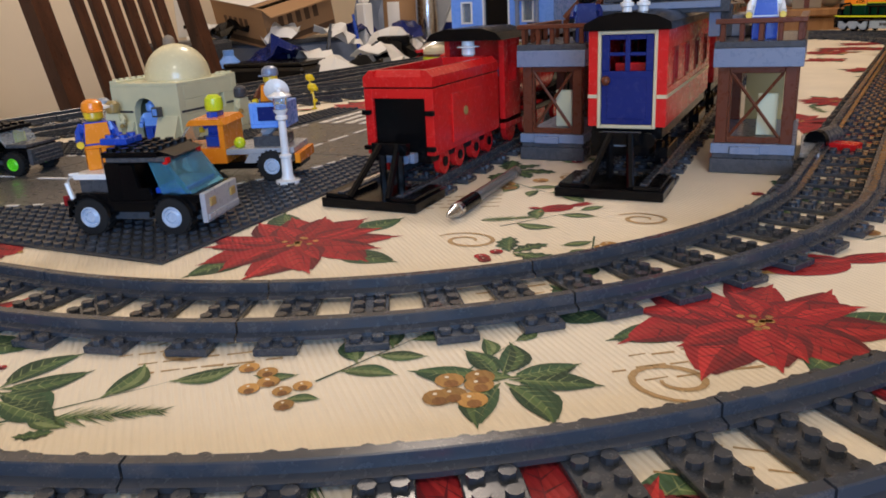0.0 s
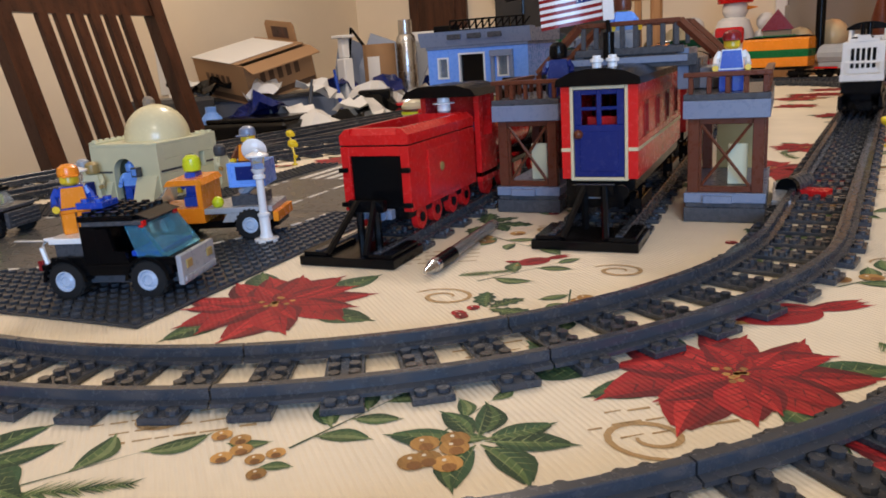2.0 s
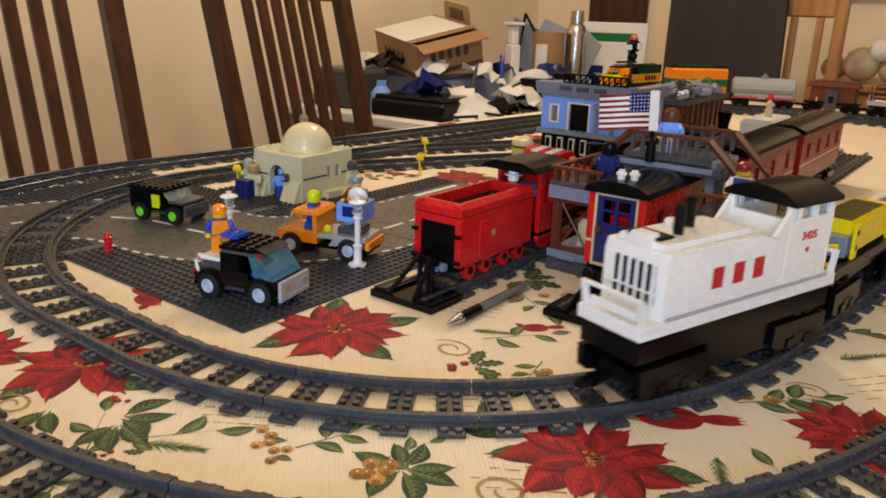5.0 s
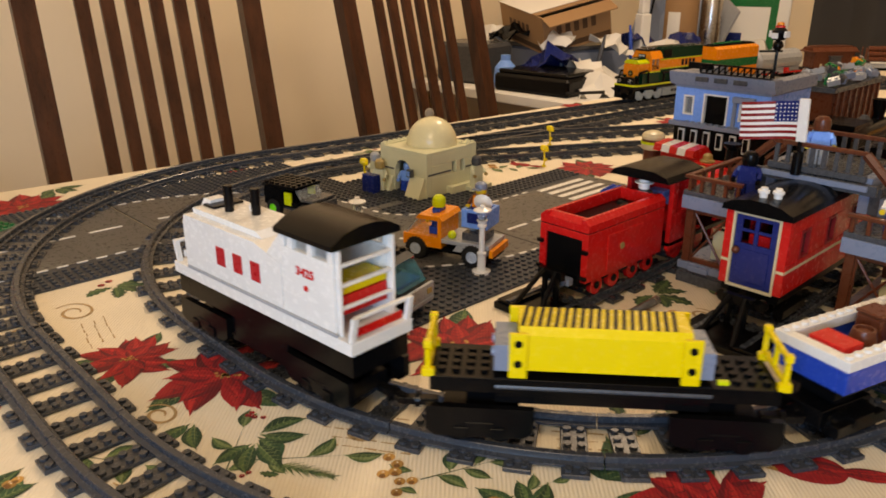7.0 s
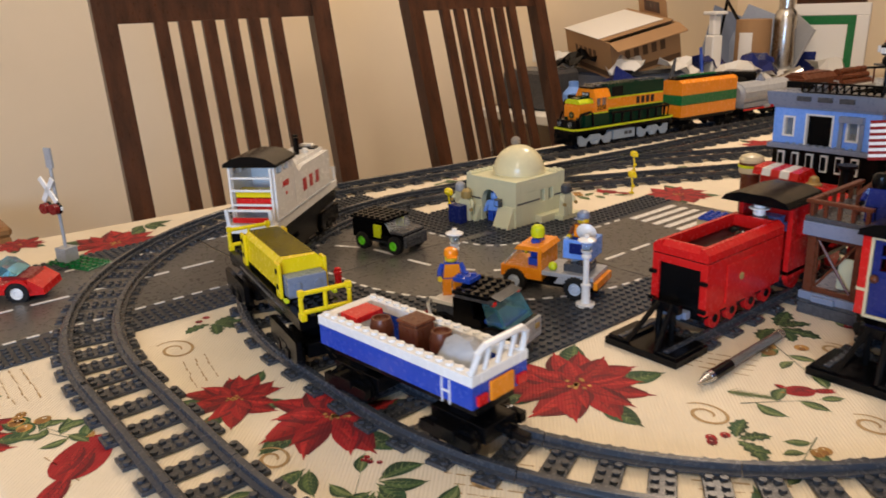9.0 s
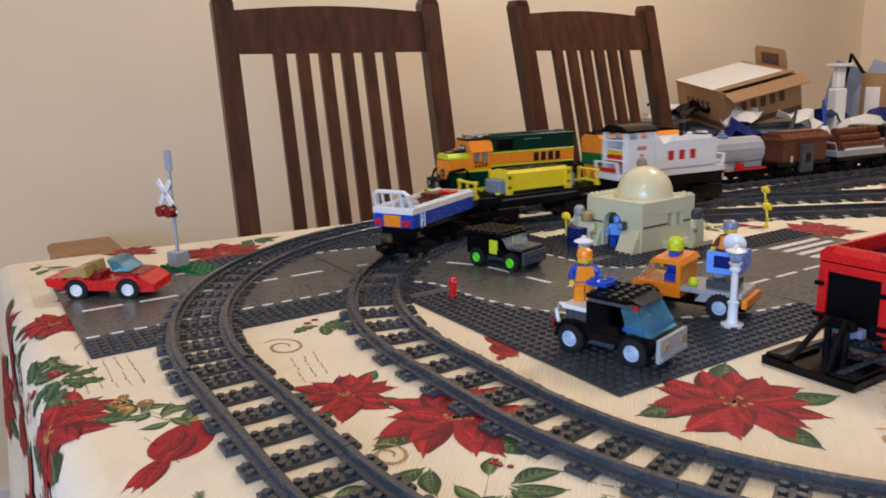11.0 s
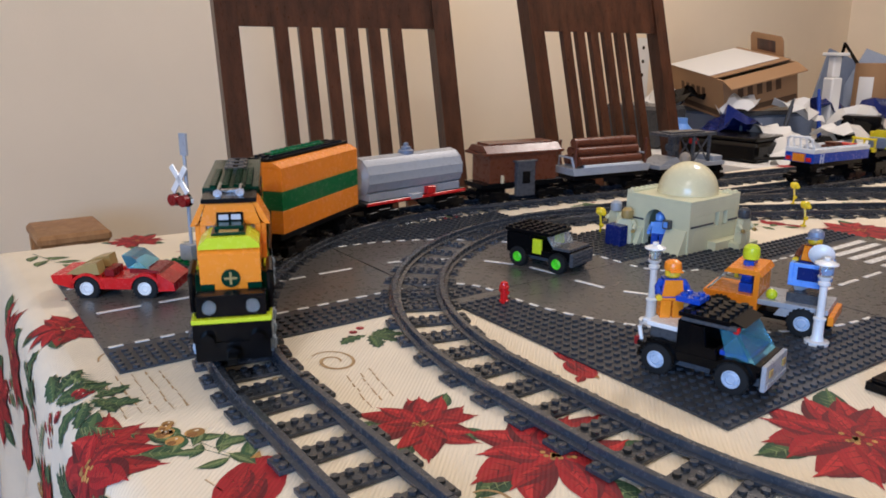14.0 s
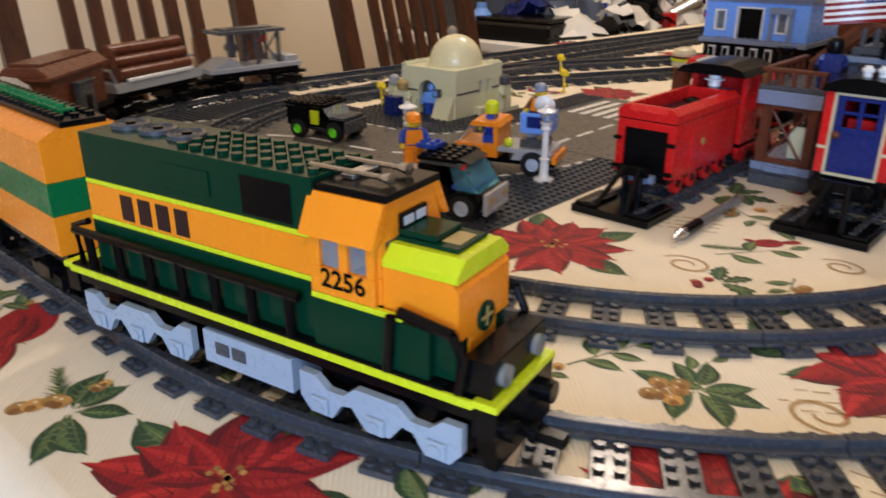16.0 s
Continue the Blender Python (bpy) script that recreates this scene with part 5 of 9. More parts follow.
    part("step", Shape().box(w, w + 0.022, 0.014, d + 0.006, 0, 0.0060).studs(w + 0.006, 0.014, 0.0060, 2, 3), "sand", t)
    part("crate", Shape().box(-w - 0.002, -0.022, -d - 0.030, -d - 0.018, 0, 0.022), "dark_blue", t, "dark blue crate")


domed_hut()
figure(-0.318, 0.268, 0.0036, -70, "sand", "sand", head="gold", hat="gold", kind="helmet", label="toy alien figure in a pale robe by the hut door")
figure(-0.293, 0.291, 0.0022, -60, "blue", "sky_blue", head="sky_blue", label="toy figure in light blue inside the hut door")
figure(-0.352, 0.288, 0.0036, -100, "sand", "sand", head="gold", hat="grey", kind="helmet", label="toy figure in pale robe beside the hut")
figure(-0.236, 0.353, 0.0081, 0, "sand", "sand", head="gold", hat="dark_grey", kind="helmet", label="toy figure in pale robe on the hut's low steps")


# ---- sidings: buffer stops, red tender and engine, coach ----
def buffer_stop(x, y):
    t = thing("buffer_stop", "black toy buffer stop at the siding's end", "buffer stop", pose(x, y, 0.0), group="buffer stops")
    part("base", Shape().box(-0.032, 0.032, -0.020, 0.020, 0.0003, 0.0060).box(-0.030, -0.014, -0.018, 0.018, 0.0060, 0.0085).box(0.014, 0.030, -0.018, 0.018, 0.0060, 0.0085), "black", t)
    s = Shape()
    for sg in (-1, 1):
        s.tube([(sg * 0.006, 0.012, 0.0060), (sg * 0.006, 0.012, 0.0340)], 0.0024, 6)
        s.tube([(sg * 0.013, -0.018, 0.0070), (sg * 0.006, 0.010, 0.0330)], 0.0021, 6)
    part("strut", s, "black", t)
    part("beam", Shape().box(-0.012, 0.012, 0.0095, 0.0150, 0.0270, 0.0345), "black", t)
    part("coupling_plate", Shape().box(-0.006, 0.006, 0.0150, 0.0180, 0.0250, 0.0310), "grey", t)


buffer_stop(0.045, 0.137)
buffer_stop(0.1725, 0.196)


def bogie(parent, x, wheel_mat="black", frame_mat="black", span=0.024, r=0.0076, tall=False, plates=True):
    """A four-wheel truck; the wheels stand on the rail tops at z = 0."""
    b = part("bogie", Shape().box(-0.022, 0.022, -0.0135, 0.0135, 0.0060, 0.0165).box(-0.021, 0.021, -0.0245, -0.0190, 0.0050, 0.0120).box(-0.021, 0.021, 0.0190, 0.0245, 0.0050, 0.0120).box(-0.008, 0.008, -0.0255, 0.0255, 0.0085, 0.0150).box(-0.008, 0.008, -0.012, 0.012, 0.0165, 0.0340 if tall else 0.0215), frame_mat, parent, "", pose(x, 0, 0))
    if tall and plates:
        for sg in (-1, 1):
            part("side_frame", Shape().prism([(-0.030, 0.0240), (-0.030, 0.0100), (-0.025, 0.0060), (0.025, 0.0060), (0.030, 0.0100), (0.030, 0.0240)], sg * 0.0206, sg * 0.0250, "y").box(-0.014, -0.006, sg * 0.0250, sg * 0.0262, 0.0050, 0.0120).box(0.006, 0.014, sg * 0.0250, sg * 0.0262, 0.0050, 0.0120), frame_mat, b)
    for cx in (-span / 2, span / 2):
        for sg in (-1, 1):
            part("wheel", Shape().cyl(cx, sg * 0.0185 - 0.0018, r, r, 0.0036, "y", 16).cyl(cx, sg * 0.0160 - 0.0008, r, r + 0.0008, 0.0016, "y", 16), wheel_mat, b)
    return b


def coupler(parent, x):
    s = Shape().box(x - 0.012, x + 0.012, -0.003, 0.003, 0.0105, 0.0150)
    s.cyl(x - 0.0015, 0, 0.0128, 0.0046, 0.003, "x", 12)
    part("coupling", s, "black", parent)


def red_tender():
    t = thing("toy_coal_tender", "bright red toy coal tender with a black back and open top", "toy train car", pose(0.045, 0.2185, RAIL_TOP))
    w, y0, y1 = 0.0240, -0.056, 0.054
    s = Shape()
    s.box(-w, -w + 0.006, y0, y1, 0.0150, 0.0560)
    s.box(w - 0.006, w, y0, y1, 0.0150, 0.0560)
    s.box(-w + 0.006, w - 0.006, y1 - 0.006, y1, 0.0150, 0.0560)
    s.box(-w + 0.006, w - 0.006, y0, y0 + 0.006, 0.0500, 0.0560)
    part("body", s, "red", t)
    part("back_panel", Shape().box(-w + 0.006, w - 0.006, y0 + 0.002, y0 + 0.006, 0.0150, 0.0500), "black", t, "black recessed back panel")
    rim = Shape()
    rim.prism([(-w, 0.0570), (w, 0.0570), (w, 0.0630), (w - 0.0045, 0.0670), (w - 0.0075, 0.0670), (w - 0.0075, 0.0570)][0:1] + [(-w + 0.0075, 0.0570), (-w + 0.0075, 0.0670), (-w + 0.0045, 0.0670), (-w, 0.0630)], y0, y1, "y")
    rim.prism([(w, 0.0570), (w, 0.0630), (w - 0.0045, 0.0670), (w - 0.0075, 0.0670), (w - 0.0075, 0.0570)], y0, y1, "y")
    rim.prism([(y0, 0.0570), (y0 + 0.0075, 0.0570), (y0 + 0.0075, 0.0670), (y0 + 0.0045, 0.0670), (y0, 0.0630)], -w + 0.0075, w - 0.0075, "x")
    rim.prism([(y1, 0.0570), (y1 - 0.0075, 0.0570), (y1 - 0.0075, 0.0670), (y1 - 0.0045, 0.0670), (y1, 0.0630)], -w + 0.0075, w - 0.0075, "x")
    part("rim", rim, "red", t)
    part("black_band", Shape().box(-w + 0.0004, w - 0.0004, y0 + 0.0004, y1 - 0.0004, 0.0558, 0.0572), "black", t)
    part("coal_floor", Shape().box(-w + 0.006, w - 0.006, y0 + 0.006, y1 - 0.006, 0.0500, 0.0530).ball(0.004, 0.026, 0.055, 0.009, 0.7).ball(-0.008, 0.036, 0.055, 0.008, 0.7), "black", t)
    for sg in (-1, 1):
        part("side_plate", Shape().box(sg * w, sg * (w + 0.0012), -0.030, 0.020, 0.0190, 0.0500), "red", t)
        part("emblem", Shape().cyl(sg * (w + 0.0012) - (0.0004 if sg > 0 else 0.0004), -0.010, 0.0370, 0.0030, 0.0010, "x", 16), "gold", t, "small round gold emblem")
        part("clip", Shape().box(sg * (w - 0.005), sg * (w + 0.001), y0 - 0.0030, y0, 0.0180, 0.0210).box(sg * (w - 0.005), sg * (w + 0.001), y0 - 0.0030, y0, 0.0400, 0.0430), "black", t)
    part("underframe", Shape().box(-0.020, 0.020, y0 + 0.002, y1 - 0.002, 0.0100, 0.0150), "black", t)
    part("buffer_plate", Shape().box(-0.012, 0.012, y0 - 0.006, y0, 0.0110, 0.0170).cyl(-0.007, y0 - 0.009, 0.014, 0.003, 0.004, "y", 10).cyl(0.007, y0 - 0.009, 0.014, 0.003, 0.004, "y", 10), "blue_grey", t)
    for cy in (-0.036, -0.012, 0.016, 0.040):
        for sg in (-1, 1):
            wl = part("wheel", Shape().cyl(sg * 0.0185 - 0.002, cy, 0.0080, 0.0080, 0.004, "x", 18), "red", t, "red spoked wheel")
            part("hub", Shape().cyl(sg * 0.0205 - (0.001 if sg > 0 else 0.001), cy, 0.0080, 0.0032, 0.002, "x", 10), "black", wl)


def red_engine():
    t = thing("toy_steam_engine", "red and black toy steam engine in front of its tender", "toy locomotive", pose(0.045, 0.285, RAIL_TOP))
    part("cab", Shape().box(-0.024, -0.0195, 0, 0.034, 0.012, 0.078).box(0.0195, 0.024, 0, 0.008, 0.012, 0.078).box(0.0195, 0.024, 0.026, 0.034, 0.012, 0.078).box(0.0195, 0.024, 0.008, 0.026, 0.012, 0.046).box(-0.0195, 0.0195, 0.028, 0.034, 0.012, 0.078), "red", t)
    roof = [(-0.030, 0.078), (-0.026, 0.083), (-0.014, 0.0865), (0.014, 0.0865), (0.026, 0.083), (0.030, 0.078)]
    part("cab_roof", Shape().prism(roof, -0.020, 0.042, "y"), "black", t, "black arched cab roof")
    part("boiler", Shape().cyl(0, 0.034, 0.042, 0.019, 0.105, "y", 22), "red", t)
    part("smokebox", Shape().cyl(0, 0.139, 0.042, 0.0195, 0.022, "y", 22), "black", t)
    part("chimney", Shape().lathe(0, 0.150, 0.060, [(0.007, 0), (0.006, 0.006), (0.006, 0.018), (0.009, 0.021), (0.009, 0.024)], 16), "black", t)
    part("steam_dome", Shape().lathe(0, 0.085, 0.060, [(0.009, 0), (0.009, 0.006), (0.006, 0.011), (0.001, 0.012)], 16), "gold", t)
    part("footplate", Shape().box(-0.024, 0.024, 0, 0.165, 0.0160, 0.0200), "black", t)
    for cy in (0.020, 0.058, 0.096, 0.140):
        for sg in (-1, 1):
            part("wheel", Shape().cyl(sg * 0.0185 - 0.002, cy, 0.0110 if cy < 0.12 else 0.0080, 0.0110 if cy < 0.12 else 0.0080, 0.004, "x", 20), "red", t)
    part("cab_fittings", Shape().box(-0.012, 0.004, 0.016, 0.028, 0.048, 0.060).cyl(0.008, 0.020, 0.052, 0.004, 0.006, "y", 10), "sky_blue", t)


red_tender()
red_engine()
figure(0.045, 0.275, RAIL_TOP + 0.040, -90, "black", "dark_grey", head="white", hat="white", kind="brim", label="toy fireman figure with a white cap on the tender")
solid("toy_plate", Shape().box(-0.024, 0.024, -0.016, 0.016, 0, 0.0032).studs(-0.024, -0.016, 0.0032, 6, 4), "blue", "bright blue studded toy plate on a tan block", "toy brick", pose(-0.083, 0.445, 0.0125, 0, 0, 10))
solid("toy_block", Shape().box(-0.026, 0.026, -0.014, 0.014, 0, 0.0105), "tan", "tan toy block under the blue plate", "toy brick", pose(-0.083, 0.445, 0.0020, 0, 0, 10))
solid("toy_slope", Shape().prism([(-0.012, 0), (0.012, 0), (0.012, 0.004), (-0.006, 0.012), (-0.012, 0.012)], -0.012, 0.012, "y"), "grey", "light grey ribbed toy slope piece", "toy brick", pose(-0.052, 0.475, 0.0020, 0, 0, 30))


def red_coach(y, length, first, group=""):
    """A red coach with a blue end door, cream lines and a black arched roof; y is its near end."""
    t = thing("toy_coach", "red toy coach with a dark blue end door" if first else "dark red toy railway coach with a black roof", "toy train car", pose(0.1725, y, RAIL_TOP), group=group)
    w, h0, h1 = 0.0240, 0.0260, 0.0840
    s = Shape()
    col = "red" if first else "dark_red"
    s.box(-w, -0.0165, 0, 0.004, h0, h1).box(0.0165, w, 0, 0.004, h0, h1).box(-w, w, length - 0.004, length, h0, h1)
    n = max(2, int((length - 0.02) / 0.044))
    pitch = (length - 0.012) / n
    for sg in (-1, 1):
        x0, x1 = (w - 0.004, w) if sg > 0 else (-w, -w + 0.004)
        s.box(x0, x1, 0.004, length - 0.004, h0, 0.0500)
        s.box(x0, x1, 0.004, length - 0.004, 0.0720, h1)
        edge = 0.004
        for k in range(n):
            c = 0.006 + pitch * (k + 0.5)
            s.box(x0, x1, edge, c - 0.008, 0.0500, 0.0720)
            edge = c + 0.008
        s.box(x0, x1, edge, length - 0.004, 0.0500, 0.0720)
    part("body", s, col, t)
    for sg in (-1, 1):
        for k in range(n):
            c = 0.006 + pitch * (k + 0.5)
            f = Shape()
            x0 = sg * (w - 0.0030) if sg > 0 else -w - 0.0006
            f.box(x0, x0 + 0.0036, c - 0.008, c - 0.0058, 0.0500, 0.0720).box(x0, x0 + 0.0036, c + 0.0058, c + 0.008, 0.0500, 0.0720).box(x0, x0 + 0.0036, c - 0.0058, c + 0.0058, 0.0500, 0.0522).box(x0, x0 + 0.0036, c - 0.0058, c + 0.0058, 0.0698, 0.0720)
            wn = part("window", f, "dark_red", t)
            part("pane", Shape().box(sg * (w - 0.0030), sg * (w - 0.0022), c - 0.0058, c + 0.0058, 0.0522, 0.0698), "smoke", wn)
        part("cream_line", Shape().box(sg * w, sg * (w + 0.0005), 0.0005, length - 0.001, 0.0435, 0.0458), "tan", t)
    if first:
        f = Shape().box(-0.0180, -0.0160, -0.0012, 0.003, h0 - 0.001, h1).box(0.0160, 0.0180, -0.0012, 0.003, h0 - 0.001, h1).box(-0.0160, 0.0160, -0.0012, 0.003, h1 - 0.0022, h1).box(-0.0160, 0.0160, -0.0012, 0.003, h0 - 0.001, h0 + 0.0012)
        fr = part("door_frame", f, "tan", t, "cream door frame")
        d = Shape().box(-0.0158, 0.0158, 0.0002, 0.0028, h0 + 0.0013, 0.0600)
        for x0, x1 in ((-0.0158, -0.0110), (-0.0015, 0.0015), (0.0110, 0.0158)):
            d.box(x0, x1, 0.0002, 0.0028, 0.0600, h1 - 0.0023)
        for x0, x1 in ((-0.0110, -0.0015), (0.0015, 0.0110)):
            for z0, z1 in ((0.0690, 0.0712), (0.0785, h1 - 0.0023)):
                d.box(x0, x1, 0.0002, 0.0028, z0, z1)
        dr = part("end_door", d, "dark_blue", t, "dark blue door with four small panes")
        part("door_panel", Shape().box(-0.0120, 0.0120, -0.0006, 0.0002, 0.0310, 0.0560), "dark_blue", dr)
        part("door_handle", Shape().ball(-0.0125, -0.0022, 0.0545, 0.0030), "brown", dr)
        for sg in (-1, 1):
            part("end_line", Shape().box(sg * 0.0182, sg * w, -0.0006, 0.0, 0.0435, 0.0458), "tan", t)
        part("interior", Shape().box(-0.010, 0.010, 0.012, 0.020, h0, 0.064), "red", t)
    else:
        part("end_wall", Shape().box(-0.0165, 0.0165, 0, 0.004, h0, h1), col, t)
    arch = [(-0.0265, 0.0842), (-0.0255, 0.0885), (-0.0170, 0.0925), (-0.006, 0.0945), (0.006, 0.0945), (0.0170, 0.0925), (0.0255, 0.0885), (0.0265, 0.0842)]
    part("roof", Shape().prism(arch, -0.004, length + 0.004, "y"), "black", t, "black arched roof")
    if first:
        for px, py in ((-0.003, 0.010), (0.006, 0.014)):
            part("roof_vent", Shape().lathe(px, py, 0.0944, [(0.0030, 0), (0.0030, 0.003), (0.0042, 0.0034), (0.0042, 0.0054), (0.0026, 0.0058), (0.0026, 0.0074)], 12), "white", t, "small white roof vent")
    part("underframe", Shape().box(-0.022, 0.022, 0.002, length - 0.002, 0.0185, 0.0258), "black", t)
    for cy in (0.030, length - 0.030):
        b = part("bogie", Shape().box(-0.0245, -0.019, -0.020, 0.020, 0.005, 0.012).box(0.019, 0.0245, -0.020, 0.020, 0.005, 0.012).box(-0.0135, 0.0135, -0.021, 0.021, 0.006, 0.0185), "black", t, "", pose(0, cy, 0))
        for q in (-0.012, 0.012):
            for sg in (-1, 1):
                part("wheel", Shape().cyl(sg * 0.0185 - 0.0018, q, 0.0076, 0.0076, 0.0036, "x", 14), "black", b)
    for sg in (-1, 1):
        part("buffer", Shape().cyl(sg * 0.0150, -0.006, 0.0190, 0.0020, 0.008, "y", 10).cyl(sg * 0.0150, -0.0085, 0.0190, 0.0048, 0.0026, "y", 14), "black", t)


red_coach(0.222, 0.205, True)
red_coach(0.470, 0.190, False, "red coaches")
red_coach(0.690, 0.230, False, "red coaches")


# ---- footbridge station over the sidings ----
def footbridge():
    t = thing("toy_footbridge", "grey and brown toy railway footbridge with stairs and a flag", "toy bridge", pose(0, 0, 0))
    for x0, x1, y0, y1 in ((0.083, 0.131, 0.278, 0.372), (0.219, 0.269, 0.262, 0.372)):
        p = part("pillar_base", Shape().box(x0, x1, y0, y1, 0.0003, 0.0098).box(x0 + 0.001, x1 - 0.001, y0 + 0.001, y1, 0.0098, 0.0130), "dark_grey", t)
        part("base_course", Shape().box(x0, x1, y0, y1, 0.0130, 0.0195).box(x0 + 0.012, x0 + 0.030, y0 - 0.003, y0, 0.0132, 0.0180), "blue_grey", p)
        for px in (x0 + 0.002, x1 - 0.009):
            for py in (y0 + 0.002, y1 - 0.009):
                part("post", Shape().box(px, px + 0.007, py, py + 0.007, 0.0195, 0.0675), "brown", t)
        f = Shape().box(x0 + 0.009, x1 - 0.009, y0 + 0.003, y0 + 0.007, 0.0195, 0.0235).box(x0 + 0.009, x1 - 0.009, y0 + 0.003, y0 + 0.007, 0.0635, 0.0675)
        part("cross_frame", f.box(x0 + 0.0088, x0 + 0.0105, y0 + 0.0035, y0 + 0.0065, 0.0230, 0.0640), "brown", t)
        b = Shape()
        b.tube([(x0 + 0.010, y0 + 0.005, 0.0235), (x1 - 0.010, y0 + 0.005, 0.0635)], 0.0011, 6)
        b.tube([(x0 + 0.010, y0 + 0.004, 0.0635), (x1 - 0.010, y0 + 0.004, 0.0235)], 0.0011, 6)
        part("brace", b, "brown", t, "crossed brown braces")
        part("light_panel", Shape().box(x1 - 0.024, x1 - 0.012, y0 + 0.012, y0 + 0.014, 0.0235, 0.0500), "sand", t)
        part("back_board", Shape().box(x0 + 0.012, x1 - 0.012, y1 - 0.006, y1 - 0.003, 0.0195, 0.0675), "gold" if x0 > 0.2 else "brown", t)
        part("landing", Shape().box(x0 - 0.001, x1 + 0.001, y0 - 0.002, y1 + 0.002, 0.0676, 0.0790), "blue_grey", t, "bluish grey landing slab")
        part("deck_plate", Shape().box(x0 - 0.001, x1 + 0.001, y0 - 0.001, y1 + 0.001, 0.0791, 0.0830), "dark_grey", t)
        # brown railing round the landing
        out = x0 if x0 < 0.2 else x1
        r = Shape().box(x0 - 0.001, x1 + 0.001, y0 - 0.001, y0 + 0.004, 0.0935, 0.0965)
        for k in range(5):
            c = x0 + 0.002 + (x1 - x0 - 0.006) * k / 4
            r.box(c, c + 0.003, y0 + 0.0002, y0 + 0.0032, 0.0830, 0.0935)
        o0, o1 = (out - 0.001, out + 0.004) if x0 < 0.2 else (out - 0.004, out + 0.001)
        r.box(o0, o1, y0 + 0.004, y1, 0.0935, 0.0965)
        for k in range(6):
            c = y0 + 0.010 + (y1 - y0 - 0.016) * k / 5
            r.box(o0 + 0.001, o1 - 0.001, c, c + 0.003, 0.0830, 0.0935)
        part("railing", r, "brown", t)
    # stairs up to the span from both landings
    for sg, xs in ((1, 0.113), (-1, 0.238)):
        for k in range(4):
            a, b = xs + sg * 0.0075 * k, xs + sg * 0.0075 * (k + 1)
            part("stair", Shape().box(min(a, b), max(a, b), 0.312, 0.368, 0.0835, 0.0905 + 0.0070 * k), "blue_grey" if k % 2 else "dark_grey", t)
    part("span", Shape().box(0.1432, 0.2078, 0.308, 0.372, 0.1080, 0.1130), "dark_grey", t)
    part("span_edge", Shape().box(0.138, 0.213, 0.304, 0.3078, 0.1090, 0.1140).box(0.128, 0.222, 0.303, 0.3078, 0.1000, 0.1080).studs(0.1435, 0.3085, 0.1130, 8, 1), "dark_grey", t)
    part("span_band", Shape().box(0.1350, 0.2160, 0.3005, 0.3028, 0.1030, 0.1075), "blue_grey", t)
    for ry in (0.306, 0.370):
        r = Shape().box(0.140, 0.211, ry - 0.002, ry + 0.002, 0.1290, 0.1322)
        part("span_rail", r, "brown", t)
        for k in range(8):
            c = 0.142 + 0.0092 * k
            part("baluster", Shape().box(c, c + 0.0035, ry - 0.0012, ry + 0.0012, 0.1142, 0.1290), "dark_grey", t)
        for xa, xb in ((0.141, 0.110), (0.210, 0.242)):
            part("hand_rail", Shape().tube([(xa, ry, 0.1300), (xb, ry, 0.0990)], 0.0036, 6), "brown", t, "sloping brown hand rail")
            part("rail_post", Shape().box(xb - 0.002, xb + 0.002, ry - 0.002, ry + 0.002, 0.083, 0.0985), "brown", t)
    part("flag_socket", Shape().cyl(0.163, 0.300, 0.1075, 0.0040, 0.018, "z", 12), "black", t)
    return t


footbridge()


def flag():
    t = thing("toy_flag", "small striped toy flag with a starred blue corner", "flag", pose(0.163, 0.300, 0.1255, 0, -3, 4))
    part("pole", Shape().cyl(0, 0, 0, 0.0016, 0.010, "z", 10), "black", t)
    part("sleeve", Shape().box(-0.0030, 0.0046, -0.0016, 0.0016, 0.0080, 0.0410), "white", t, "pale rigid flag sleeve")
    W, H, n = 0.044, 0.0300, 13
    def strip(s, x0, x1, z0, z1, dy):
        steps = 10
        vs, fs = [], []
        for k in range(steps + 1):
            u = x0 + (x1 - x0) * k / steps
            q = 0.0022 * math.sin(-u / W * 5.0)
            sag = 0.0032 * u / W
            for y in (-0.0003 - dy, 0.0003 + dy):
                vs += [(u, q + y, 0.0095 + z0 + sag), (u, q + y, 0.0095 + z1 + sag)]
        for k in range(steps):
            a, b = 4 * k, 4 * k + 4
            fs += [(a, b, b + 1, a + 1), (a + 2, a + 3, b + 3, b + 2), (a, a + 2, b + 2, b), (a + 1, b + 1, b + 3, a + 3)]
        fs += [(0, 1, 3, 2), (4 * steps, 4 * steps + 2, 4 * steps + 3, 4 * steps + 1)]
        s.add(vs, fs)
    for k in range(n):
        s = Shape()
        strip(s, -0.0028 - W, -0.0028, H * k / n, H * (k + 1) / n, 0)
        part("stripe", s, "dark_red" if k % 2 == 0 else "white", t)
    s = Shape()
    strip(s, -0.0028 - W * 0.42, -0.0029, H * 6 / n, H + 0.0001, 0.0002)
    c = part("canton", s, "dark_blue", t, "dark blue corner with tiny white stars")
    st = Shape()
    for i in range(6):
        for j in range(5):
            u = -0.0052 - 0.0030 * i
            st.cyl(u, 0.0022 * math.sin(-u / W * 5.0) - 0.0009, 0.0095 + H * 6 / n + 0.0018 + 0.0030 * j + 0.0032 * u / W, 0.0006, 0.0004, "y", 5)
    part("stars", st, "white", c)


flag()
figure(0.128, 0.295, 0.0830, -80, "dark_blue", "dark_blue", head="black", hat="black", kind="helmet", label="toy figure in dark blue with black hair on the landing")
figure(0.245, 0.285, 0.0830, -85, "blue", "white", hat="dark_red", kind="cap", vest="blue", label="toy stationmaster in blue overalls and a red cap")
figure(0.168, 0.325, 0.1130, -60, "grey", "sky_blue", hat="brown", kind="helmet", label="toy figure in a blue grey jacket on the bridge")

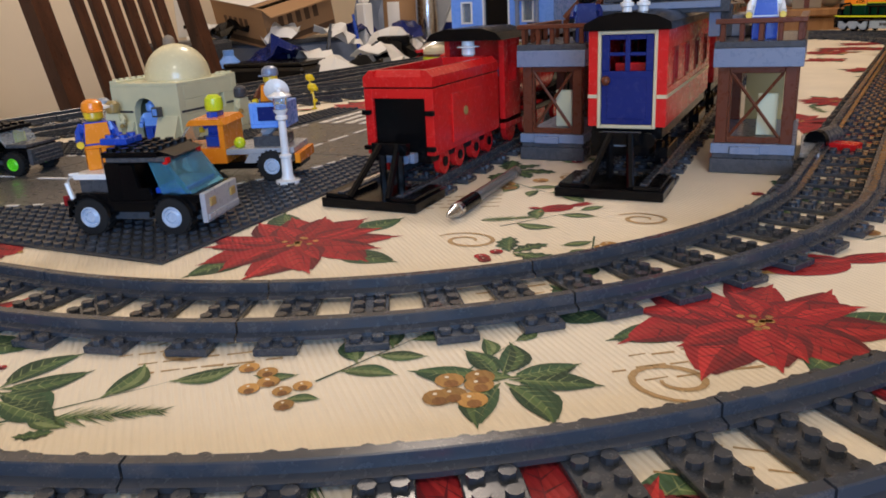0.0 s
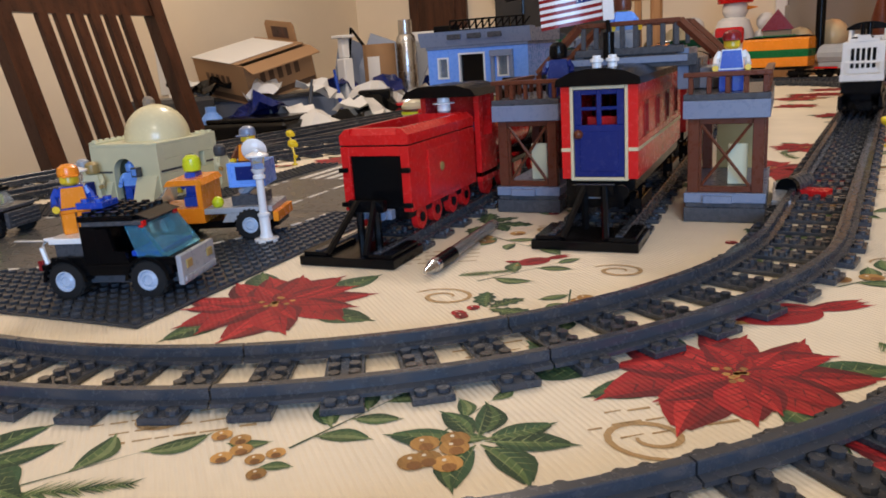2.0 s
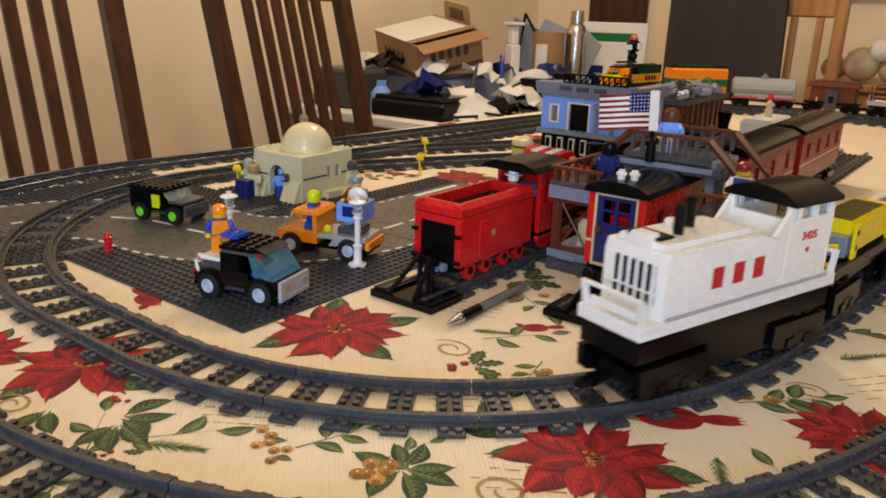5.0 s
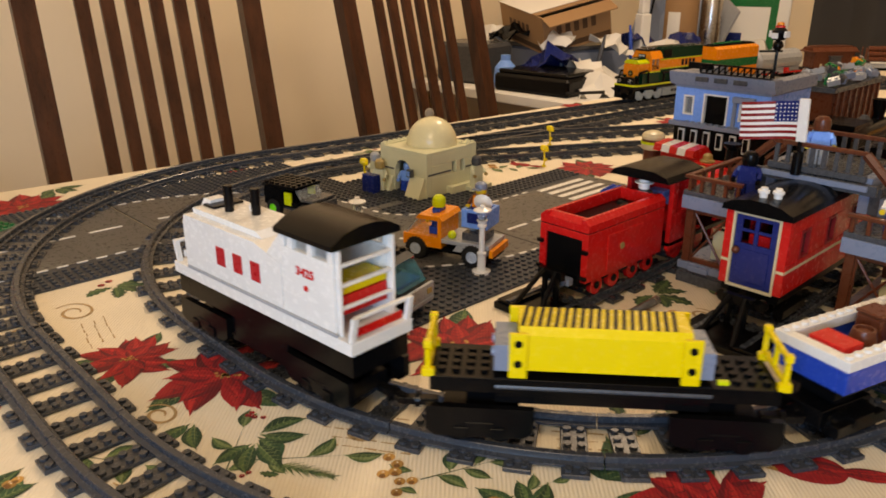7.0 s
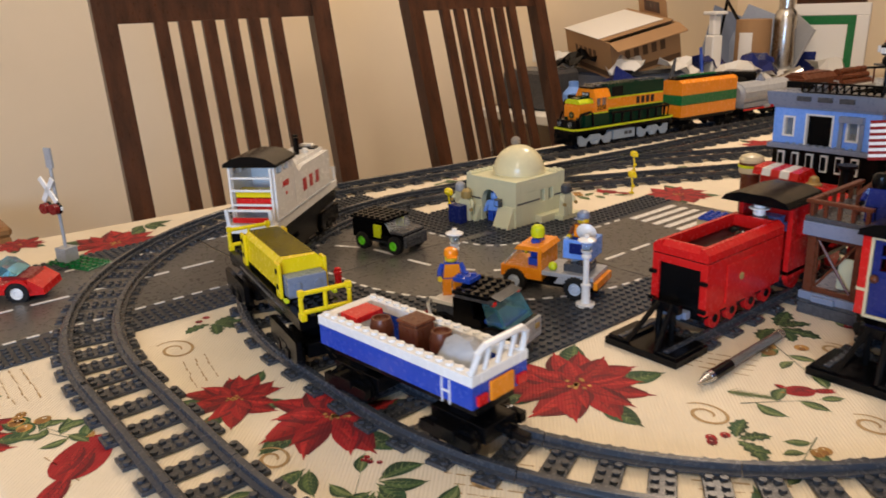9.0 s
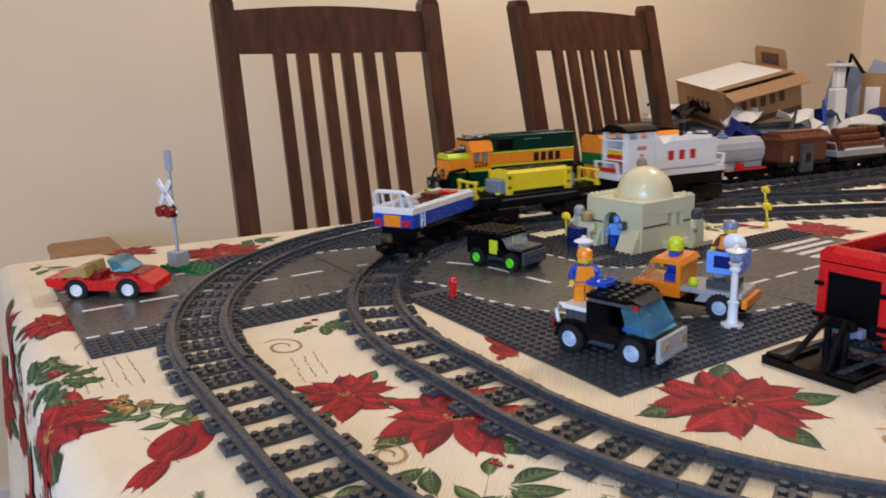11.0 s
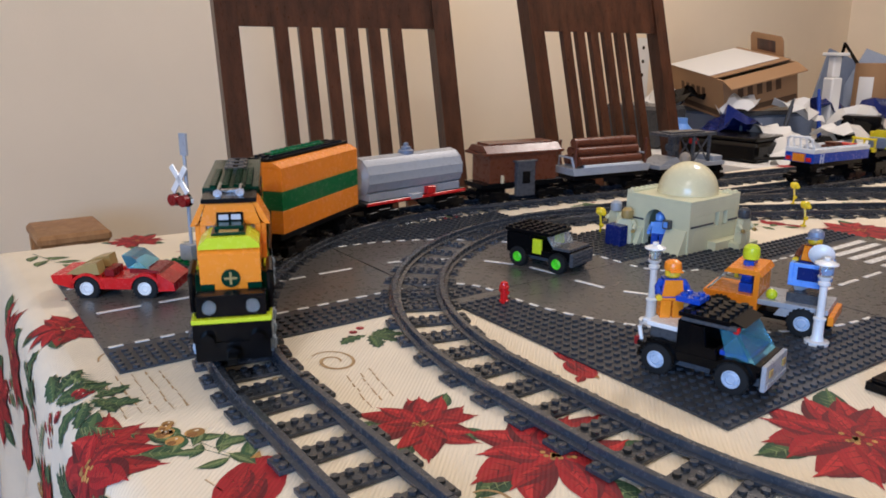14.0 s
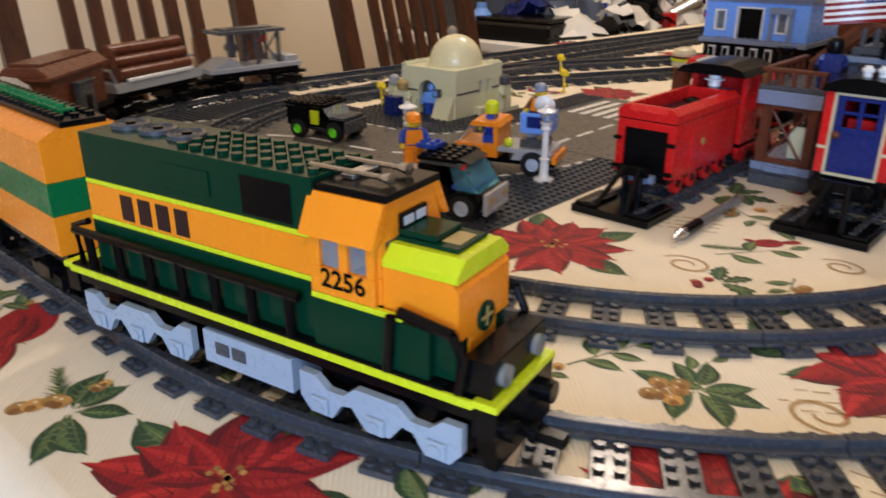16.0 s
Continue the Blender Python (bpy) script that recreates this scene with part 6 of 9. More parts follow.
# ---- pen lying on the cloth ----
pen = thing("pen", "silver ballpoint pen lying on the tablecloth", "pen", pose(0.102, 0.1635, 0.0046, 0, 0, -89))
part("barrel", Shape().cyl(-0.055, 0, 0, 0.0038, 0.098, "x", 16), "smoke_clear", pen, "smoky clear barrel")
part("grip", Shape().cyl(0.020, 0, 0, 0.0042, 0.024, "x", 16), "black", pen, "black rubber grip")
part("collar", Shape().cyl(0.0441, 0, 0, 0.0044, 0.004, "x", 16), "metal", pen, "chrome collar")
part("tip", Shape().cyl(0.048, 0, 0, 0.0040, 0.012, "x", 16, 0.0010), "metal", pen)
part("refill", Shape().cyl(-0.050, 0, 0, 0.0016, 0.075, "x", 8), "grey", pen)


# ---- blue house and the toys round it ----
def blue_house():
    t = thing("toy_blue_house", "medium blue toy house with grey cornice and white windows", "toy building", pose(-0.040, 0.567, 0.0, 0, 0, 0))
    w, d = 0.060, 0.110
    part("ground_floor", Shape().box(-w, w, 0.004, d, 0.0003, 0.0760), "black", t, "black ground floor with small white windows")
    for k in range(6):
        c = -0.048 + 0.017 * k
        wn = part("window", Shape().box(c - 0.004, c + 0.004, 0.0005, 0.004, 0.052, 0.072), "white", t)
        part("pane", Shape().box(c - 0.0028, c + 0.0028, -0.0002, 0.0005, 0.0545, 0.0700), "black", wn)
    part("ledge", Shape().box(-w - 0.003, w + 0.003, -0.006, d, 0.0762, 0.0815).studs(-0.044, -0.006, 0.0815, 11, 1), "blue_grey", t)
    s = Shape().box(-w, -0.048, 0, 0.008, 0.0816, 0.1230).box(-0.034, -0.022, 0, 0.008, 0.0816, 0.1230).box(0.010, 0.024, 0, 0.008, 0.0816, 0.1230).box(0.038, w, 0, 0.008, 0.0816, 0.1230)
    s.box(-0.048, -0.034, 0, 0.008, 0.0816, 0.0900).box(-0.048, -0.034, 0, 0.008, 0.1140, 0.1230).box(-0.022, 0.010, 0, 0.008, 0.1180, 0.1230).box(0.024, 0.038, 0, 0.008, 0.0816, 0.0900).box(0.024, 0.038, 0, 0.008, 0.1140, 0.1230)
    s.box(-w, -w + 0.008, 0.008, d, 0.0816, 0.1230).box(w - 0.008, w, 0.008, d, 0.0816, 0.1230).box(-w + 0.008, w - 0.008, d - 0.008, d, 0.0816, 0.1230)
    part("wall", s, "sky_blue", t)
    for c in (-0.041, 0.031):
        f = part("window", Shape().box(c - 0.007, c - 0.005, -0.0012, 0.007, 0.0900, 0.1140).box(c + 0.005, c + 0.007, -0.0012, 0.007, 0.0900, 0.1140).box(c - 0.005, c + 0.005, -0.0012, 0.007, 0.0900, 0.0920).box(c - 0.005, c + 0.005, -0.0012, 0.007, 0.1120, 0.1140), "white", t, "white window frame")
        part("pane", Shape().box(c - 0.005, c + 0.005, 0.003, 0.004, 0.0920, 0.1120), "glass", f)
    dr = part("balcony_door", Shape().box(-0.022, -0.020, -0.001, 0.007, 0.0816, 0.1180).box(0.008, 0.010, -0.001, 0.007, 0.0816, 0.1180).box(-0.020, 0.008, -0.001, 0.007, 0.1160, 0.1180), "white", t, "white door frame")
    part("dark_pane", Shape().box(-0.020, 0.008, 0.004, 0.006, 0.0816, 0.1160), "black", dr)
    part("window_hood", Shape().box(0.018, 0.044, -0.008, -0.0012, 0.1120, 0.1190).box(0.018, 0.022, -0.005, -0.0012, 0.0816, 0.1120).box(0.040, 0.044, -0.005, -0.0012, 0.0816, 0.1120), "blue_grey", t)
    part("cornice", Shape().box(-w - 0.001, w + 0.001, -0.002, d, 0.1231, 0.1262).prism([(-0.004, 0.1262), (0.010, 0.1262), (0.010, 0.1420), (-0.010, 0.1420), (-0.008, 0.1340)], -w - 0.006, w + 0.006, "x").box(-w - 0.006, -w + 0.010, 0.010, d, 0.1262, 0.1400).box(w - 0.010, w + 0.006, 0.010, d, 0.1262, 0.1400), "blue_grey", t, "light bluish grey stepped cornice")
    for k in range(3):
        c = -0.022 + 0.024 * k
        part("cornice_block", Shape().box(c - 0.008, c + 0.008, -0.0115, -0.0085, 0.1330, 0.1385), "dark_grey", t)
    part("roof_slab", Shape().box(-w + 0.010, w - 0.010, 0.010, d, 0.1262, 0.1320), "dark_grey", t)
    r = Shape().box(-0.028, w, -0.006, -0.003, 0.1520, 0.1540).box(-0.028, w, -0.006, -0.003, 0.1421, 0.1435)
    for k in range(12):
        c = -0.028 + 0.0078 * k
        r.tube([(c, -0.0045, 0.1435), (c + 0.0078, -0.0045, 0.1520)], 0.0008, 5)
        r.box(c - 0.001, c + 0.001, -0.0055, -0.0035, 0.1435, 0.1520)
    part("roof_railing", r, "black", t, "black lattice roof railing")
    part("signboard", Shape().box(-w - 0.004, -0.032, 0.030, 0.033, 0.1421, 0.1500), "black", t)
    m = part("roof_mast", Shape().cyl(0.050, 0.020, 0.1320, 0.0018, 0.055, "z", 8).tube([(0.030, 0.020, 0.170), (0.056, 0.020, 0.172)], 0.0014, 6).ball(0.050, 0.020, 0.178, 0.006), "black", t)


blue_house()
s = Shape().of("black").lathe(0, 0, 0, [(0.006, 0), (0.0085, 0.004), (0.0085, 0.010), (0.005, 0.0135), (0.001, 0.014)], 12).of("white").box(-0.011, -0.008, -0.004, 0.004, 0.003, 0.010).box(0.008, 0.011, -0.004, 0.004, 0.003, 0.010).box(-0.004, 0.004, -0.0095, -0.008, 0.002, 0.008).of("red").lathe(0, 0, 0.0138, [(0.0055, 0), (0.0050, 0.002), (0.001, 0.003)], 10).of("orange").lathe(0, 0, 0.0166, [(0.0042, 0), (0.0036, 0.0024), (0.001, 0.003)], 10)
solid("toy_penguin", s, "black", "tiny black and white toy penguin with an orange cap", "toy figure", pose(0.010, 0.587, 0.1838, 0, 0, -10))


def burger(x, y):
    t = thing("toy_burger_stand", "toy burger on a brown post", "toy food", pose(x, y, 0.0))
    part("post", Shape().cyl(0, 0, 0, 0.011, 0.048, "z", 12), "brown", t)
    part("bottom_bun", Shape().lathe(0, 0, 0.048, [(0.013, 0), (0.014, 0.002), (0.014, 0.006), (0.0135, 0.007)], 18), "tan", t)
    part("lettuce", Shape().cyl(0, 0, 0.055, 0.0150, 0.003, "z", 14), "lime", t)
    part("patty", Shape().cyl(0, 0, 0.058, 0.0140, 0.003, "z", 18), "brown", t)
    part("top_bun", Shape().lathe(0, 0, 0.061, [(0.0142, 0), (0.0145, 0.003), (0.012, 0.007), (0.006, 0.0095), (0.001, 0.010)], 18), "tan", t)


burger(-0.106, 0.535)
aw = thing("toy_awning", "red and white striped toy awning", "toy awning", pose(-0.062, 0.520, 0.0, 0, 0, -8))
part("kiosk", Shape().box(-0.026, 0.030, 0.0, 0.026, 0.0003, 0.0510), "red", aw)
for k in range(5):
    part("stripe", Shape().prism([(0.0, 0.0511), (-0.012, 0.0530), (-0.010, 0.0610), (0.014, 0.0640), (0.026, 0.0511)], -0.028 + 0.0115 * k, -0.0165 + 0.0115 * k, "x"), "red" if k % 2 == 0 else "white", aw)
solid("toy_bell", Shape().lathe(0, 0, 0, [(0.0085, 0), (0.0085, 0.0015), (0.006, 0.003), (0.005, 0.008), (0.002, 0.010)], 14), "gold", "small gold toy bell", "toy bell", pose(-0.020, 0.513, 0.0500))
solid("toy_stand", Shape().box(-0.016, 0.022, -0.012, 0.016, 0.0003, 0.0498), "red", "red toy counter below the gold bell", "toy building", pose(-0.018, 0.513, 0.0))


# ---- standing freight behind the house ----
def ore_wagon():
    t = thing("toy_ore_wagon", "brown toy hopper wagon heaped with grey and orange bricks", "toy train car", pose(-0.015, 0.860, 0.0, 0, 0, 90))
    part("body", Shape().prism([(-0.075, 0.030), (0.075, 0.030), (0.090, 0.105), (-0.090, 0.105)], -0.028, 0.028, "y"), "brown", t)
    for k in range(8):
        c = -0.078 + 0.0222 * k
        for sg in (-1, 1):
            part("rib", Shape().box(c - 0.002, c + 0.002, sg * 0.028, sg * 0.031, 0.034, 0.104), "brown", t)
    part("top_rim", Shape().box(-0.094, 0.094, -0.032, 0.032, 0.1051, 0.1120), "dark_grey", t)
    for cx in (-0.05, 0.05):
        part("bogie", Shape().box(cx - 0.022, cx + 0.022, -0.024, 0.024, 0.0005, 0.029), "black", t)
    return t


ore_wagon()
rnd = random.Random(5)
s = Shape()
for k in range(60):
    s.of(rnd.choice(["grey", "grey", "blue_grey", "dark_grey", "grey", "orange", "green"]))
    a, b = rnd.uniform(-0.026, 0.026), rnd.uniform(-0.086, 0.086)
    s.at(pose(a, b, 0.002 + rnd.uniform(0, 0.018) * (1 - abs(a) / 0.03), rnd.uniform(-25, 25), rnd.uniform(-25, 25), rnd.uniform(0, 180)))
    s.box(-0.008, 0.008, -0.005, 0.005, 0, 0.008).cyl(-0.004, 0, 0.008, 0.0024, 0.0018, "z", 6).cyl(0.004, 0, 0.008, 0.0024, 0.0018, "z", 6)
solid("brick_heap", s, "grey", "heap of loose grey, orange and green toy bricks in the wagon", "toy bricks", pose(-0.015, 0.860, 0.112), kind="stuff")


def black_engine():
    t = thing("toy_black_engine", "black toy steam engine standing on the far tracks", "toy locomotive", pose(0.052, 0.70, 0.0, 0, 0, 90))
    part("footplate", Shape().box(-0.02, 0.150, -0.024, 0.024, 0.0240, 0.0300), "black", t)
    part("boiler", Shape().cyl(0.030, 0, 0.050, 0.020, 0.125, "x", 20), "black", t)
    part("cab", Shape().box(-0.020, 0.030, -0.024, 0.024, 0.0300, 0.0780).box(-0.026, 0.034, -0.027, 0.027, 0.0780, 0.0830), "black", t)
    part("chimney", Shape().lathe(0.138, 0, 0.068, [(0.008, 0), (0.007, 0.006), (0.010, 0.022), (0.011, 0.027)], 14), "black", t)
    part("steam_dome", Shape().lathe(0.085, 0, 0.068, [(0.008, 0), (0.008, 0.007), (0.004, 0.012), (0.001, 0.0125)], 14), "dark_grey", t)
    for cx in (0.0, 0.035, 0.070, 0.120):
        for sg in (-1, 1):
            part("wheel", Shape().cyl(cx, sg * 0.020 - 0.002, 0.0125, 0.0122, 0.004, "y", 16), "black", t)


black_engine()
wb = thing("toy_white_wagon", "white toy box wagon with a small tan figure on top", "toy train car", pose(0.075, 0.97, 0.0, 0, 0, 0))
part("body", Shape().box(-0.026, 0.026, -0.040, 0.060, 0.028, 0.070), "white", wb)
part("roof", Shape().prism([(-0.028, 0.0702), (0.028, 0.0702), (0.020, 0.078), (-0.020, 0.078)], -0.042, 0.062, "y"), "white", wb)
part("underframe", Shape().box(-0.022, 0.022, -0.038, 0.058, 0.0005, 0.028), "black", wb)
solid("toy_small_figure", Shape().lathe(0, 0, 0, [(0.006, 0), (0.006, 0.010), (0.0045, 0.016), (0.005, 0.022), (0.001, 0.027)], 10), "tan", "small tan toy figure on the white wagon", "toy figure", pose(0.075, 0.98, 0.0781))
# loose parts on the cloth beside the bridge
solid("toy_engine_part", Shape().of("dark_grey").cyl(0, 0, 0.008, 0.007, 0.030, "y", 12).of("black").cyl(0, -0.006, 0.008, 0.0078, 0.006, "y", 12).of("red").box(0.006, 0.024, 0.004, 0.018, 0.0003, 0.006), "silver", "dark grey and red toy engine part on the cloth", "toy part", pose(0.283, 0.345, 0.0005, 0, 0, -20))
lp = thing("toy_low_platform", "low light grey toy platform beside the bridge pillar", "toy platform", pose(0.272, 0.30, 0.0))
part("slab", Shape().box(0, 0.012, 0, 0.075, 0.0003, 0.0075), "grey", lp)


# ---- dining chairs along the table ----
def dining_chair(x, y, turn, label, w=0.422):
    """A slat-backed chair that faces the table; its back leans away from it."""
    t = thing("dining_chair", label, "chair", pose(x, y, 0.0, 0, 0, turn), group="dining chairs")
    h = w / 2
    def xat(z):
        return -0.25 * (z - 0.24) if z > -0.30 else 0.135
    def board(ya, yb, z0, z1, th, steps=6, curve=0.0):
        s = Shape()
        vs, fs = [], []
        for k in range(steps + 1):
            z = z0 + (z1 - z0) * k / steps
            x = xat(z)
            vs += [(x - th / 2, ya, z), (x + th / 2, ya, z), (x + th / 2, yb, z), (x - th / 2, yb, z)]
        for k in range(steps):
            a = 4 * k
            for i in range(4):
                j = (i + 1) % 4
                fs.append((a + i, a + j, a + 4 + j, a + 4 + i))
        fs += [(0, 3, 2, 1), (4 * steps, 4 * steps + 1, 4 * steps + 2, 4 * steps + 3)]
        return s.add(vs, fs)
    for sg in (-1, 1):
        a, b = sorted((sg * h, sg * (h - 0.036)))
        p = board(a, b, -0.40, 0.326, 0.030)
        p.prism([(a + 0.000, 0.326), (b, 0.326), (b - 0.006, 0.338), (a + 0.006, 0.338)], xat(0.326) - 0.015, xat(0.326) + 0.015, "x")
        part("back_post", p, "chair_wood", t)
        part("rear_leg", Shape().box(0.118, 0.151, a, b, FLOOR, -0.40, 0.003), "chair_wood", t)
        part("front_leg", Shape().box(0.390, 0.425, a, b, FLOOR, -0.332, 0.003), "chair_wood", t)
    rail = Shape()
    vs, fs = [], []
    n = 10
    for k in range(n + 1):
        y = -h + 0.034 + (w - 0.068) * k / n
        bow = -0.012 * math.sin(math.pi * k / n)
        crown = 0.010 * math.sin(math.pi * k / n)
        for dx, z in ((-0.011, 0.238), (0.011, 0.238), (0.011, 0.312 + crown), (-0.011, 0.312 + crown)):
            vs.append((xat(z) + dx + bow, y, z))
    for k in range(n):
        a = 4 * k
        for i in range(4):
            j = (i + 1) % 4
            fs.append((a + i, a + j, a + 4 + j, a + 4 + i))
    fs += [(0, 1, 2, 3), (4 * n + 3, 4 * n + 2, 4 * n + 1, 4 * n)]
    part("top_rail", rail.add(vs, fs), "chair_wood", t)
    for k in range(6):
        y = (k - 2.5) * (w - 0.072) * 0.118
        part("slat", board(y - 0.0115, y + 0.0115, -0.25, 0.239, 0.011), "chair_wood", t)
    part("lower_rail", Shape().box(0.112, 0.136, -h + 0.036, h - 0.036, -0.290, -0.249, 0.003), "chair_wood", t)
    part("seat", Shape().box(0.120, 0.440, -h - 0.004, h + 0.004, -0.331, -0.296, 0.008), "chair_wood", t)


dining_chair(-1.010, 0.292, -8.7, "dark cherry wood dining chair with six back slats")
dining_chair(-0.973, 0.889, 2.0, "dark cherry wood dining chair near the cluttered desk")

# ---- desk in the corner with its clutter ----
DZ = -0.075
desk = thing("desk", "white-topped desk in the corner heaped with clutter", "desk", pose(0, 0, 0))
part("desktop", Shape().box(-1.49, -0.75, 1.345, 2.84, DZ - 0.03, DZ, 0.004), "paper", desk)
for lx in (-1.46, -0.80):
    for ly in (1.38, 2.80):
        part("leg", Shape().box(lx - 0.02, lx + 0.02, ly - 0.02, ly + 0.02, FLOOR, DZ - 0.03, 0.003), "metal", desk)


def carton():
    t = thing("cardboard_box", "brown cardboard carton with dark printed bars and paper on top", "box", pose(-1.225, 1.745, 0.052, 13, 7, -22))
    w, d, h = 0.148, 0.118, 0.115
    part("carton_body", Shape().box(-w, w, -d, -d + 0.006, 0, h).box(-w, w, d - 0.006, d, 0, h).box(-w, -w + 0.006, -d + 0.006, d - 0.006, 0, h).box(w - 0.006, w, -d + 0.006, d - 0.006, 0, h).box(-w + 0.006, w - 0.006, -d + 0.006, d - 0.006, 0, 0.006), "card", t)
    flap = [(-0.080, h - 0.01), (0.080, h - 0.01), (0.080, h + 0.050), (0.070, h + 0.062), (-0.070, h + 0.062), (-0.080, h + 0.050)]
    f = part("handle_flap", Shape().prism(flap, d + 0.0005, d + 0.0045, "y"), "card", t, "upright rounded cardboard flap")
    part("handle_hole", Shape().box(-0.045, 0.045, d - 0.0003, d + 0.0004, h + 0.012, h + 0.046, 0.0001), "chair_wood", f)
    part("side_flap", Shape().prism([(w + 0.001, h - 0.004), (w + 0.045, h - 0.020), (w + 0.045, h - 0.016), (w + 0.001, h)], -d, d, "y"), "card", t)
    part("top_flap", Shape().box(-w - 0.002, w - 0.03, -d - 0.004, d, h + 0.001, h + 0.005, 0.001), "card", t)
    part("sheet", Shape().box(-w + 0.01, w - 0.055, -d - 0.008, d - 0.02, h + 0.0062, h + 0.0080, 0.0004), "paper", t, "white sheet of paper")
    for k in range(5):
        part("print_bar", Shape().box(-0.085 + 0.030 * k, -0.068 + 0.030 * k, -d - 0.0006, -d, 0.045, 0.078, 0.0001), "card_ink", t)
        part("print_bar", Shape().box(w, w + 0.0006, -0.072 + 0.030 * k, -0.055 + 0.030 * k, 0.050, 0.083, 0.0001), "card_ink", t)
    part("print_line", Shape().box(-w + 0.004, w - 0.004, -d - 0.0005, -d, 0.008, 0.024, 0.0001), "card_ink", t)
    part("print_line", Shape().box(w, w + 0.0005, -d + 0.004, d - 0.004, 0.008, 0.024, 0.0001), "card_ink", t)


carton()
bin_ = thing("storage_bin", "dark grey plastic storage bin under the carton", "storage bin", pose(-1.24, 1.80, DZ, 0, 0, -10))
part("tub", Shape().box(-0.19, 0.17, -0.15, 0.14, 0, 0.095, 0.008), "blue_grey", bin_)
part("tub_rim", Shape().box(-0.196, 0.176, -0.156, 0.146, 0.0952, 0.108, 0.004), "dark_grey", bin_)
solid("black_case", Shape().box(-0.13, 0.13, -0.09, 0.09, 0, 0.05, 0.008).box(-0.12, 0.12, -0.08, 0.08, 0.05, 0.062, 0.01), "black", "flat black case on the desk edge", "case", pose(-1.03, 1.47, DZ, 0, 0, 4))
solid("grey_tub", Shape().box(-0.10, 0.10, -0.07, 0.07, 0, 0.12, 0.01), "dark_grey", "dark grey plastic tub on the desk", "tub", pose(-1.33, 1.47, DZ, 0, 0, 6))
solid("blue_jug", Shape().lathe(0, 0, 0, [(0.03, 0), (0.035, 0.02), (0.032, 0.06), (0.015, 0.08), (0.015, 0.095)], 14), "sky_blue", "small blue bottle on the desk", "bottle", pose(-1.16, 1.43, DZ))


def paper_scrap(x, y, z, size, seed, mat="paper", label="crumpled white paper on the desk", name="paper_scrap"):
    rnd = random.Random(seed)
    n = 6
    vs, fs = [], []
    for i in range(n + 1):
        for j in range(n + 1):
            vs.append((size * (i / n - 0.5) + rnd.uniform(-0.06, 0.06) * size, size * (j / n - 0.5) + rnd.uniform(-0.06, 0.06) * size, size * 0.30 * rnd.random() + size * 0.35 * (1 - abs(2 * i / n - 1)) * (1 - abs(2 * j / n - 1))))
    m = len(vs)
    vs += [(a, b, c + 0.0015) for a, b, c in vs]
    for i in range(n):
        for j in range(n):
            a = i * (n + 1) + j
            q = (a, a + 1, a + n + 2, a + n + 1)
            fs += [q[::-1], tuple(m + k for k in q)]
    edge = [(i * (n + 1), (i + 1) * (n + 1)) for i in range(n)] + [(i * (n + 1) + n, (i + 1) * (n + 1) + n) for i in range(n)] + [(j, j + 1) for j in range(n)] + [(n * (n + 1) + j, n * (n + 1) + j + 1) for j in range(n)]
    fs += [(a, b, m + b, m + a) for a, b in edge]
    solid(name, Shape().add(vs, fs), mat, label, "paper", pose(x, y, z, rnd.uniform(-20, 20), rnd.uniform(-20, 20), rnd.uniform(0, 180)))


for k, (x, y, z, s) in enumerate(((-0.98, 1.60, -0.05, 0.13), (-0.90, 1.52, -0.075, 0.15), (-0.86, 1.75, -0.06, 0.16), (-1.02, 1.75, 0.02, 0.11), (-0.93, 1.95, -0.03, 0.17), (-0.84, 2.05, -0.06, 0.15), (-1.38, 1.62, 0.03, 0.13), (-0.98, 2.2, -0.04, 0.18), (-0.85, 2.4, -0.05, 0.16), (-1.12, 1.62, 0.035, 0.10))):
    paper_scrap(x, y, z, s, 20 + k)
for k, (x, y, z, s) in enumerate(((-1.08, 1.56, -0.04, 0.16), (-0.88, 1.86, -0.05, 0.15), (-1.05, 1.95, -0.01, 0.17), (-0.84, 1.60, -0.07, 0.12), (-0.95, 2.05, 0.0, 0.14), (-1.30, 1.60, 0.04, 0.12))):
    paper_scrap(x, y, z, s, 60 + k, "black" if k % 2 else "dark_blue", "crumpled dark plastic bag on the desk", "plastic_bag")
for k, (x, y, h, m) in enumerate(((-1.075, 1.70, 0.11, "paper"), (-0.99, 1.84, 0.12, "blue"), (-1.0, 1.66, 0.10, "dark_grey"))):
    solid("marker_stick", Shape().cyl(0, 0, 0, 0.006, h, "z", 10).cyl(0, 0, h, 0.004, 0.02, "z", 10), m, "thin stick standing in the desk clutter", "stick", pose(x, y, DZ + 0.03, 8 - 9 * k, 14 * (k - 1) - 8, 0))
tower = thing("white_plastic_tower", "white plastic tower stand on the desk", "stand", pose(-1.02, 1.93, DZ, 0, 0, -20))
part("column", Shape().box(-0.021, 0.021, -0.018, 0.018, 0, 0.20, 0.004), "paper", tower)
part("upper_block", Shape().box(-0.014, 0.014, -0.014, 0.014, 0.2002, 0.262, 0.004), "paper", tower)
part("cap", Shape().box(-0.030, 0.030, -0.024, 0.024, 0.2622, 0.272, 0.002), "paper", tower)
strip = thing("punched_strip", "white paper strip with dark punched holes on the wall", "paper", pose(-1.499, 1.64, 0.05))
part("sheet", Shape().box(0, 0.002, -0.030, 0.030, 0, 0.19, 0.0004), "paper", strip)
for k in range(4):
    part("hole", Shape().cyl(0.002, 0.0, 0.030 + 0.043 * k, 0.006, 0.0004, "x", 10), "black", strip)
roll = thing("cardboard_tube", "upright brown cardboard roll with a white label", "cardboard tube", pose(-1.00, 2.13, DZ))
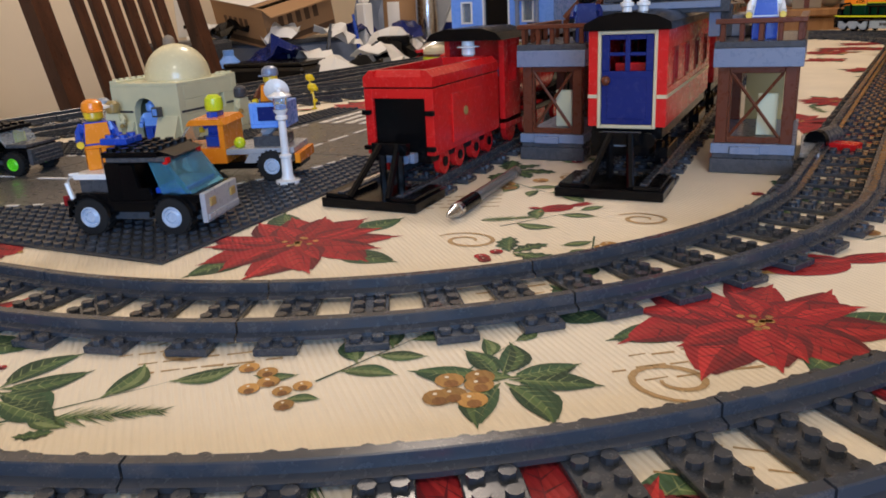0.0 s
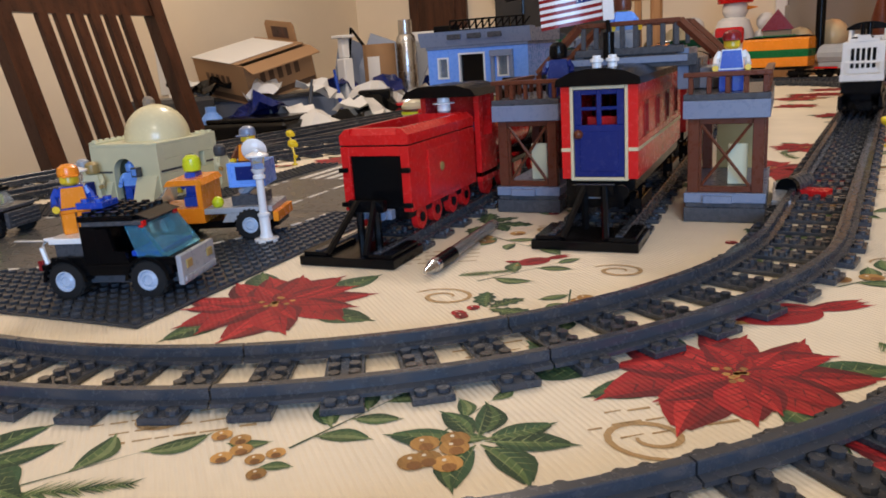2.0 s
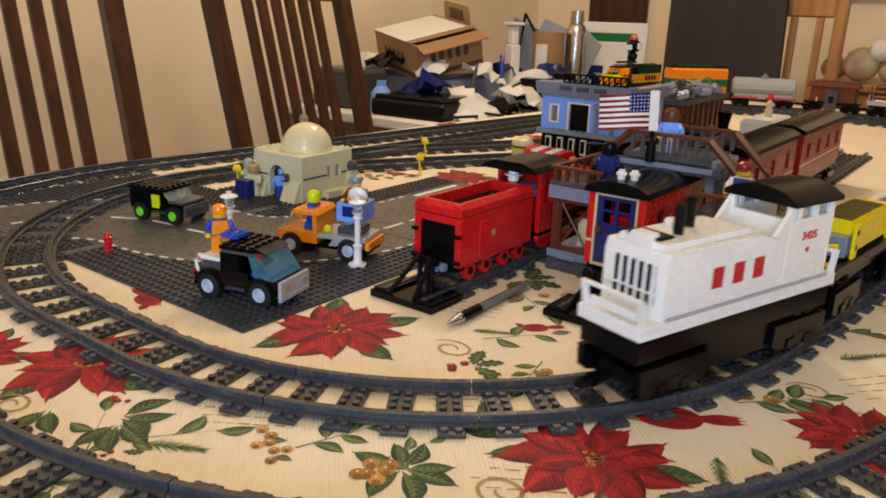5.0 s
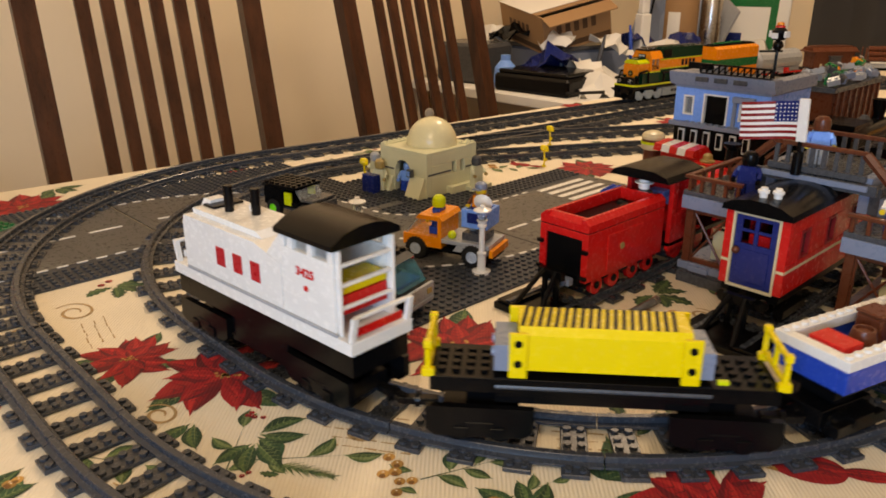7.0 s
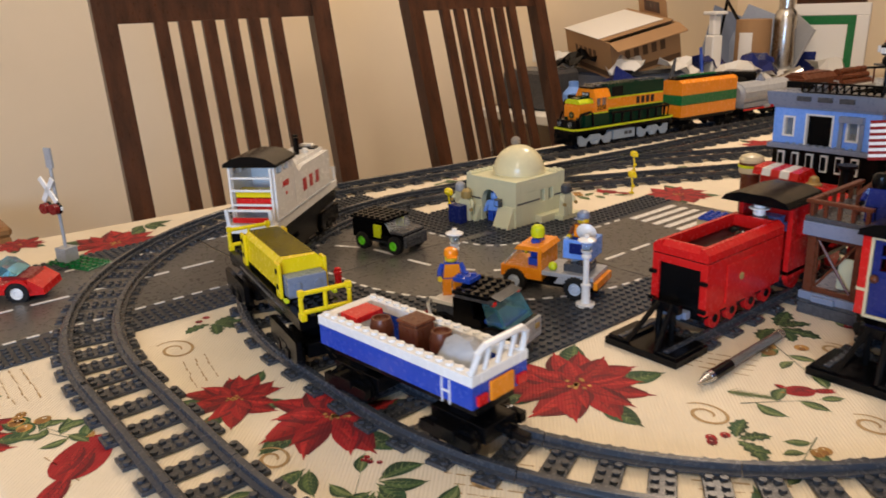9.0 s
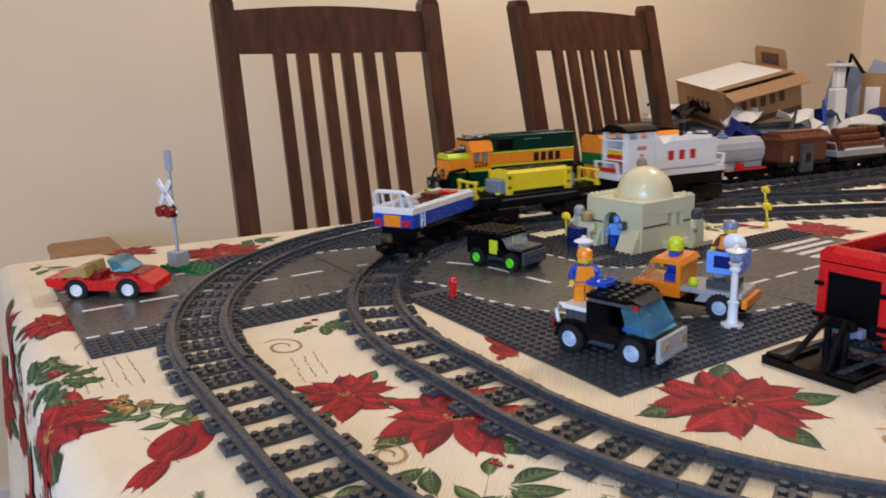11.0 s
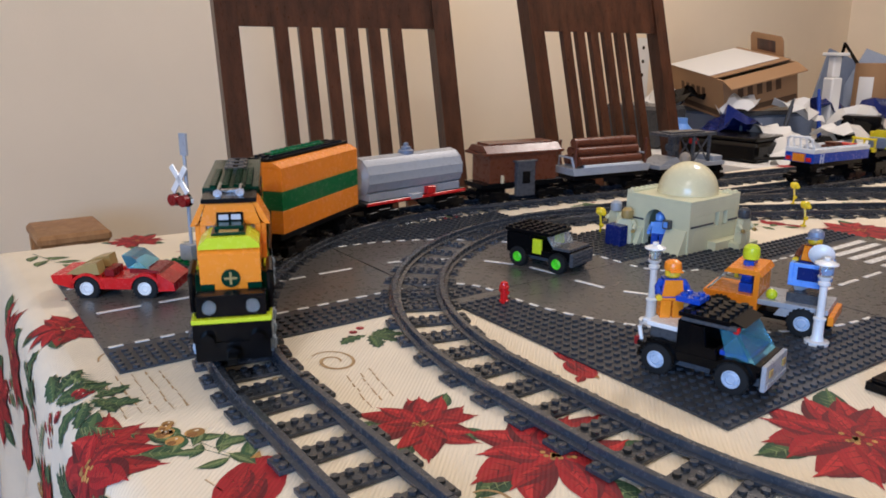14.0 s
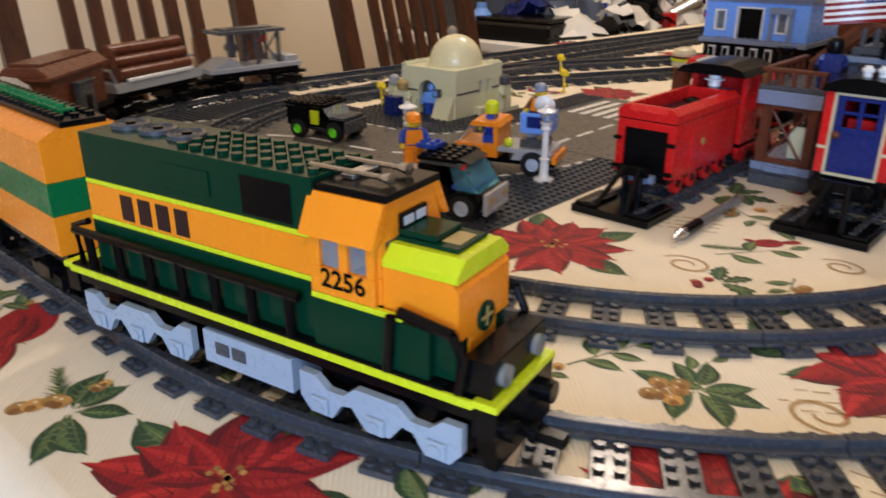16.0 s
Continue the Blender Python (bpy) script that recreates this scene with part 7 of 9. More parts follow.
part("tube", Shape().cyl(0, 0, 0, 0.055, 0.24, "z", 24), "card", roll)
part("label", Shape().prism([(0.0553 * math.cos(a), 0.0553 * math.sin(a)) for a in [-1.9 + 0.1 * k for k in range(9)]] + [(0.0562 * math.cos(a), 0.0562 * math.sin(a)) for a in [-1.1 - 0.1 * k for k in range(9)]], 0.06, 0.20, "z"), "paper", roll)
flask = thing("steel_flask", "tall polished steel flask on the desk", "flask", pose(-0.93, 2.20, DZ))
part("flask_body", Shape().lathe(0, 0, 0, [(0.034, 0), (0.036, 0.004), (0.036, 0.24), (0.030, 0.262), (0.022, 0.27)], 24), "metal", flask)
part("flask_cap", Shape().cyl(0, 0, 0.27, 0.024, 0.045, "z", 20), "metal", flask)
solid("steel_cup", Shape().cyl(0, 0, 0, 0.024, 0.12, "x", 18), "metal", "steel flask lying on the desk", "flask", pose(-0.86, 1.97, DZ + 0.03, 0, -28, 40))
solid("red_tin", Shape().cyl(0, 0, 0, 0.035, 0.055, "z", 20), "red", "small red tin on the desk", "tin", pose(-0.83, 1.92, DZ))
solid("black_box", Shape().box(-0.05, 0.05, -0.045, 0.045, 0, 0.10, 0.005), "black", "black box on the desk", "box", pose(-0.90, 1.90, DZ, 0, 0, 20))
cab = Shape()
for k in range(3):
    pts = [(-1.25 + 0.09 * i + 0.02 * k, 1.42 + 0.03 * math.sin(i * 1.3 + k) + 0.08 * k, DZ + 0.006 + 0.02 * abs(math.sin(i * 0.9 + k))) for i in range(6)]
    cab.tube(pts, 0.0045, 6)
solid("power_cable", cab, "rubber", "black power cables trailing over the desk", "cable")
fr = thing("picture_frame", "white framed picture with a dark green inner edge", "picture frame", pose(-0.90, 2.42, DZ + 0.10, -8, 0, 16))
part("frame_border", Shape().box(-0.13, 0.13, -0.006, 0.006, -0.10, -0.06, 0.002).box(-0.13, 0.13, -0.006, 0.006, 0.14, 0.18, 0.002).box(-0.13, -0.09, -0.006, 0.006, -0.06, 0.14, 0.002).box(0.09, 0.13, -0.006, 0.006, -0.06, 0.14, 0.002), "paper", fr)
part("mat_edge", Shape().box(-0.09, 0.09, -0.003, 0.002, 0.11, 0.14).box(0.065, 0.09, -0.003, 0.002, -0.06, 0.11), "green", fr)
part("sheet", Shape().box(-0.09, 0.065, -0.002, 0.002, -0.06, 0.11), "paper", fr)
part("dark_card", Shape().box(-0.085, -0.02, -0.006, -0.003, -0.055, 0.02), "dark_blue", fr)
for k, (x, y, rz) in enumerate(((-1.10, 2.25, 20), (-1.05, 2.30, -35), (-1.15, 2.2, 60))):
    solid("folder", Shape().box(-0.11, 0.11, -0.004, 0.004, 0, 0.27, 0.001), "blue_grey" if k != 1 else "grey", "grey plastic folder leaning on the desk", "folder", pose(x, y, DZ, -14, 22, rz), group="folders")
solid("wire_stand", Shape().tube([(-0.08, 0, 0), (0.0, 0, 0.30), (0.10, 0, 0.22)], 0.006, 6), "black", "bent black wire stand on the desk", "stand", pose(-1.12, 2.16, DZ, 0, 0, -30))
# stray board beyond the far left edge of the table
st = thing("wooden_stool", "low brown wooden stool beyond the table edge", "stool", pose(-1.22, -0.14, -0.118))
part("stool_top", Shape().box(-0.07, 0.07, -0.058, 0.058, 0.0, 0.020, 0.006), "oak", st)
for sx in (-0.055, 0.055):
    for sy in (-0.043, 0.043):
        part("leg", Shape().box(sx - 0.012, sx + 0.012, sy - 0.012, sy + 0.012, FLOOR + 0.118, 0.0, 0.003), "oak", st)

# ---- far end of the room ----
door = thing("door_1", "dark brown panelled wooden door in the far wall", "door", pose(-1.093, 2.879, 0), kind="structure")
part("door_leaf", Shape().box(-0.132, 0.132, -0.03, -0.001, FLOOR + 0.01, 1.28, 0.004), "chair_wood", door)
for z0, z1 in ((-0.6, 0.1), (0.22, 1.1)):
    part("door_panel", Shape().box(-0.085, 0.085, -0.036, -0.0302, z0, z1, 0.004), "chair_wood", door)
tv = thing("television", "large black television on the far wall", "television", pose(-0.455, 2.84, 0))
part("screen_panel", Shape().box(-0.375, 0.375, -0.02, 0.03, 0.335, 0.98, 0.006), "black", tv)
part("bezel", Shape().box(-0.385, 0.385, -0.024, -0.0205, 0.325, 0.345, 0.002), "dark_grey", tv)
hutch = thing("sideboard", "honey oak sideboard at the far wall", "sideboard", pose(0.45, 2.62, 0))
part("carcass", Shape().box(-0.62, 0.62, -0.20, 0.22, FLOOR + 0.05, 0.020, 0.004), "oak", hutch)
part("top_board", Shape().box(-0.64, 0.64, -0.22, 0.24, 0.0202, 0.045, 0.005), "oak", hutch)
part("plinth", Shape().box(-0.60, 0.60, -0.18, 0.2, FLOOR, FLOOR + 0.0498, 0.004), "oak", hutch)
och = thing("oak_chair", "honey oak chair with a dark jacket over its back", "chair", pose(-0.31, 2.30, 0))
for px in (-0.235, 0.190):
    part("back_post", Shape().box(px, px + 0.035, -0.015, 0.015, FLOOR, 0.352, 0.005), "oak", och)
part("top_rail", Shape().box(-0.200, 0.190, -0.011, 0.011, 0.240, 0.330, 0.005), "oak", och)
for k in range(5):
    part("spindle", Shape().box(-0.16 + 0.075 * k, -0.138 + 0.075 * k, -0.006, 0.006, -0.27, 0.240, 0.002), "oak", och)
part("seat", Shape().box(-0.23, 0.23, -0.42, 0.012, -0.31, -0.28, 0.006), "oak", och)
for px in (-0.22, 0.19):
    part("front_leg", Shape().box(px, px + 0.035, -0.41, -0.375, FLOOR, -0.31, 0.004), "oak", och)
vs, fs = [], []
n, mrows = 14, 9
rnd = random.Random(8)
for i in range(n + 1):
    u = i / n
    for j in range(mrows + 1):
        v = j / mrows
        vs.append((-0.62 + 0.37 * u + 0.02 * v, 2.262 - 0.035 * v - 0.018 * math.sin(u * 14 + v * 2), 0.362 - 0.018 * math.cos(u * 6) - 0.50 * v - 0.05 * v * (1 - u)))
m = len(vs)
vs += [(a, b + 0.022, c) for a, b, c in vs]
for i in range(n):
    for j in range(mrows):
        a = i * (mrows + 1) + j
        q = (a, a + 1, a + mrows + 2, a + mrows + 1)
        fs += [q, tuple(m + k for k in q)[::-1]]
for i in range(n):
    for j in (0, mrows):
        a, b = i * (mrows + 1) + j, (i + 1) * (mrows + 1) + j
        fs.append((a, b, m + b, m + a))
for j in range(mrows):
    for i in (0, n):
        a, b = i * (mrows + 1) + j, i * (mrows + 1) + j + 1
        fs.append((a, b, m + b, m + a))
solid("jacket", Shape().add(vs, fs), "jacket", "dark grey jacket hung over the oak chair", "jacket")
s = Shape().of("paper").lathe(0, 0, 0, [(0.05, 0), (0.066, 0.02), (0.064, 0.07), (0.048, 0.115), (0.034, 0.125)], 18).ball(0.004, 0, 0.150, 0.040, 0.95).of("red").box(-0.05, 0.035, -0.075, -0.050, 0.045, 0.095, 0.006).lathe(0.004, 0, 0.168, [(0.052, 0), (0.056, 0.010), (0.046, 0.028), (0.020, 0.038), (0.002, 0.04)], 18).of("orange").cyl(0.040, -0.006, 0.152, 0.007, 0.03, "x", 8, 0.001)
solid("snowman_ornament", s, "paper", "white snowman ornament with a red beret and red bag", "ornament", pose(0.115, 2.45, 0.0452))
s = Shape().of("tan").ball(0, 0, 0.055, 0.055, 1.0).ball(0.09, 0.02, 0.045, 0.045, 1.0).of("paper").ball(0.05, -0.02, 0.10, 0.035, 1.0).of("gold").ball(-0.08, 0.01, 0.04, 0.042, 0.9)
solid("soft_ornament", s, "tan", "cream and tan plush ornaments in a row", "ornament", pose(-0.06, 2.50, 0.046))
solid("soft_ornament", Shape().of("paper").ball(0, 0, 0.045, 0.045, 1.0).ball(0.0, 0, 0.105, 0.03, 1.0).of("tan").ball(0.10, 0.03, 0.04, 0.042, 1.0).ball(0.19, 0, 0.05, 0.05, 1.0), "paper", "white and tan plush ornaments in a row", "ornament", pose(0.21, 2.50, 0.046))
vh = thing("village_house", "stone ornament house with a dark red roof", "ornament house", pose(0.245, 2.44, 0.0455))
part("house_wall", Shape().box(-0.0403, 0.0403, -0.0248, 0.0248, 0, 0.0775, 0.0012), "stone", vh)
part("house_roof", Shape().prism([(-0.0484, 0.0776), (0.0484, 0.0776), (0.0000, 0.1395)], -0.0310, 0.0310, "y"), "dark_red", vh)
part("chimney", Shape().box(0.0186, 0.0310, -0.0074, 0.0074, 0.1023, 0.1488, 0.0012), "stone", vh)
for k in (-0.0217, 0.0217):
    part("house_window", Shape().box(k - 0.0074, k + 0.0074, -0.0264, -0.0249, 0.0341, 0.0558, 0.0006), "brown", vh)
part("house_door", Shape().box(-0.0074, 0.0074, -0.0267, -0.0249, 0.0000, 0.0298, 0.0006), "brown", vh)
lamp = thing("table_lamp", "table lamp with a glowing amber shade on the sideboard", "table lamp", pose(0.535, 2.52, 0.0455))
part("lamp_base", Shape().lathe(0, 0, 0, [(0.055, 0), (0.055, 0.012), (0.020, 0.030), (0.028, 0.090), (0.014, 0.150), (0.010, 0.230)], 20), "brown", lamp)
part("shade", Shape().lathe(0, 0, 0.215, [(0.125, 0.0), (0.120, 0.06), (0.105, 0.16), (0.085, 0.25), (0.083, 0.25), (0.103, 0.16), (0.118, 0.06), (0.123, 0.0)], 28, False), "amber", lamp, "glowing amber lamp shade")
mast = thing("candle_stand", "tall black metal candle stand on the sideboard", "candle stand", pose(0.365, 2.43, 0.0455))
part("stand_base", Shape().cyl(0, 0, 0, 0.030, 0.010, "z", 16), "black", mast)
part("stand_pole", Shape().cyl(0, 0, 0.010, 0.014, 0.42, "z", 12), "black", mast)
part("candle", Shape().cyl(0, 0, 0.4301, 0.018, 0.08, "z", 14), "paper", mast, "white candle")
solid("curtain", Shape().prism([(0.95 + 0.012 * k, 2.80 + 0.018 * math.sin(k * 1.1)) for k in range(40)] + [(0.95 + 0.012 * k, 2.83 + 0.018 * math.sin(k * 1.1)) for k in range(39, -1, -1)], FLOOR + 0.02, 1.3, "z"), "jacket", "dark grey curtain at the far wall", "curtain")
solid("door_frame", Shape().box(0.23, 0.27, 2.855, 2.879, FLOOR, 1.3, 0.004).box(0.82, 0.86, 2.855, 2.879, FLOOR, 1.3, 0.004).box(0.27, 0.82, 2.855, 2.879, 1.26, 1.3, 0.004), "paper", "white painted door frame in the far wall", "door frame", kind="structure")
# leaf added to darken this stretch of wall: the doorway's dimness is its colour
leaf = thing("dim_doorway", "dim doorway in the far wall, its shade painted as a grey-brown leaf", "door", pose(0, 0, 0), kind="structure")
part("door_leaf", Shape().box(0.271, 0.819, 2.862, 2.879, FLOOR + 0.008, 1.259, 0.003), "doorway_shade", leaf)
for z0, z1 in ((-0.62, 0.12), (0.26, 1.12)):
    part("door_panel", Shape().box(0.35, 0.74, 2.857, 2.8619, z0, z1, 0.004), "doorway_shade", leaf)
sw = thing("light_switch", "white light switch plate on the wall", "light switch", pose(-1.4995, 2.64, 0.50))
part("switch_plate", Shape().box(0, 0.006, -0.035, 0.035, -0.055, 0.055, 0.002), "paper", sw)
part("toggle", Shape().box(0.006, 0.014, -0.006, 0.006, -0.012, 0.012, 0.001), "paper", sw)
solid("baseboard", Shape().box(WX0, WX0 + 0.014, WY0, WY1, FLOOR, FLOOR + 0.10, 0.003), "paper", "white painted baseboard", "baseboard", kind="structure")


# ---- moving trains: cars face +x, rail tops at z = 0 ----
def letter_blocks(parent, mat, xs, size, m, name="lettering_block"):
    """A company mark drawn as plain bars of its size and colour."""
    for x in xs:
        part(name, Shape().box(x - size * 0.34, x + size * 0.34, -size / 2, size / 2, 0, 0.0004, 0.0001), mat, parent, "", m)


def raise_body(t, dz, squeeze=1.0):
    """Lifts all of a car but its trucks and couplings."""
    for ob in t.children:
        if not ob.name.startswith(("bogie", "coupling", "fuel_tank", "tank_vent")):
            ob.matrix_basis = Matrix.Translation((0, 0, dz)) @ Matrix.Diagonal((1, 1, squeeze, 1)) @ ob.matrix_basis
    return t


def lower_cab_top(t, z0=0.0566, share=0.87):
    """Brings the cab's upper works down to the level of the hood."""
    m = Matrix.Translation((0, 0, z0 * (1 - share))) @ Matrix.Diagonal((1, 1, share, 1))
    for ob in t.children:
        if ob.name.startswith(("cab", "roof_horn", "number_board")) and not ob.name.startswith("cab_line"):
            ob.matrix_basis = m @ ob.matrix_basis
    return t


def white_tender():
    t = thing("toy_white_tender", "white toy tender wagon with red lettering and a black cab roof", "toy train car")
    part("underframe", Shape().box(-0.096, 0.096, -0.0225, 0.0225, 0.0150, 0.0325).box(-0.032, 0.032, -0.0215, 0.0215, -0.0060, 0.0150), "black", t)
    part("skirt", Shape().box(-0.098, 0.098, -0.0245, 0.0245, 0.0326, 0.0420), "white", t)
    for sg in (-1, 1):
        part("ledge_line", Shape().box(-0.086, 0.078, sg * 0.0236, sg * 0.0250, 0.0421, 0.0446), "grey", t, "light grey ledge")
    w = 0.0235
    hull = [(0.080, 0.0421), (0.080, 0.0800), (0.078, 0.0870), (-0.006, 0.0870), (-0.034, 0.0780), (-0.034, 0.0421)]
    part("tank", Shape().prism(hull, -w, w, "y"), "white", t)
    part("tank_top", Shape().prism([(0.076, 0.0871), (0.076, 0.0915), (0.0, 0.0915), (-0.006, 0.0871)], -0.017, 0.017, "y"), "white", t)
    s = Shape().box(-0.0835, -0.0345, -w, -w + 0.0045, 0.0421, 0.0930).box(-0.0835, -0.0345, w - 0.0045, w, 0.0421, 0.0930).box(-0.040, -0.0345, -w + 0.0045, w - 0.0045, 0.0421, 0.0930)
    s.prism([(-0.0345, 0.0930), (-0.0345, 0.1010), (-0.020, 0.0830), (-0.0345, 0.0780)], -w, -w + 0.003, "y").prism([(-0.0345, 0.0930), (-0.0345, 0.1010), (-0.020, 0.0830), (-0.0345, 0.0780)], w - 0.003, w, "y")
    for c in (-0.081, -0.0625, -0.044, -0.0365):
        for sg in (-1, 1):
            s.box(c - 0.0024, c + 0.0024, sg * (w - 0.0045), sg * w, 0.0930, 0.1030)
    part("cab", s, "white", t)
    for sg in (-1, 1):
        part("cab_window_band", Shape().box(-0.082, -0.036, sg * (w - 0.0034), sg * (w - 0.003), 0.0930, 0.1030), "glass", t)
    arch = [(-0.0265, 0.1031), (-0.0265, 0.1065), (-0.017, 0.1125), (-0.006, 0.1150), (0.006, 0.1150), (0.017, 0.1125), (0.0265, 0.1065), (0.0265, 0.1031)]
    part("cab_roof", Shape().prism([(u, v) for u, v in arch], -0.0870, -0.0330, "x"), "black", t, "black arched cab roof")
    for sg in (-1, 1):
        part("exhaust_stack", Shape().cyl(0.050 if sg > 0 else 0.030, sg * 0.004, 0.0915, 0.0032, 0.021, "z", 12), "black", t)
    part("hatch", Shape().box(0.060, 0.074, -0.014, 0.010, 0.0915, 0.0935), "black", t)
    part("filler", Shape().lathe(0.040, -0.010, 0.0915, [(0.004, 0), (0.004, 0.004), (0.0025, 0.006)], 10), "white", t)
    # open cab end with rails and coloured steps
    for y in (-0.0215, 0.0195):
        part("ladder_post", Shape().box(-0.087, -0.084, y, y + 0.0025, 0.0421, 0.1020), "white", t)
    for z in (0.060, 0.076, 0.090):
        part("ladder_rung", Shape().box(-0.0868, -0.0842, -0.0190, 0.0195, z, z + 0.0025), "white", t)
    part("red_shelf", Shape().box(-0.083, -0.062, -0.018, 0.018, 0.0540, 0.0680), "red", t)
    part("yellow_shelf", Shape().box(-0.083, -0.064, -0.018, 0.018, 0.0690, 0.0760), "yellow", t)
    for x, sg in ((0.094, 1), (-0.096, -1)):
        f = Shape().prism([(x - 0.0015, 0.0421), (x + 0.0015, 0.0421), (x + 0.0015 + sg * 0.003, 0.0600), (x - 0.0015 + sg * 0.003, 0.0600)], -0.0235, -0.0200, "y").prism([(x - 0.0015, 0.0421), (x + 0.0015, 0.0421), (x + 0.0015 + sg * 0.003, 0.0600), (x - 0.0015 + sg * 0.003, 0.0600)], 0.0200, 0.0235, "y").box(x - 0.001 + sg * 0.002, x + 0.002 + sg * 0.002, -0.020, 0.020, 0.0575, 0.0600)
        part("end_rail", f, "white", t)
        part("chevron", Shape().box(x, x + 0.001, -0.018, 0.018, 0.0440, 0.0500), "red" if sg < 0 else "white", t)
    # front face with a dark slatted grille
    part("front_grille", Shape().box(0.0798, 0.0806, -0.016, 0.016, 0.0500, 0.0780), "black", t)
    for k in range(6):
        y = -0.015 + 0.006 * k
        part("grille_bar", Shape().box(0.0806, 0.0822, y - 0.0010, y + 0.0010, 0.0490, 0.0790), "white", t)
    part("grille_rail", Shape().box(0.0822, 0.0834, -0.020, 0.020, 0.0590, 0.0605), "white", t)
    part("front_cap", Shape().prism([(-0.010, 0.0871), (0.010, 0.0871), (0.006, 0.0960), (-0.006, 0.0960)], 0.0700, 0.0790, "x"), "white", t)
    for sg in (-1, 1):
        letter_blocks(t, "lettering_red", (-0.020, 0.0, 0.020), 0.0150, pose(0.014, sg * (w + 0.0001), 0.0640, 90, 0, 180 if sg > 0 else 0), "red_lettering")
        writing("3425", 0.0085, "red", t, pose(-0.058, sg * (w + 0.0003), 0.0790, 90, 0, 180 if sg > 0 else 0), "number", 0.0003)
        part("round_mark", Shape().cyl(-0.058, sg * w - 0.0003, 0.0680, 0.0022, 0.0006, "y", 12), "red", t)
    for x in (-0.064, 0.064):
        bogie(t, x, tall=True)
    coupler(t, 0.106)
    coupler(t, -0.106)
    return t


def yellow_wagon():
    t = thing("toy_yellow_wagon", "black toy flat wagon with a yellow striped engine block", "toy train car")
    part("deck", Shape().box(-0.094, 0.094, -0.0200, 0.0200, 0.0200, 0.0290).box(-0.058, 0.058, -0.018, 0.018, 0.0130, 0.0200).studs(-0.092, -0.016, 0.0290, 4, 4).studs(0.060, -0.016, 0.0290, 4, 4), "black", t)
    part("housing", Shape().prism([(-0.0165, 0.0330), (0.0165, 0.0330), (0.0165, 0.0540), (0.0130, 0.0580), (-0.0130, 0.0580), (-0.0165, 0.0540)], -0.046, 0.046, "x"), "yellow", t, "yellow slab-sided housing")
    for x in (-0.046, 0.046):
        for sg in (-1, 1):
            part("corner_leg", Shape().box(x - 0.005, x + 0.005, sg * 0.0165, sg * 0.0190, 0.0291, 0.0560), "yellow", t)
            part("pin_hole", Shape().cyl(x, sg * 0.0190 - 0.0003, 0.0500, 0.0022, 0.0008, "y", 12).cyl(x, sg * 0.0190 - 0.0003, 0.0380, 0.0022, 0.0008, "y", 12), "black", t)
    for k in range(19):
        x = -0.041 + 0.0045 * k
        q = [(x, -0.0125), (x + 0.0022, -0.0125), (x + 0.0052, 0.0125), (x + 0.003, 0.0125)]
        part("black_stripe", Shape().prism(q, 0.0580, 0.0584, "z"), "black", t)
    for sg in (-1, 1):
        part("grey_end", Shape().box(sg * 0.0465, sg * 0.0590, -0.0150, 0.0150, 0.0310, 0.0470).cyl(sg * 0.0590 - (0 if sg > 0 else 0.0015), -0.008, 0.040, 0.0028, 0.0015, "x", 10).cyl(sg * 0.0590 - (0 if sg > 0 else 0.0015), 0.008, 0.040, 0.0028, 0.0015, "x", 10), "blue_grey", t)
        x = sg * 0.0950
        r = Shape().tube([(x, -0.018, 0.0330), (x, -0.018, 0.0440), (x, -0.0150, 0.0475), (x, 0.0150, 0.0475), (x, 0.018, 0.0440), (x, 0.018, 0.0330)], 0.0018, 8).tube([(x, -0.018, 0.0335), (x, 0.018, 0.0335)], 0.0018, 8).tube([(x, 0, 0.0335), (x, 0, 0.0475)], 0.0016, 8)
        for y in (-0.0175, 0.0175):
            r.box(x - 0.0035, x + 0.0035, y - 0.0022, y + 0.0022, 0.0280, 0.0330)
            r.box(x - 0.0022, x + 0.0022, y - 0.0022, y + 0.0022, 0.0455, 0.0500)
        part("guard_rail", r, "yellow", t, "yellow tube guard rail")
        bogie(t, sg * 0.066, tall=True)
        coupler(t, sg * 0.103)
    for sg in (-1, 1):
        part("side_pipe", Shape().cyl(-0.058, sg * 0.0185, 0.0240, 0.0020, 0.116, "x", 8), "dark_grey", t)
        part("lime_stub", Shape().box(-0.066, -0.060, sg * 0.0170, sg * 0.0200, 0.0310, 0.0335), "lime", t)
    return t


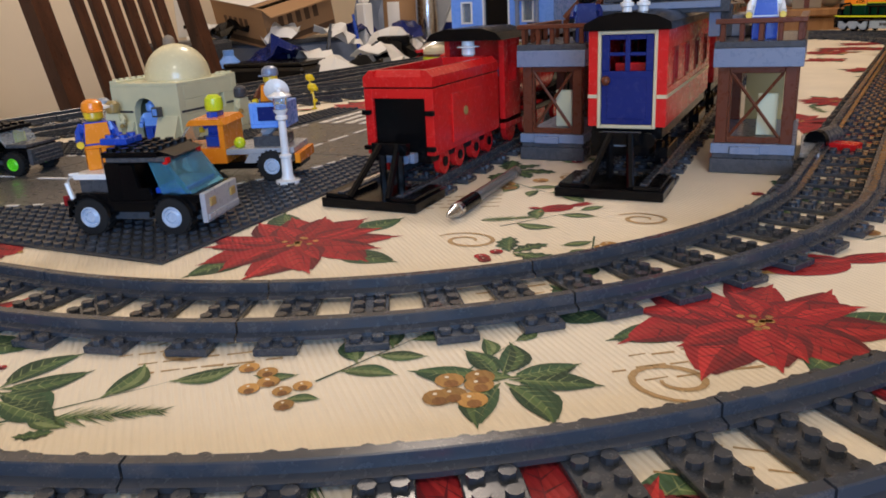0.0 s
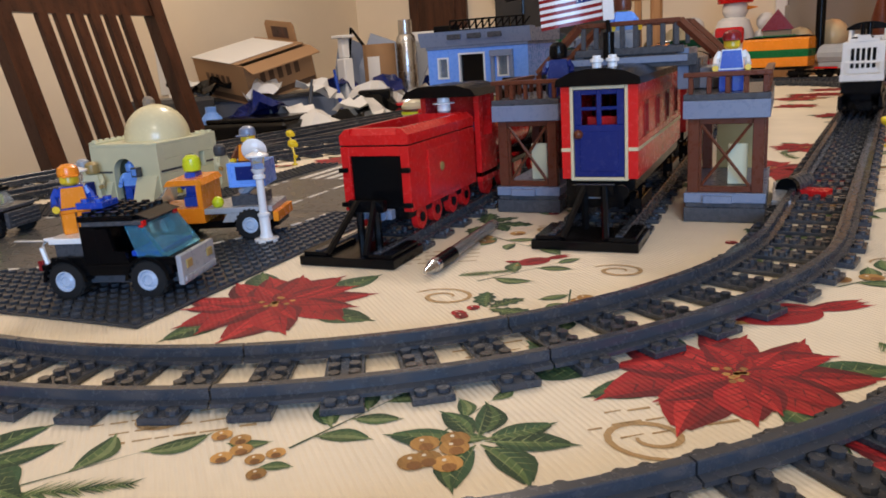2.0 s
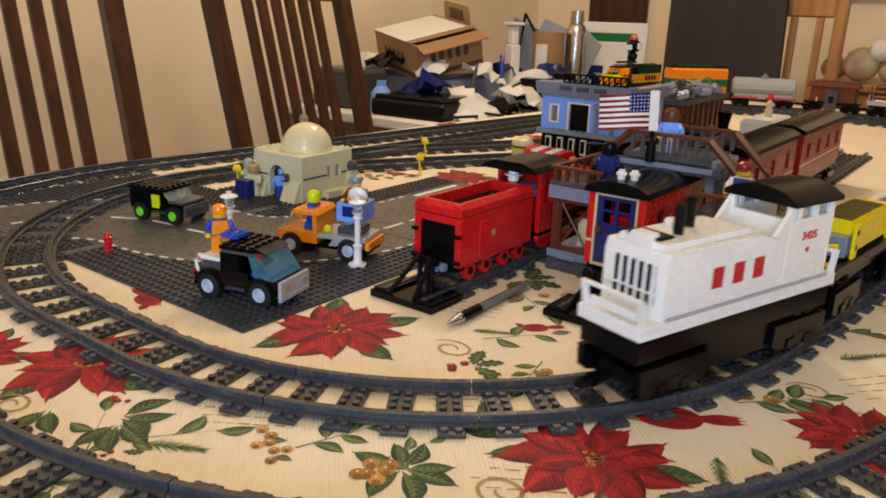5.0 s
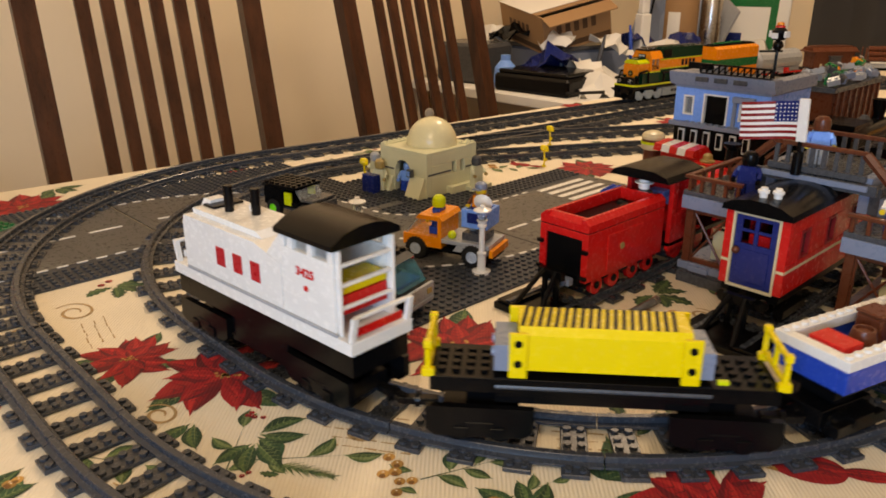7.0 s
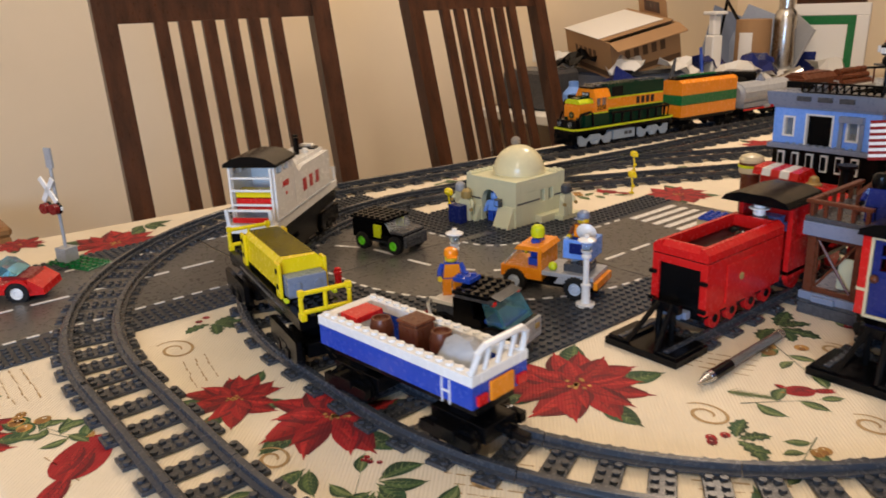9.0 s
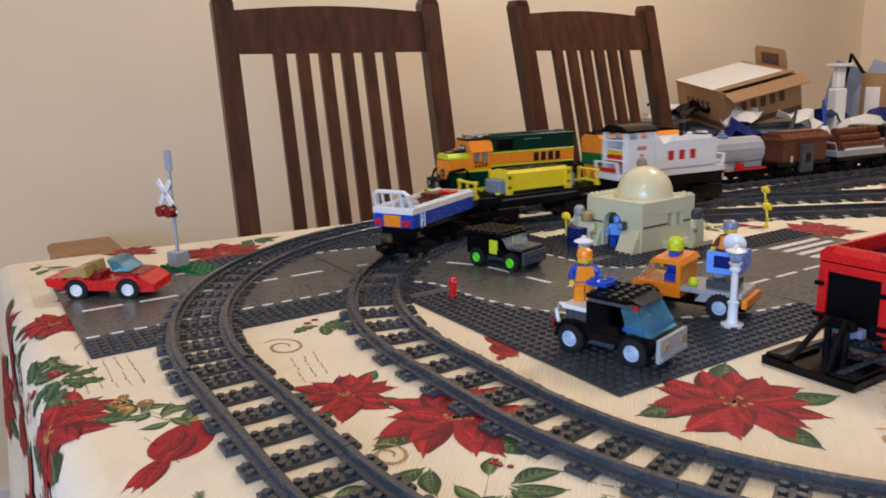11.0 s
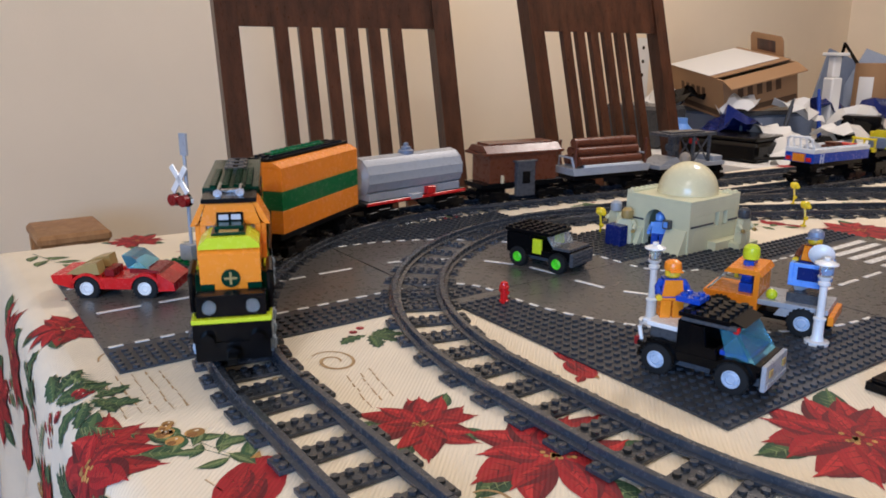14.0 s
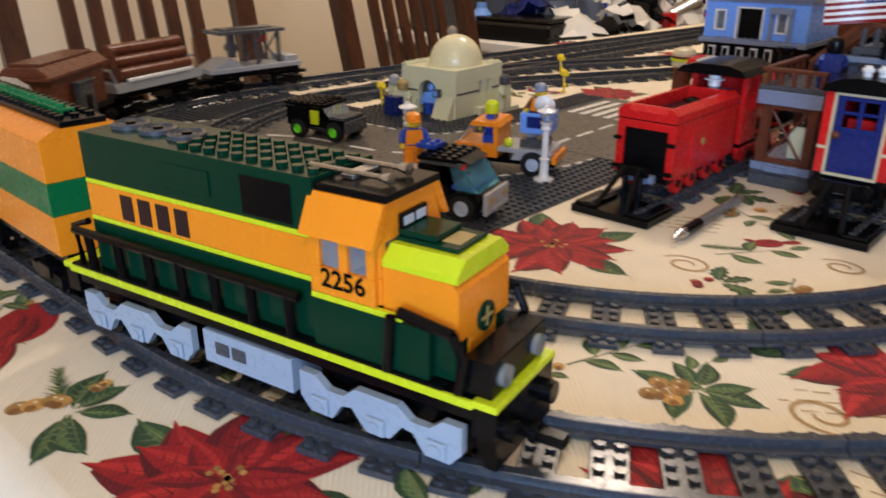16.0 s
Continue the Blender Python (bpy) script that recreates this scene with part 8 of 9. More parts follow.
def gondola():
    t = thing("toy_gondola", "blue and white open toy wagon", "toy train car")
    part("floor_pan", Shape().box(-0.0640, 0.0640, -0.0200, 0.0200, 0.0200, 0.0240), "blue", t)
    part("underframe", Shape().box(-0.0640, 0.0640, -0.0170, 0.0170, 0.0110, 0.0189), "black", t)
    w = 0.0240
    part("side_wall", Shape().box(-0.068, 0.068, -w, -w + 0.006, 0.0190, 0.0330).box(-0.068, 0.068, w - 0.006, w, 0.0190, 0.0330).box(0.062, 0.068, -w + 0.006, w - 0.006, 0.0190, 0.0330).box(-0.068, -0.062, -w + 0.006, w - 0.006, 0.0190, 0.0330), "blue", t)
    part("white_rim", Shape().box(-0.0685, 0.0685, -w - 0.0004, -w + 0.0076, 0.0331, 0.0395).box(-0.0685, 0.0685, w - 0.0076, w + 0.0004, 0.0331, 0.0395).box(0.0608, 0.0685, -w + 0.0076, w - 0.0076, 0.0331, 0.0395).box(-0.0685, -0.0608, -w + 0.0076, w - 0.0076, 0.0331, 0.0395).studs(-0.068, -0.024, 0.0395, 17, 1).studs(-0.068, 0.016, 0.0395, 17, 1), "white", t, "white studded rim")
    r = Shape().tube([(-0.0660, -0.0215, 0.0395), (-0.0700, -0.0205, 0.0530), (-0.0705, -0.0160, 0.0565), (-0.0705, 0.0160, 0.0565), (-0.0700, 0.0205, 0.0530), (-0.0660, 0.0215, 0.0395)], 0.0022, 8)
    for y in (-0.011, 0.0, 0.011):
        r.tube([(-0.0660, y, 0.0395), (-0.0704, y, 0.0560)], 0.0015, 6)
    part("end_rail", r, "white", t, "white curved end rail")
    part("step_plate", Shape().box(-0.0700, -0.0681, -0.0100, 0.0100, 0.0200, 0.0320), "orange", t)
    for sg in (-1, 1):
        part("tail_light", Shape().box(-0.0705, -0.0681, sg * 0.017 - 0.004, sg * 0.017 + 0.004, 0.0210, 0.0270), "red", t)
        part("ladder", Shape().box(-0.052, -0.0515, sg * w, sg * (w + 0.0015), 0.0180, 0.0330).box(-0.046, -0.0455, sg * w, sg * (w + 0.0015), 0.0180, 0.0330).box(-0.052, -0.0455, sg * w, sg * (w + 0.0015), 0.0250, 0.0262), "white", t)
        bogie(t, sg * 0.046, tall=True, plates=False)
        coupler(t, sg * 0.076)
    return t


def barrel(label):
    t = thing("toy_barrel", label, "toy barrel", group="toy barrels")
    part("staves", Shape().lathe(0, 0, 0, [(0.0060, 0), (0.0078, 0.006), (0.0078, 0.012), (0.0062, 0.0180), (0.0050, 0.0180), (0.0050, 0.0165), (0.0008, 0.0165)], 16), "brown", t)
    part("hoop", Shape().lathe(0, 0, 0.0040, [(0.0074, 0), (0.0080, 0.0004), (0.0080, 0.0016), (0.0074, 0.002)], 16), "black", t)
    return t


def boulder():
    s = Shape()
    rnd = random.Random(3)
    vs = []
    prof = [(0.002, 0.0), (0.013, 0.001), (0.016, 0.008), (0.013, 0.017), (0.007, 0.022), (0.001, 0.0225)]
    s.lathe(0, 0, 0, prof, 9)
    s.v = [(x * (1 + rnd.uniform(-0.12, 0.12)), y * (1 + rnd.uniform(-0.12, 0.12)), z * (1 + rnd.uniform(-0.08, 0.05))) for x, y, z in s.v]
    ob = solid("toy_boulder", s, "grey", "faceted grey toy boulder in the blue wagon", "toy rock")
    return ob


def crate():
    t = thing("toy_crate", "brown toy crate in the blue wagon", "toy crate")
    part("box", Shape().box(-0.0085, 0.0085, -0.0085, 0.0085, 0, 0.0190, 0.0012), "brown", t)
    part("lid", Shape().box(-0.0090, 0.0090, -0.0090, 0.0090, 0.0191, 0.0215, 0.0008), "brown", t)
    return t


def small_chest():
    t = thing("toy_chest", "small white toy box with a red lid", "toy box")
    part("box", Shape().box(-0.0080, 0.0080, -0.0110, 0.0110, 0, 0.0120), "white", t)
    part("lid", Shape().box(-0.0084, 0.0084, -0.0114, 0.0114, 0.0121, 0.0165), "red", t)
    return t


def diesel():
    """A long-nosed diesel engine in orange, dark green and lime."""
    t = thing("toy_diesel_engine", "orange and dark green toy diesel engine with lime stripes", "toy locomotive")
    w = 0.0190
    part("frame", Shape().box(-0.112, 0.112, -0.0225, 0.0225, 0.0235, 0.0325), "black", t)
    for sg in (-1, 1):
        part("lime_sill", Shape().box(-0.116, 0.112, sg * 0.0226, sg * 0.0244, 0.0290, 0.0326), "lime", t, "lime yellow sill stripe")
        part("walkway", Shape().box(-0.114, 0.100, sg * 0.0190, sg * 0.0243, 0.0327, 0.0340), "black", t)
    for x in (-0.1165, 0.1165):
        part("end_beam", Shape().box(x - 0.0045, x + 0.0045, -0.0235, 0.0235, 0.0180, 0.0300), "black", t)
        part("end_stripe", Shape().box(x - 0.0050, x + 0.0050, -0.0240, 0.0240, 0.0301, 0.0330), "lime", t)
    part("lower_hood", Shape().box(-0.098, 0.0400, -w, w, 0.0330, 0.0580), "dark_green", t)
    part("lower_cab", Shape().box(0.0401, 0.0930, -0.0225, 0.0225, 0.0330, 0.0540), "dark_green", t)
    part("orange_band", Shape().box(-0.098, 0.0400, -w, w, 0.0604, 0.0760), "orange", t)
    for sg in (-1, 1):
        part("lime_line", Shape().box(-0.098, 0.0400, sg * (w - 0.003), sg * (w + 0.0003), 0.0581, 0.0603), "lime", t)
        part("lime_line", Shape().box(-0.098, 0.0400, sg * (w - 0.003), sg * (w + 0.0003), 0.0761, 0.0783), "lime", t)
        part("cab_line", Shape().box(0.0400, 0.0820, sg * 0.0200, sg * 0.0228, 0.0541, 0.0565), "lime", t)
        part("hood_vent", Shape().box(0.004, 0.030, sg * w, sg * (w + 0.0008), 0.0800, 0.0960), "black", t)
        part("hood_door", Shape().box(-0.042, -0.014, sg * w, sg * (w + 0.0009), 0.0830, 0.0940), "dark_green", t)
        letter_blocks(t, "smoke", (-0.018, -0.006, 0.006, 0.018), 0.0120, pose(-0.052, sg * (w + 0.0001), 0.0682, 90, 0, 180 if sg > 0 else 0), "dark_lettering")
        writing("2256", 0.0105, "black", t, pose(0.0560, sg * 0.0228, 0.0635, 90, 0, 180 if sg > 0 else 0), "number", 0.0002)
    part("upper_hood", Shape().box(-0.098, 0.0400, -w, w, 0.0784, 0.1000).studs(-0.040, -0.016, 0.1000, 10, 4), "dark_green", t)
    for k in range(3):
        f = part("roof_fan", Shape().lathe(-0.085 + 0.019 * k, 0, 0.1000, [(0.0088, 0), (0.0088, 0.0018), (0.0070, 0.0024), (0.0062, 0.0012), (0.0010, 0.0012)], 20), "dark_grey", t, "round grey roof fan")
        part("hub", Shape().cyl(-0.085 + 0.019 * k, 0, 0.1011, 0.0022, 0.0014, "z", 10), "black", f)
    # cab
    c = Shape().box(0.0401, 0.0700, -0.0225, -0.0195, 0.0566, 0.0690).box(0.0401, 0.0700, 0.0195, 0.0225, 0.0566, 0.0690).box(0.0401, 0.0430, -0.0195, 0.0195, 0.0566, 0.0900)
    for sg in (-1, 1):
        for x0, x1 in ((0.0401, 0.0450), (0.0540, 0.0580), (0.0665, 0.0700)):
            c.box(x0, x1, sg * 0.0195, sg * 0.0225, 0.0690, 0.0840)
        c.prism([(sg * 0.0225, 0.0840), (sg * 0.0255, 0.0840), (sg * 0.0180, 0.1010), (sg * 0.0150, 0.1010), (sg * 0.0195, 0.0880)], 0.0380, 0.0720, "x")
    c.box(0.0680, 0.0710, -0.0195, 0.0195, 0.0566, 0.0690)
    for y in (-0.0195, -0.004, 0.0155):
        c.box(0.0680, 0.0710, y, y + 0.004 if y != -0.004 else y + 0.008, 0.0690, 0.0840)
    c.prism([(-0.0195, 0.0840), (0.0195, 0.0840), (0.0150, 0.1005), (-0.0150, 0.1005)], 0.0680, 0.0712, "x")
    part("cab", c, "orange", t, "orange cab with sloping upper sides")
    part("cab_glass", Shape().box(0.0440, 0.0675, -0.0205, -0.0200, 0.0692, 0.0838).box(0.0440, 0.0675, 0.0200, 0.0205, 0.0692, 0.0838).box(0.0690, 0.0696, -0.0155, 0.0155, 0.0692, 0.0838), "glass", t)
    part("cab_roof", Shape().box(0.0280, 0.0730, -0.0175, 0.0175, 0.1011, 0.1045), "black", t)
    part("roof_horn", Shape().cyl(0.030, -0.007, 0.1076, 0.0013, 0.034, "x", 8).cyl(0.064, -0.007, 0.1076, 0.0016, 0.004, "x", 10, 0.0030).cyl(0.036, 0.007, 0.1076, 0.0013, 0.026, "x", 8).cyl(0.062, 0.007, 0.1076, 0.0016, 0.004, "x", 10, 0.0030).box(0.046, 0.052, -0.009, 0.009, 0.1046, 0.1070), "metal", t)
    nb = part("number_board", Shape().box(0.0712, 0.0730, -0.0085, 0.0085, 0.0870, 0.0940), "black", t)
    part("number_bars", Shape().box(0.0730, 0.0733, -0.0070, -0.0008, 0.0885, 0.0925).box(0.0730, 0.0733, 0.0008, 0.0070, 0.0885, 0.0925), "silver", nb)
    # nose
    part("nose", Shape().prism([(0.0711, 0.0540), (0.1000, 0.0540), (0.1030, 0.0500), (0.1030, 0.0690), (0.1000, 0.0720), (0.0711, 0.0720)], -0.0185, 0.0185, "y").box(0.0931, 0.1025, -0.0100, 0.0100, 0.0340, 0.0540), "orange", t, "orange short nose")
    part("nose_cap", Shape().prism([(-0.0185, 0.0721), (0.0185, 0.0721), (0.0185, 0.0745), (0.0130, 0.0795), (-0.0130, 0.0795), (-0.0185, 0.0745)], 0.0711, 0.1025, "x"), "lime", t, "lime yellow nose top")
    part("nose_hatch", Shape().box(0.0715, 0.0980, -0.0105, 0.0105, 0.0796, 0.0812).box(0.0715, 0.0880, -0.0090, 0.0090, 0.0812, 0.0835), "dark_green", t)
    for sg in (-1, 1):
        part("nose_corner", Shape().box(0.0931, 0.1022, sg * 0.0101, sg * 0.0185, 0.0340, 0.0538), "dark_green", t)
    em = part("nose_emblem", Shape().cyl(0.1031, 0, 0.0535, 0.0058, 0.0010, "x", 20), "dark_green", t, "round dark green badge")
    part("badge_cross", Shape().box(0.1041, 0.1044, -0.0040, 0.0040, 0.0528, 0.0542).box(0.1041, 0.1044, -0.0007, 0.0007, 0.0495, 0.0575), "gold", em)
    part("top_badge", Shape().box(0.0885, 0.0960, -0.0060, 0.0060, 0.0812, 0.0815), "gold", t)
    # pilot and lamps
    part("pilot", Shape().box(0.1060, 0.1180, -0.0210, 0.0210, 0.0331, 0.0470).prism([(0.1165, 0.0060), (0.1215, 0.0060), (0.1210, 0.0178), (0.1130, 0.0178)], -0.0225, 0.0225, "y"), "black", t)
    for sg in (-1, 1):
        part("headlamp", Shape().cyl(0.1180, sg * 0.0130, 0.0400, 0.0042, 0.0022, "x", 14), "glass", t)
        part("buffer", Shape().cyl(0.1210, sg * 0.0150, 0.0200, 0.0045, 0.0050, "x", 12), "black", t)
        r = Shape()
        for k in range(7):
            x = -0.098 + 0.021 * k
            r.tube([(x, sg * 0.0225, 0.0340), (x, sg * 0.0228, 0.0440), (x, sg * 0.0232, 0.0520)], 0.0021, 8)
        r.tube([(-0.108, sg * 0.0232, 0.0520), (0.034, sg * 0.0232, 0.0520)], 0.0020, 8)
        part("hand_rail", r, "black", t)
        part("front_rail", Shape().tube([(0.076, sg * 0.0238, 0.0340), (0.078, sg * 0.0238, 0.0560), (0.082, sg * 0.0238, 0.0590), (0.104, sg * 0.0238, 0.0560)], 0.0022, 8).tube([(0.104, sg * 0.0238, 0.0560), (0.108, sg * 0.0235, 0.0470), (0.106, sg * 0.0235, 0.0340)], 0.0018, 8), "black", t)
        part("end_handle", Shape().tube([(-0.112, sg * 0.019, 0.0330), (-0.114, sg * 0.019, 0.0520), (-0.102, sg * 0.019, 0.0560)], 0.0018, 6), "black", t)
    part("fuel_tank", Shape().box(-0.026, 0.026, -0.0225, 0.0225, 0.0070, 0.0230), "frame_blue", t, "pale bluish grey fuel tank")
    for sg in (-1, 1):
        for x in (-0.014, -0.004):
            part("tank_vent", Shape().box(x - 0.004, x + 0.004, sg * 0.0225, sg * 0.0232, 0.0130, 0.0190), "dark_grey", t)
    for x in (-0.070, 0.070):
        b = part("bogie", Shape().box(-0.036, 0.036, -0.0135, 0.0135, 0.0060, 0.0230), "black", t, "", pose(x, 0, 0))
        for sg in (-1, 1):
            side = Shape().prism([(-0.038, 0.0215), (-0.038, 0.0100), (-0.033, 0.0040), (-0.022, 0.0040), (-0.017, 0.0115), (-0.012, 0.0125), (-0.006, 0.0050), (0.006, 0.0050), (0.012, 0.0125), (0.017, 0.0115), (0.022, 0.0040), (0.033, 0.0040), (0.038, 0.0100), (0.038, 0.0215), (0.030, 0.0215), (0.024, 0.0165), (0.016, 0.0165), (0.010, 0.0215), (-0.010, 0.0215), (-0.016, 0.0165), (-0.024, 0.0165), (-0.030, 0.0215)], sg * 0.0205, sg * 0.0240, "y")
            for q in (-0.0275, 0.0, 0.0275):
                side.box(q - 0.0042, q + 0.0042, sg * 0.0240, sg * 0.0256, 0.0052, 0.0125)
                side.cyl(q, sg * 0.0256 - 0.0008, 0.0088, 0.0026, 0.0016, "y", 10)
            part("side_frame", side, "frame_blue", b, "pale bluish grey truck side frame")
            for q in (-0.025, 0.0, 0.025):
                part("wheel", Shape().cyl(q, sg * 0.0185 - 0.0016, 0.0080, 0.0080, 0.0032, "y", 16), "black", b)
    coupler(t, 0.126)
    coupler(t, -0.126)
    return t


def box_wagon():
    t = thing("toy_box_wagon", "orange toy box wagon with a broad green band", "toy train car")
    h = ((0.0260, 0.0480, "orange"), (0.0480, 0.0660, "green"), (0.0660, 0.0880, "orange"))
    for z0, z1, mat in h:
        part("brick_course", Shape().box(-0.078, 0.078, -0.0240, 0.0240, z0 + 0.0001, z1), mat, t)
    part("roof", Shape().prism([(-0.0240, 0.0881), (0.0240, 0.0881), (0.0150, 0.0930), (-0.0150, 0.0930)], -0.078, 0.078, "x"), "orange", t)
    part("roof_walk", Shape().box(-0.078, 0.078, -0.0120, 0.0120, 0.0931, 0.0962).studs(-0.072, -0.012, 0.0962, 18, 3), "black", t)
    part("green_walk", Shape().box(-0.040, 0.060, -0.004, 0.004, 0.0963, 0.0990).studs(-0.040, -0.004, 0.0990, 12, 1), "green", t)
    part("underframe", Shape().box(-0.076, 0.076, -0.020, 0.020, 0.0190, 0.0258), "black", t)
    for x in (-0.052, 0.052):
        bogie(t, x)
    for x in (-0.086, 0.086):
        coupler(t, x)
    return t


def tank_wagon():
    t = thing("toy_tank_wagon", "ribbed light grey toy tank wagon with a red frame", "toy train car")
    s = Shape()
    n = 28
    prof = []
    for k in range(n):
        a = 2 * math.pi * k / n
        r = 0.0225 + 0.0009 * (k % 2)
        prof.append((r * math.cos(a), 0.0500 + r * math.sin(a)))
    s.prism(prof, -0.074, 0.074, "x")
    part("tank", s, "grey", t, "ribbed light grey tank")
    part("tank_end", Shape().cyl(0.074, 0, 0.050, 0.0215, 0.005, "x", 24, 0.016), "grey", t)
    part("tank_end", Shape().cyl(-0.079, 0, 0.050, 0.016, 0.005, "x", 24, 0.0215), "grey", t)
    part("saddle", Shape().box(-0.072, 0.072, -0.0190, 0.0190, 0.0240, 0.0330), "grey", t)
    part("hatch", Shape().lathe(0, 0, 0.0715, [(0.0095, 0), (0.0095, 0.0045), (0.0060, 0.0060), (0.0060, 0.0085), (0.0030, 0.0100), (0.0030, 0.0130), (0.001, 0.0138)], 16), "blue_grey", t)
    part("frame", Shape().box(-0.080, 0.080, -0.0230, 0.0230, 0.0190, 0.0238), "black", t)
    for sg in (-1, 1):
        part("red_edge", Shape().box(-0.078, 0.078, sg * 0.0230, sg * 0.0246, 0.0200, 0.0236), "red", t)
        part("valve_box", Shape().box(-0.026, -0.012, sg * 0.0190, sg * 0.0255, 0.0239, 0.0330), "red", t)
        part("valve_plate", Shape().box(-0.004, 0.014, sg * 0.0190, sg * 0.0256, 0.0210, 0.0270), "grey", t)
    for x in (-0.054, 0.054):
        bogie(t, x)
    for x in (-0.088, 0.088):
        coupler(t, x)
    return t


def guard_van():
    t = thing("toy_brown_van", "reddish brown toy guard van with a grey porch", "toy train car")
    part("body", Shape().box(-0.052, 0.052, -0.0220, 0.0220, 0.0260, 0.0620), "brown", t)
    part("eave", Shape().box(-0.062, 0.062, -0.0260, 0.0260, 0.0621, 0.0655), "brown", t)
    part("roof", Shape().prism([(-0.0250, 0.0656), (0.0250, 0.0656), (0.0150, 0.0740), (-0.0150, 0.0740)], -0.058, 0.058, "x").box(-0.050, 0.050, -0.015, 0.015, 0.0741, 0.0765), "brown", t)
    part("frame", Shape().box(-0.064, 0.064, -0.0230, 0.0230, 0.0190, 0.0258), "black", t)
    for sg in (-1, 1):
        p = part("porch", Shape().box(-0.014, 0.014, sg * 0.0221, sg * 0.0290, 0.0080, 0.0520).box(-0.017, 0.017, sg * 0.0221, sg * 0.0300, 0.0520, 0.0545), "dark_grey", t, "dark grey porch with a door")
        part("door_pane", Shape().box(-0.006, 0.006, sg * 0.0290, sg * 0.0296, 0.0240, 0.0400), "black", p)
        part("lamp_post", Shape().cyl(0.034, sg * 0.0245, 0.0260, 0.0022, 0.010, "z", 8), "tan", t)
    for x in (-0.044, 0.044):
        bogie(t, x)
    for x in (-0.072, 0.072):
        coupler(t, x)
    return t


def log_wagon():
    t = thing("toy_log_wagon", "light grey toy flat wagon stacked with brown logs", "toy train car")
    part("deck", Shape().prism([(-0.066, 0.0260), (0.066, 0.0260), (0.070, 0.0360), (-0.070, 0.0360)], -0.0220, 0.0220, "y"), "grey", t)
    part("white_rail", Shape().box(-0.050, 0.050, -0.0235, -0.0205, 0.0361, 0.0400).box(-0.050, 0.050, 0.0205, 0.0235, 0.0361, 0.0400), "white", t)
    for sg in (-1, 1):
        for y in (-0.0185, 0.0185):
            part("stake", Shape().box(sg * 0.062 - 0.0015, sg * 0.062 + 0.0015, y - 0.0015, y + 0.0015, 0.0361, 0.0720), "brown", t)
        part("end_bar", Shape().tube([(sg * 0.064, -0.018, 0.0361), (sg * 0.066, -0.014, 0.0500), (sg * 0.066, 0.014, 0.0500), (sg * 0.064, 0.018, 0.0361)], 0.0016, 6), "grey", t)
    for y, z in ((-0.014, 0.0442), (0.0, 0.0442), (0.014, 0.0442), (-0.007, 0.0562), (0.007, 0.0562), (0.0, 0.0680)):
        s = Shape().cyl(-0.054, y, z, 0.0068, 0.108, "x", 14)
        for q in (-0.027, 0.0, 0.027):
            s.cyl(q - 0.001, y, z, 0.0074, 0.002, "x", 14)
        part("log", s, "brown", t)
    part("frame", Shape().box(-0.064, 0.064, -0.018, 0.018, 0.0190, 0.0258), "black", t)
    for x in (-0.044, 0.044):
        bogie(t, x)
    for x in (-0.074, 0.074):
        coupler(t, x)
    return t


def crane_wagon():
    t = thing("toy_lattice_wagon", "grey toy wagon with a lattice tower under a flat roof", "toy train car")
    part("deck", Shape().box(-0.066, 0.066, -0.0220, 0.0220, 0.0240, 0.0300), "grey", t)
    part("fairing", Shape().prism([(0.020, 0.0301), (0.062, 0.0301), (0.040, 0.0400), (0.030, 0.0400)], -0.0200, 0.0200, "y"), "grey", t)
    part("rear_step", Shape().box(-0.062, -0.044, -0.020, 0.020, 0.0301, 0.0380), "grey", t)
    for sg in (-1, 1):
        for x in (-0.036, -0.004):
            part("tower_post", Shape().box(x - 0.002, x + 0.002, sg * 0.016 - 0.002, sg * 0.016 + 0.002, 0.0301, 0.0700), "dark_grey", t)
        part("lattice", Shape().tube([(-0.034, sg * 0.016, 0.032), (-0.006, sg * 0.016, 0.068)], 0.0013, 6).tube([(-0.034, sg * 0.016, 0.068), (-0.006, sg * 0.016, 0.032)], 0.0013, 6), "dark_grey", t)
    part("roof", Shape().box(-0.044, 0.050, -0.0220, 0.0220, 0.0701, 0.0745).box(-0.030, 0.040, -0.012, 0.012, 0.0745, 0.0765), "dark_grey", t)
    part("red_piece", Shape().box(-0.026, -0.014, -0.004, 0.004, 0.056, 0.064), "red", t)
    part("winch", Shape().cyl(0.024, -0.008, 0.052, 0.006, 0.016, "y", 12).box(0.020, 0.028, -0.005, 0.005, 0.040, 0.070), "dark_grey", t)
    part("frame", Shape().box(-0.064, 0.064, -0.020, 0.020, 0.0170, 0.0238), "black", t)
    for x in (-0.044, 0.044):
        bogie(t, x)
    for x in (-0.074, 0.074):
        coupler(t, x)
    return t


